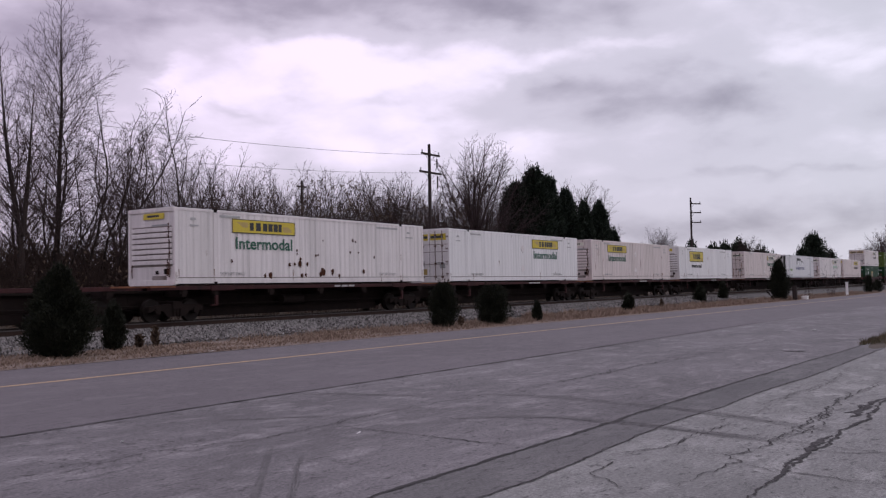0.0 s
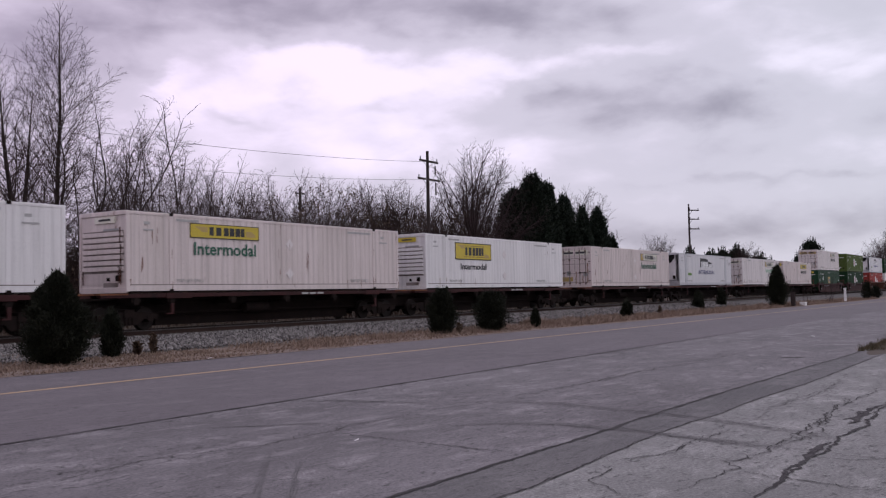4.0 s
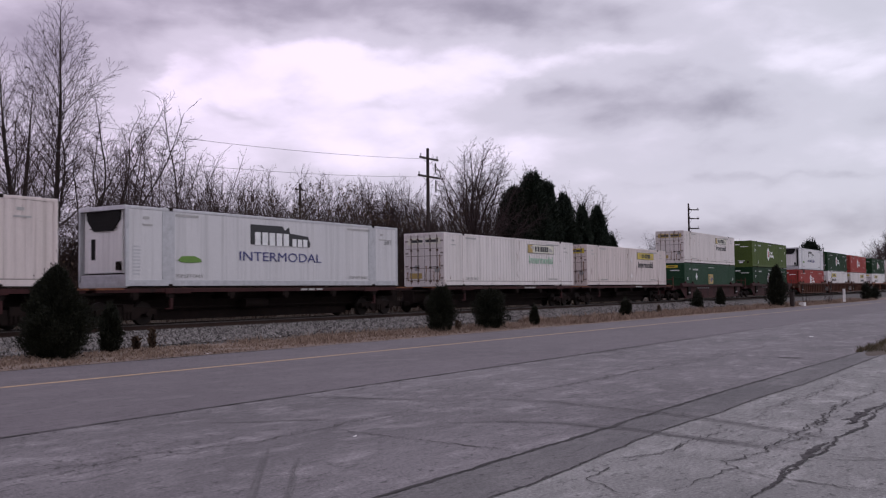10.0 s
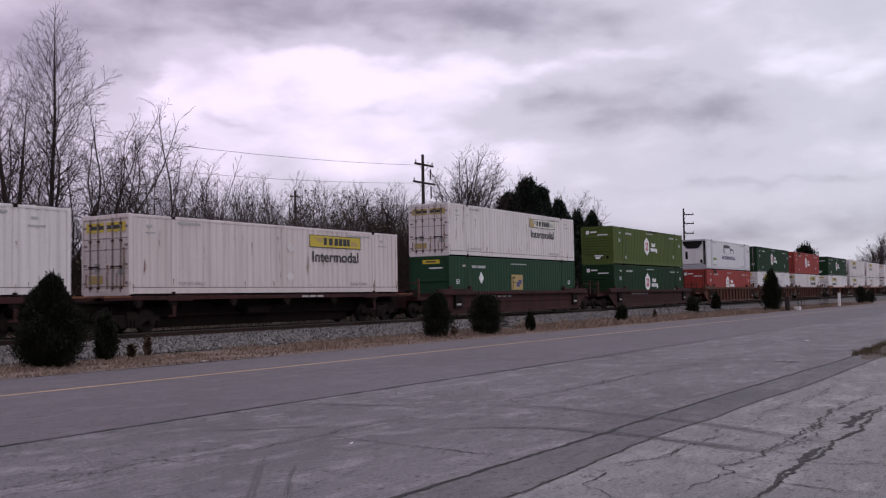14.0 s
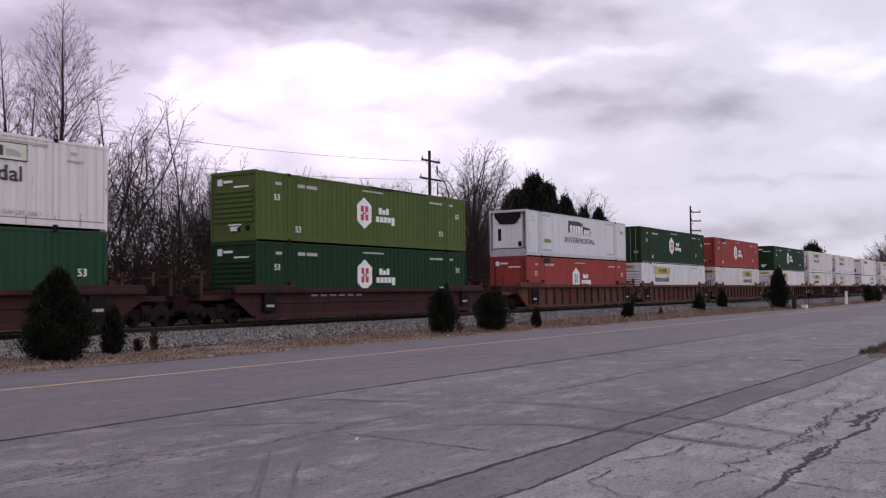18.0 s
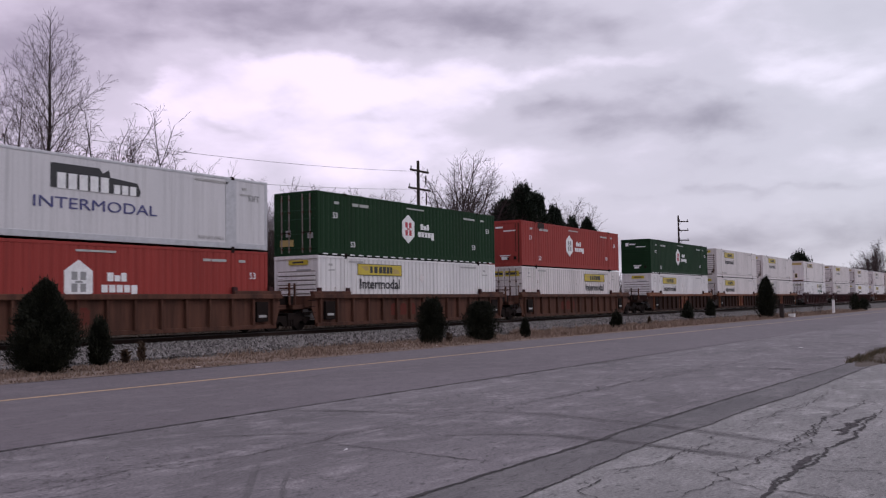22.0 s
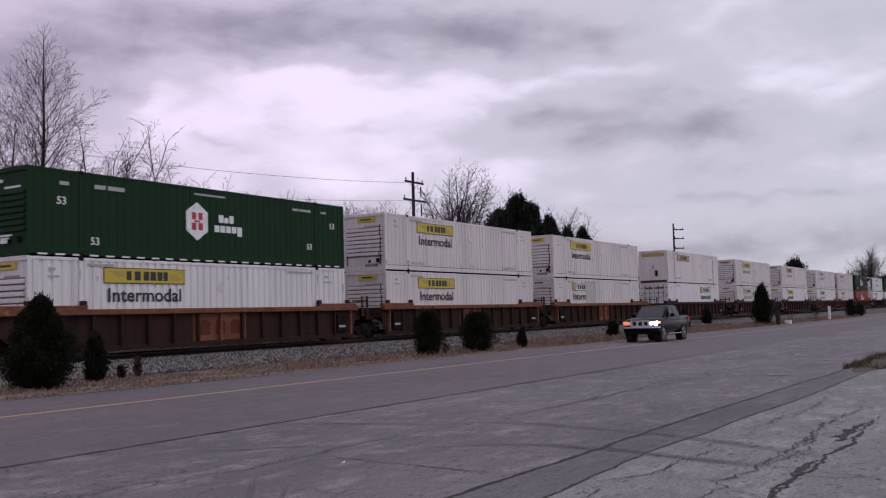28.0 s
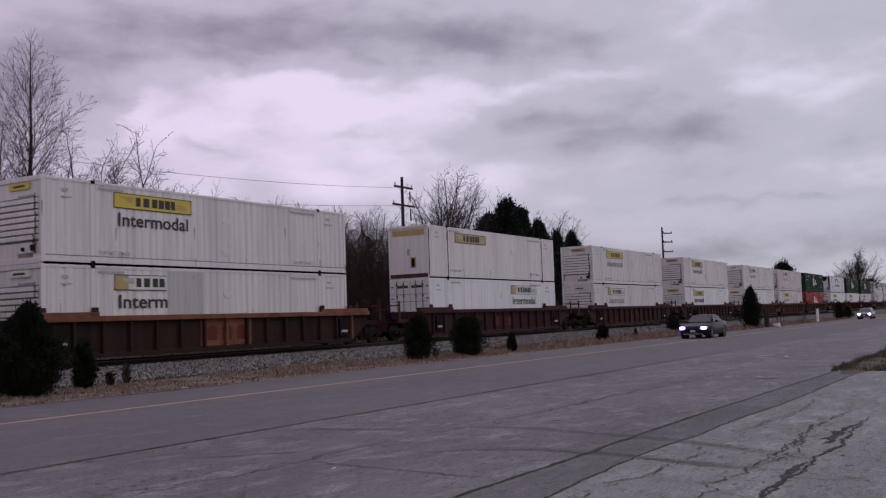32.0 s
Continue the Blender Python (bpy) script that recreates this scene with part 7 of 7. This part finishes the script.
def tyre_bm(r, w):
    bm = bmesh.new()
    prof = [(r * 0.6, -w / 2 + 0.01), (r * 0.9, -w / 2), (r * 0.985, -w / 2 + 0.03), (r, 0), (r * 0.985, w / 2 - 0.03), (r * 0.9, w / 2), (r * 0.6, w / 2 - 0.01)]
    n = 28
    R = [[bm.verts.new((q * math.cos(2 * math.pi * i / n), y, q * math.sin(2 * math.pi * i / n))) for q, y in prof] for i in range(n)]
    for i in range(n):
        a, b = R[i], R[(i + 1) % n]
        for k in range(len(prof) - 1):
            bm.faces.new((a[k], b[k], b[k + 1], a[k + 1]))
    tube(bm, (0, -w / 2 + 0.05, 0), (0, w / 2 - 0.05, 0), r * 0.6, sides=20)
    bmesh.ops.recalc_face_normals(bm, faces=bm.faces[:])
    return bm


def arch(parent, x, y, r, material):
    bm = bmesh.new()
    n = 14
    for i in range(n):
        a, b = math.pi * i / n, math.pi * (i + 1) / n
        tube(bm, (r * math.cos(a), 0, r * math.sin(a)), (r * math.cos(b), 0, r * math.sin(b)), 0.045, sides=6)
    part("wheel_arch", bm, M[material], parent, at=(x, y, 0.36))
    well = tube(bmesh.new(), (0, -0.02, 0), (0, 0.3, 0), r * 0.97, sides=20)
    part("wheel_well", well, M["gasket"], parent, at=(x, y + (0.0 if y < 0 else -0.28), 0.36))


def pane(parent, name, pts, material="glass"):
    bm = bmesh.new()
    f = bm.faces.new([bm.verts.new(p) for p in pts])
    c = f.normal_update()
    r = bmesh.ops.extrude_face_region(bm, geom=[f])
    bmesh.ops.translate(bm, verts=[v for v in r["geom"] if isinstance(v, bmesh.types.BMVert)], vec=f.normal * 0.012)
    bmesh.ops.recalc_face_normals(bm, faces=bm.faces[:])
    part(name, bm, M[material], parent)


def pickup():
    v = thing("pickup_truck", "black crew-cab pickup truck with lit headlights on the road", "pickup truck")
    paint = "carblack"
    body = part("body", loft(bmesh.new(), [ring(0.02, 0.74, 0.60, 1.06), ring(0.14, 0.88, 0.50, 1.12), ring(0.5, 0.92, 0.46, 1.17), ring(1.45, 0.93, 0.46, 1.25, 0.05), ring(2.2, 0.93, 0.46, 1.27, 0.0), ring(3.55, 0.93, 0.46, 1.27, 0.0), ring(3.62, 0.92, 0.48, 1.27, 0.0), ring(5.0, 0.92, 0.54, 1.28, 0.0), ring(5.1, 0.88, 0.6, 1.25, 0.0)]), M[paint], v, smooth=True)

    def cab(x, hw, z):
        return [(x, -hw, z), (x, -hw * 0.5, z + 0.02), (x, hw * 0.5, z + 0.02), (x, hw, z)]
    bm = bmesh.new()
    low = [(1.32, -0.86, 1.20), (3.66, -0.88, 1.20), (3.66, 0.88, 1.20), (1.32, 0.86, 1.20)]
    top = [(2.12, -0.66, 1.81), (3.44, -0.70, 1.83), (3.44, 0.70, 1.83), (2.12, 0.66, 1.81)]
    loft(bm, [low, top])
    bmesh.ops.bevel(bm, geom=bm.edges[:], offset=0.05, segments=3, affect="EDGES")
    cabin = part("cab", bm, M[paint], v, smooth=True)

    def on_side(a, s):
        """A point of the cab's side, a = (x, height share)."""
        x, k = a
        return (x, s * ((0.875 + (0.70 - 0.875) * k) + 0.006), 1.20 + 0.62 * k)
    for s in (-1, 1):
        for name, pts in (("front_window", [(1.92, 0.12), (2.62, 0.12), (2.62, 0.84), (2.22, 0.84)]), ("rear_window", [(2.72, 0.12), (3.42, 0.12), (3.32, 0.84), (2.72, 0.84)])):
            pane(cabin, name, [on_side(p, s) for p in (pts if s < 0 else pts[::-1])], "tint")
    pane(cabin, "windscreen", [(1.385, -0.72, 1.26), (2.03, -0.58, 1.765), (2.03, 0.58, 1.765), (1.385, 0.72, 1.26)])
    pane(cabin, "back_window", [(3.66, 0.66, 1.32), (3.49, 0.58, 1.74), (3.49, -0.58, 1.74), (3.66, -0.66, 1.32)])
    part("bed", boxes((3.72, 5.0, -0.8, 0.8, 1.26, 1.285)), M["gasket"], body, "dark open bed")
    part("tailgate", boxes((5.04, 5.11, -0.82, 0.82, 0.66, 1.30), bevel=0.02), M[paint], body)
    part("front_bumper", loft(bmesh.new(), [[(x, y, z) for y, z in ((-h, 0.50), (-h - 0.03, 0.62), (-h, 0.75), (h, 0.75), (h + 0.03, 0.62), (h, 0.50))] for x, h in ((-0.08, 0.62), (-0.03, 0.80), (0.10, 0.90), (0.30, 0.91))]), M[paint], body)
    part("bumper_trim", loft(bmesh.new(), [[(x, y, z) for y, z in ((-h, 0.71), (-h, 0.79), (h, 0.79), (h, 0.71))] for x, h in ((-0.09, 0.60), (-0.035, 0.80), (0.09, 0.915), (0.34, 0.925))]), M["brightwork"], body, "bright chrome bumper strip")
    part("rear_bumper", boxes((5.06, 5.22, -0.84, 0.84, 0.56, 0.74), bevel=0.04), M["chrome"], body, "chrome rear bumper")
    g = part("grille", boxes((-0.005, 0.06, -0.46, 0.46, 0.82, 1.07), bevel=0.015), M["gasket"], body, "black grille with chrome bars")
    for y in (-0.44, -0.15, 0.15, 0.44):
        part("grille_bar", boxes((-0.035, 0.02, y - 0.055, y + 0.055, 0.81, 1.08), bevel=0.01), M["brightwork"], g)
    part("grille_bar", boxes((-0.037, 0.02, -0.50, 0.50, 1.03, 1.09), bevel=0.01), M["brightwork"], g)
    part("grille_bar", boxes((-0.037, 0.02, -0.48, 0.48, 0.79, 0.84), bevel=0.01), M["brightwork"], g)
    for s in (-1, 1):
        part("fog_lamp", tube(bmesh.new(), (-0.05, s * 0.62, 0.62), (0.05, s * 0.62, 0.62), 0.06, sides=12), M["chrome"], body)
    part("skid_plate", boxes((0.05, 0.5, -0.6, 0.6, 0.40, 0.52), bevel=0.04), M["gasket"], body)
    part("badge", tube(bmesh.new(), (-0.03, 0, 0.95), (0.0, 0, 0.95), 0.07, sides=12), M["chrome"], g)
    for s in (-1, 1):
        part("headlight", prism(bmesh.new(), [(p * -s, q) for p, q in ((-0.19, -0.07), (-0.20, 0.05), (-0.10, 0.09), (0.15, 0.105), (0.20, 0.05), (0.13, -0.09))], -0.10, 0.10), M["headlight" if s < 0 else "dimlamp"], body, "lit white headlight" if s < 0 else "dull amber headlight", at=pose(0.09, s * 0.70, 0.945, 0, 0, -90 - s * 20))
        part("turn_lamp", boxes((0.26, 0.38, s * 0.885 - 0.03, s * 0.885 + 0.03, 0.93, 1.04), bevel=0.02), M["amber"], body, "glowing amber lamp")
        part("tail_lamp", boxes((4.94, 5.08, s * 0.9 - 0.03, s * 0.9 + 0.03, 0.95, 1.2), bevel=0.02), M["tail"], body, "red tail lamp")
        part("mirror", boxes((1.9, 2.05, s * 1.02 - 0.11, s * 1.02 + 0.11, 1.24, 1.43), bevel=0.04), M[paint], cabin)
        part("running_board", boxes((1.45, 3.6, s * 0.92 - 0.06, s * 0.92 + 0.06, 0.36, 0.41), bevel=0.02), M["chrome"], body, "chrome running board")
        for x in (2.55, 3.28):
            part("door_handle", boxes((x - 0.1, x + 0.1, s * 0.945 - 0.015, s * 0.945 + 0.015, 1.08, 1.12), bevel=0.008), M["gasket"], body)
        for x in (0.80, 4.02):
            arch(body, x, s * 0.9, 0.47, "carblack")
    for x in (0.80, 4.02):
        for y in (-0.80, 0.80):
            ROLL.append((wheel(v, x, y, 0.40, 0.27, 6), 62.0))
    drive(v, lambda t: 26.12 - 0.92 - 24.3 * (t - 28.8), 16.3)


def sedan(name, label, lamp, paint, place, y, turn):
    v = thing(name, label, "car")
    body = part("body", loft(bmesh.new(), [ring(0.02, 0.62, 0.36, 0.66), ring(0.16, 0.80, 0.24, 0.72), ring(0.6, 0.90, 0.20, 0.80), ring(1.35, 0.915, 0.20, 0.93, 0.05), ring(2.4, 0.92, 0.20, 0.95), ring(3.6, 0.92, 0.20, 0.97), ring(4.55, 0.88, 0.24, 0.99, 0.04), ring(4.78, 0.78, 0.34, 0.94, 0.02)]), M[paint], v, smooth=True)
    bm = bmesh.new()
    loft(bm, [[(1.20, -0.80, 0.90), (4.15, -0.80, 0.93), (4.15, 0.80, 0.93), (1.20, 0.80, 0.90)], [(2.05, -0.60, 1.40), (3.25, -0.60, 1.42), (3.25, 0.60, 1.42), (2.05, 0.60, 1.40)]])
    bmesh.ops.bevel(bm, geom=bm.edges[:], offset=0.07, segments=3, affect="EDGES")
    cabin = part("cabin", bm, M[paint], v, smooth=True)
    pane(cabin, "windscreen", [(1.33, -0.68, 0.985), (1.98, -0.53, 1.36), (1.98, 0.53, 1.36), (1.33, 0.68, 0.985)])
    pane(cabin, "back_window", [(4.0, 0.64, 1.0), (3.34, 0.52, 1.37), (3.34, -0.52, 1.37), (4.0, -0.64, 1.0)])
    for s in (-1, 1):
        side = lambda x, k: (x, s * (0.80 - 0.2 * k + 0.008), 0.92 + 0.49 * k)
        for nm, pts in (("front_window", [(1.72, 0.12), (2.6, 0.12), (2.6, 0.86), (2.15, 0.86)]), ("rear_window", [(2.68, 0.12), (3.72, 0.12), (3.2, 0.86), (2.68, 0.86)])):
            pane(cabin, nm, [side(*p) for p in (pts if s < 0 else pts[::-1])], "tint")
        # the sedan's lens is oversized and glows violet to imitate the lamps' halo
        h = part("headlight", boxes((-0.03, 0.3, s * 0.63 - 0.18, s * 0.63 + 0.18, 0.535, 0.725), bevel=0.085), M[lamp], body, "lit headlight")
        part("bulb", tube(bmesh.new(), (-0.05, s * 0.64, 0.63), (0.0, s * 0.64, 0.63), 0.085, sides=14), M["core"], h)
        part("tail_lamp", boxes((4.66, 4.78, s * 0.66 - 0.14, s * 0.66 + 0.14, 0.74, 0.88), bevel=0.03), M["tail"], body)
        part("mirror", boxes((1.72, 1.86, s * 0.98 - 0.09, s * 0.98 + 0.09, 0.96, 1.09), bevel=0.035), M[paint], cabin)
        part("door_handle", boxes((2.5, 2.68, s * 0.93 - 0.012, s * 0.93 + 0.012, 0.78, 0.81)), M["chrome"], body)
        for x in (0.92, 3.75):
            arch(body, x, s * 0.88, 0.40, paint)
    part("grille", boxes((-0.005, 0.1, -0.42, 0.42, 0.36, 0.60), bevel=0.02), M["gasket"], body, "dark grille")
    part("lower_trim", boxes((-0.01, 0.2, -0.6, 0.6, 0.26, 0.30), bevel=0.01), M["chrome"], body, "thin bright trim")
    part("number_plate", boxes((-0.02, 0.0, -0.15, 0.15, 0.40, 0.52)), M["plate"], body)
    for x in (0.92, 3.75):
        for yy in (-0.79, 0.79):
            ROLL.append((wheel(v, x, yy, 0.33, 0.22, 5), turn))
    drive(v, place, y)


M["tail"] = glow("red_tail_lamp", (0.5, 0.02, 0.02), 0.35)
M["silvercar"] = mat("grey_car_paint", (0.20, 0.20, 0.22), 0.25, 0.4, amount=0.2, bump=0.0)
ROLL = []       # road wheels: (wheel, degrees from picture to picture, less whole spoke steps)


def drive(v, place, y):
    def at(t):
        x = place(t)
        return pose(x, y, gz(x) + 0.004)
    v.matrix_basis = at(0)
    MOVES.append((v, [(t, at(t)) for t in range(0, 33, 2)]))


pickup()
sedan("sedan", "black sedan with violet-white headlights on the road", "xenon", "cargrey", lambda t: 55.4 + 23.9 * (32 - t), 16.3, 66.0)
sedan("hatchback_car", "grey car with bright headlights far down the road", "headlight", "silvercar", lambda t: 132.0 + 19.7 * (32 - t), 16.3, 42.0)



# ---- what moves ----
def motions():
    for ob, rows in MOVES:
        walk(ob, rows)
    # the wheels roll without slipping, under a quarter turn from row to row
    for w, k in SPUN:
        walk(w, [(i / 15, pose(k, 0, 0, 0, math.degrees(-travelled(i / 15) / WHEEL_R), 0)) for i in range(0, 481)])
    # the road wheels turn while their cars pass; whole steps from spoke to spoke are left out
    for w, turn in ROLL:
        p = w.matrix_basis.translation
        walk(w, [(0.0, pose(*p))] + [(24 + i / 30, pose(*p, 0, -turn * i, 0)) for i in range(0, 241)])


motions()
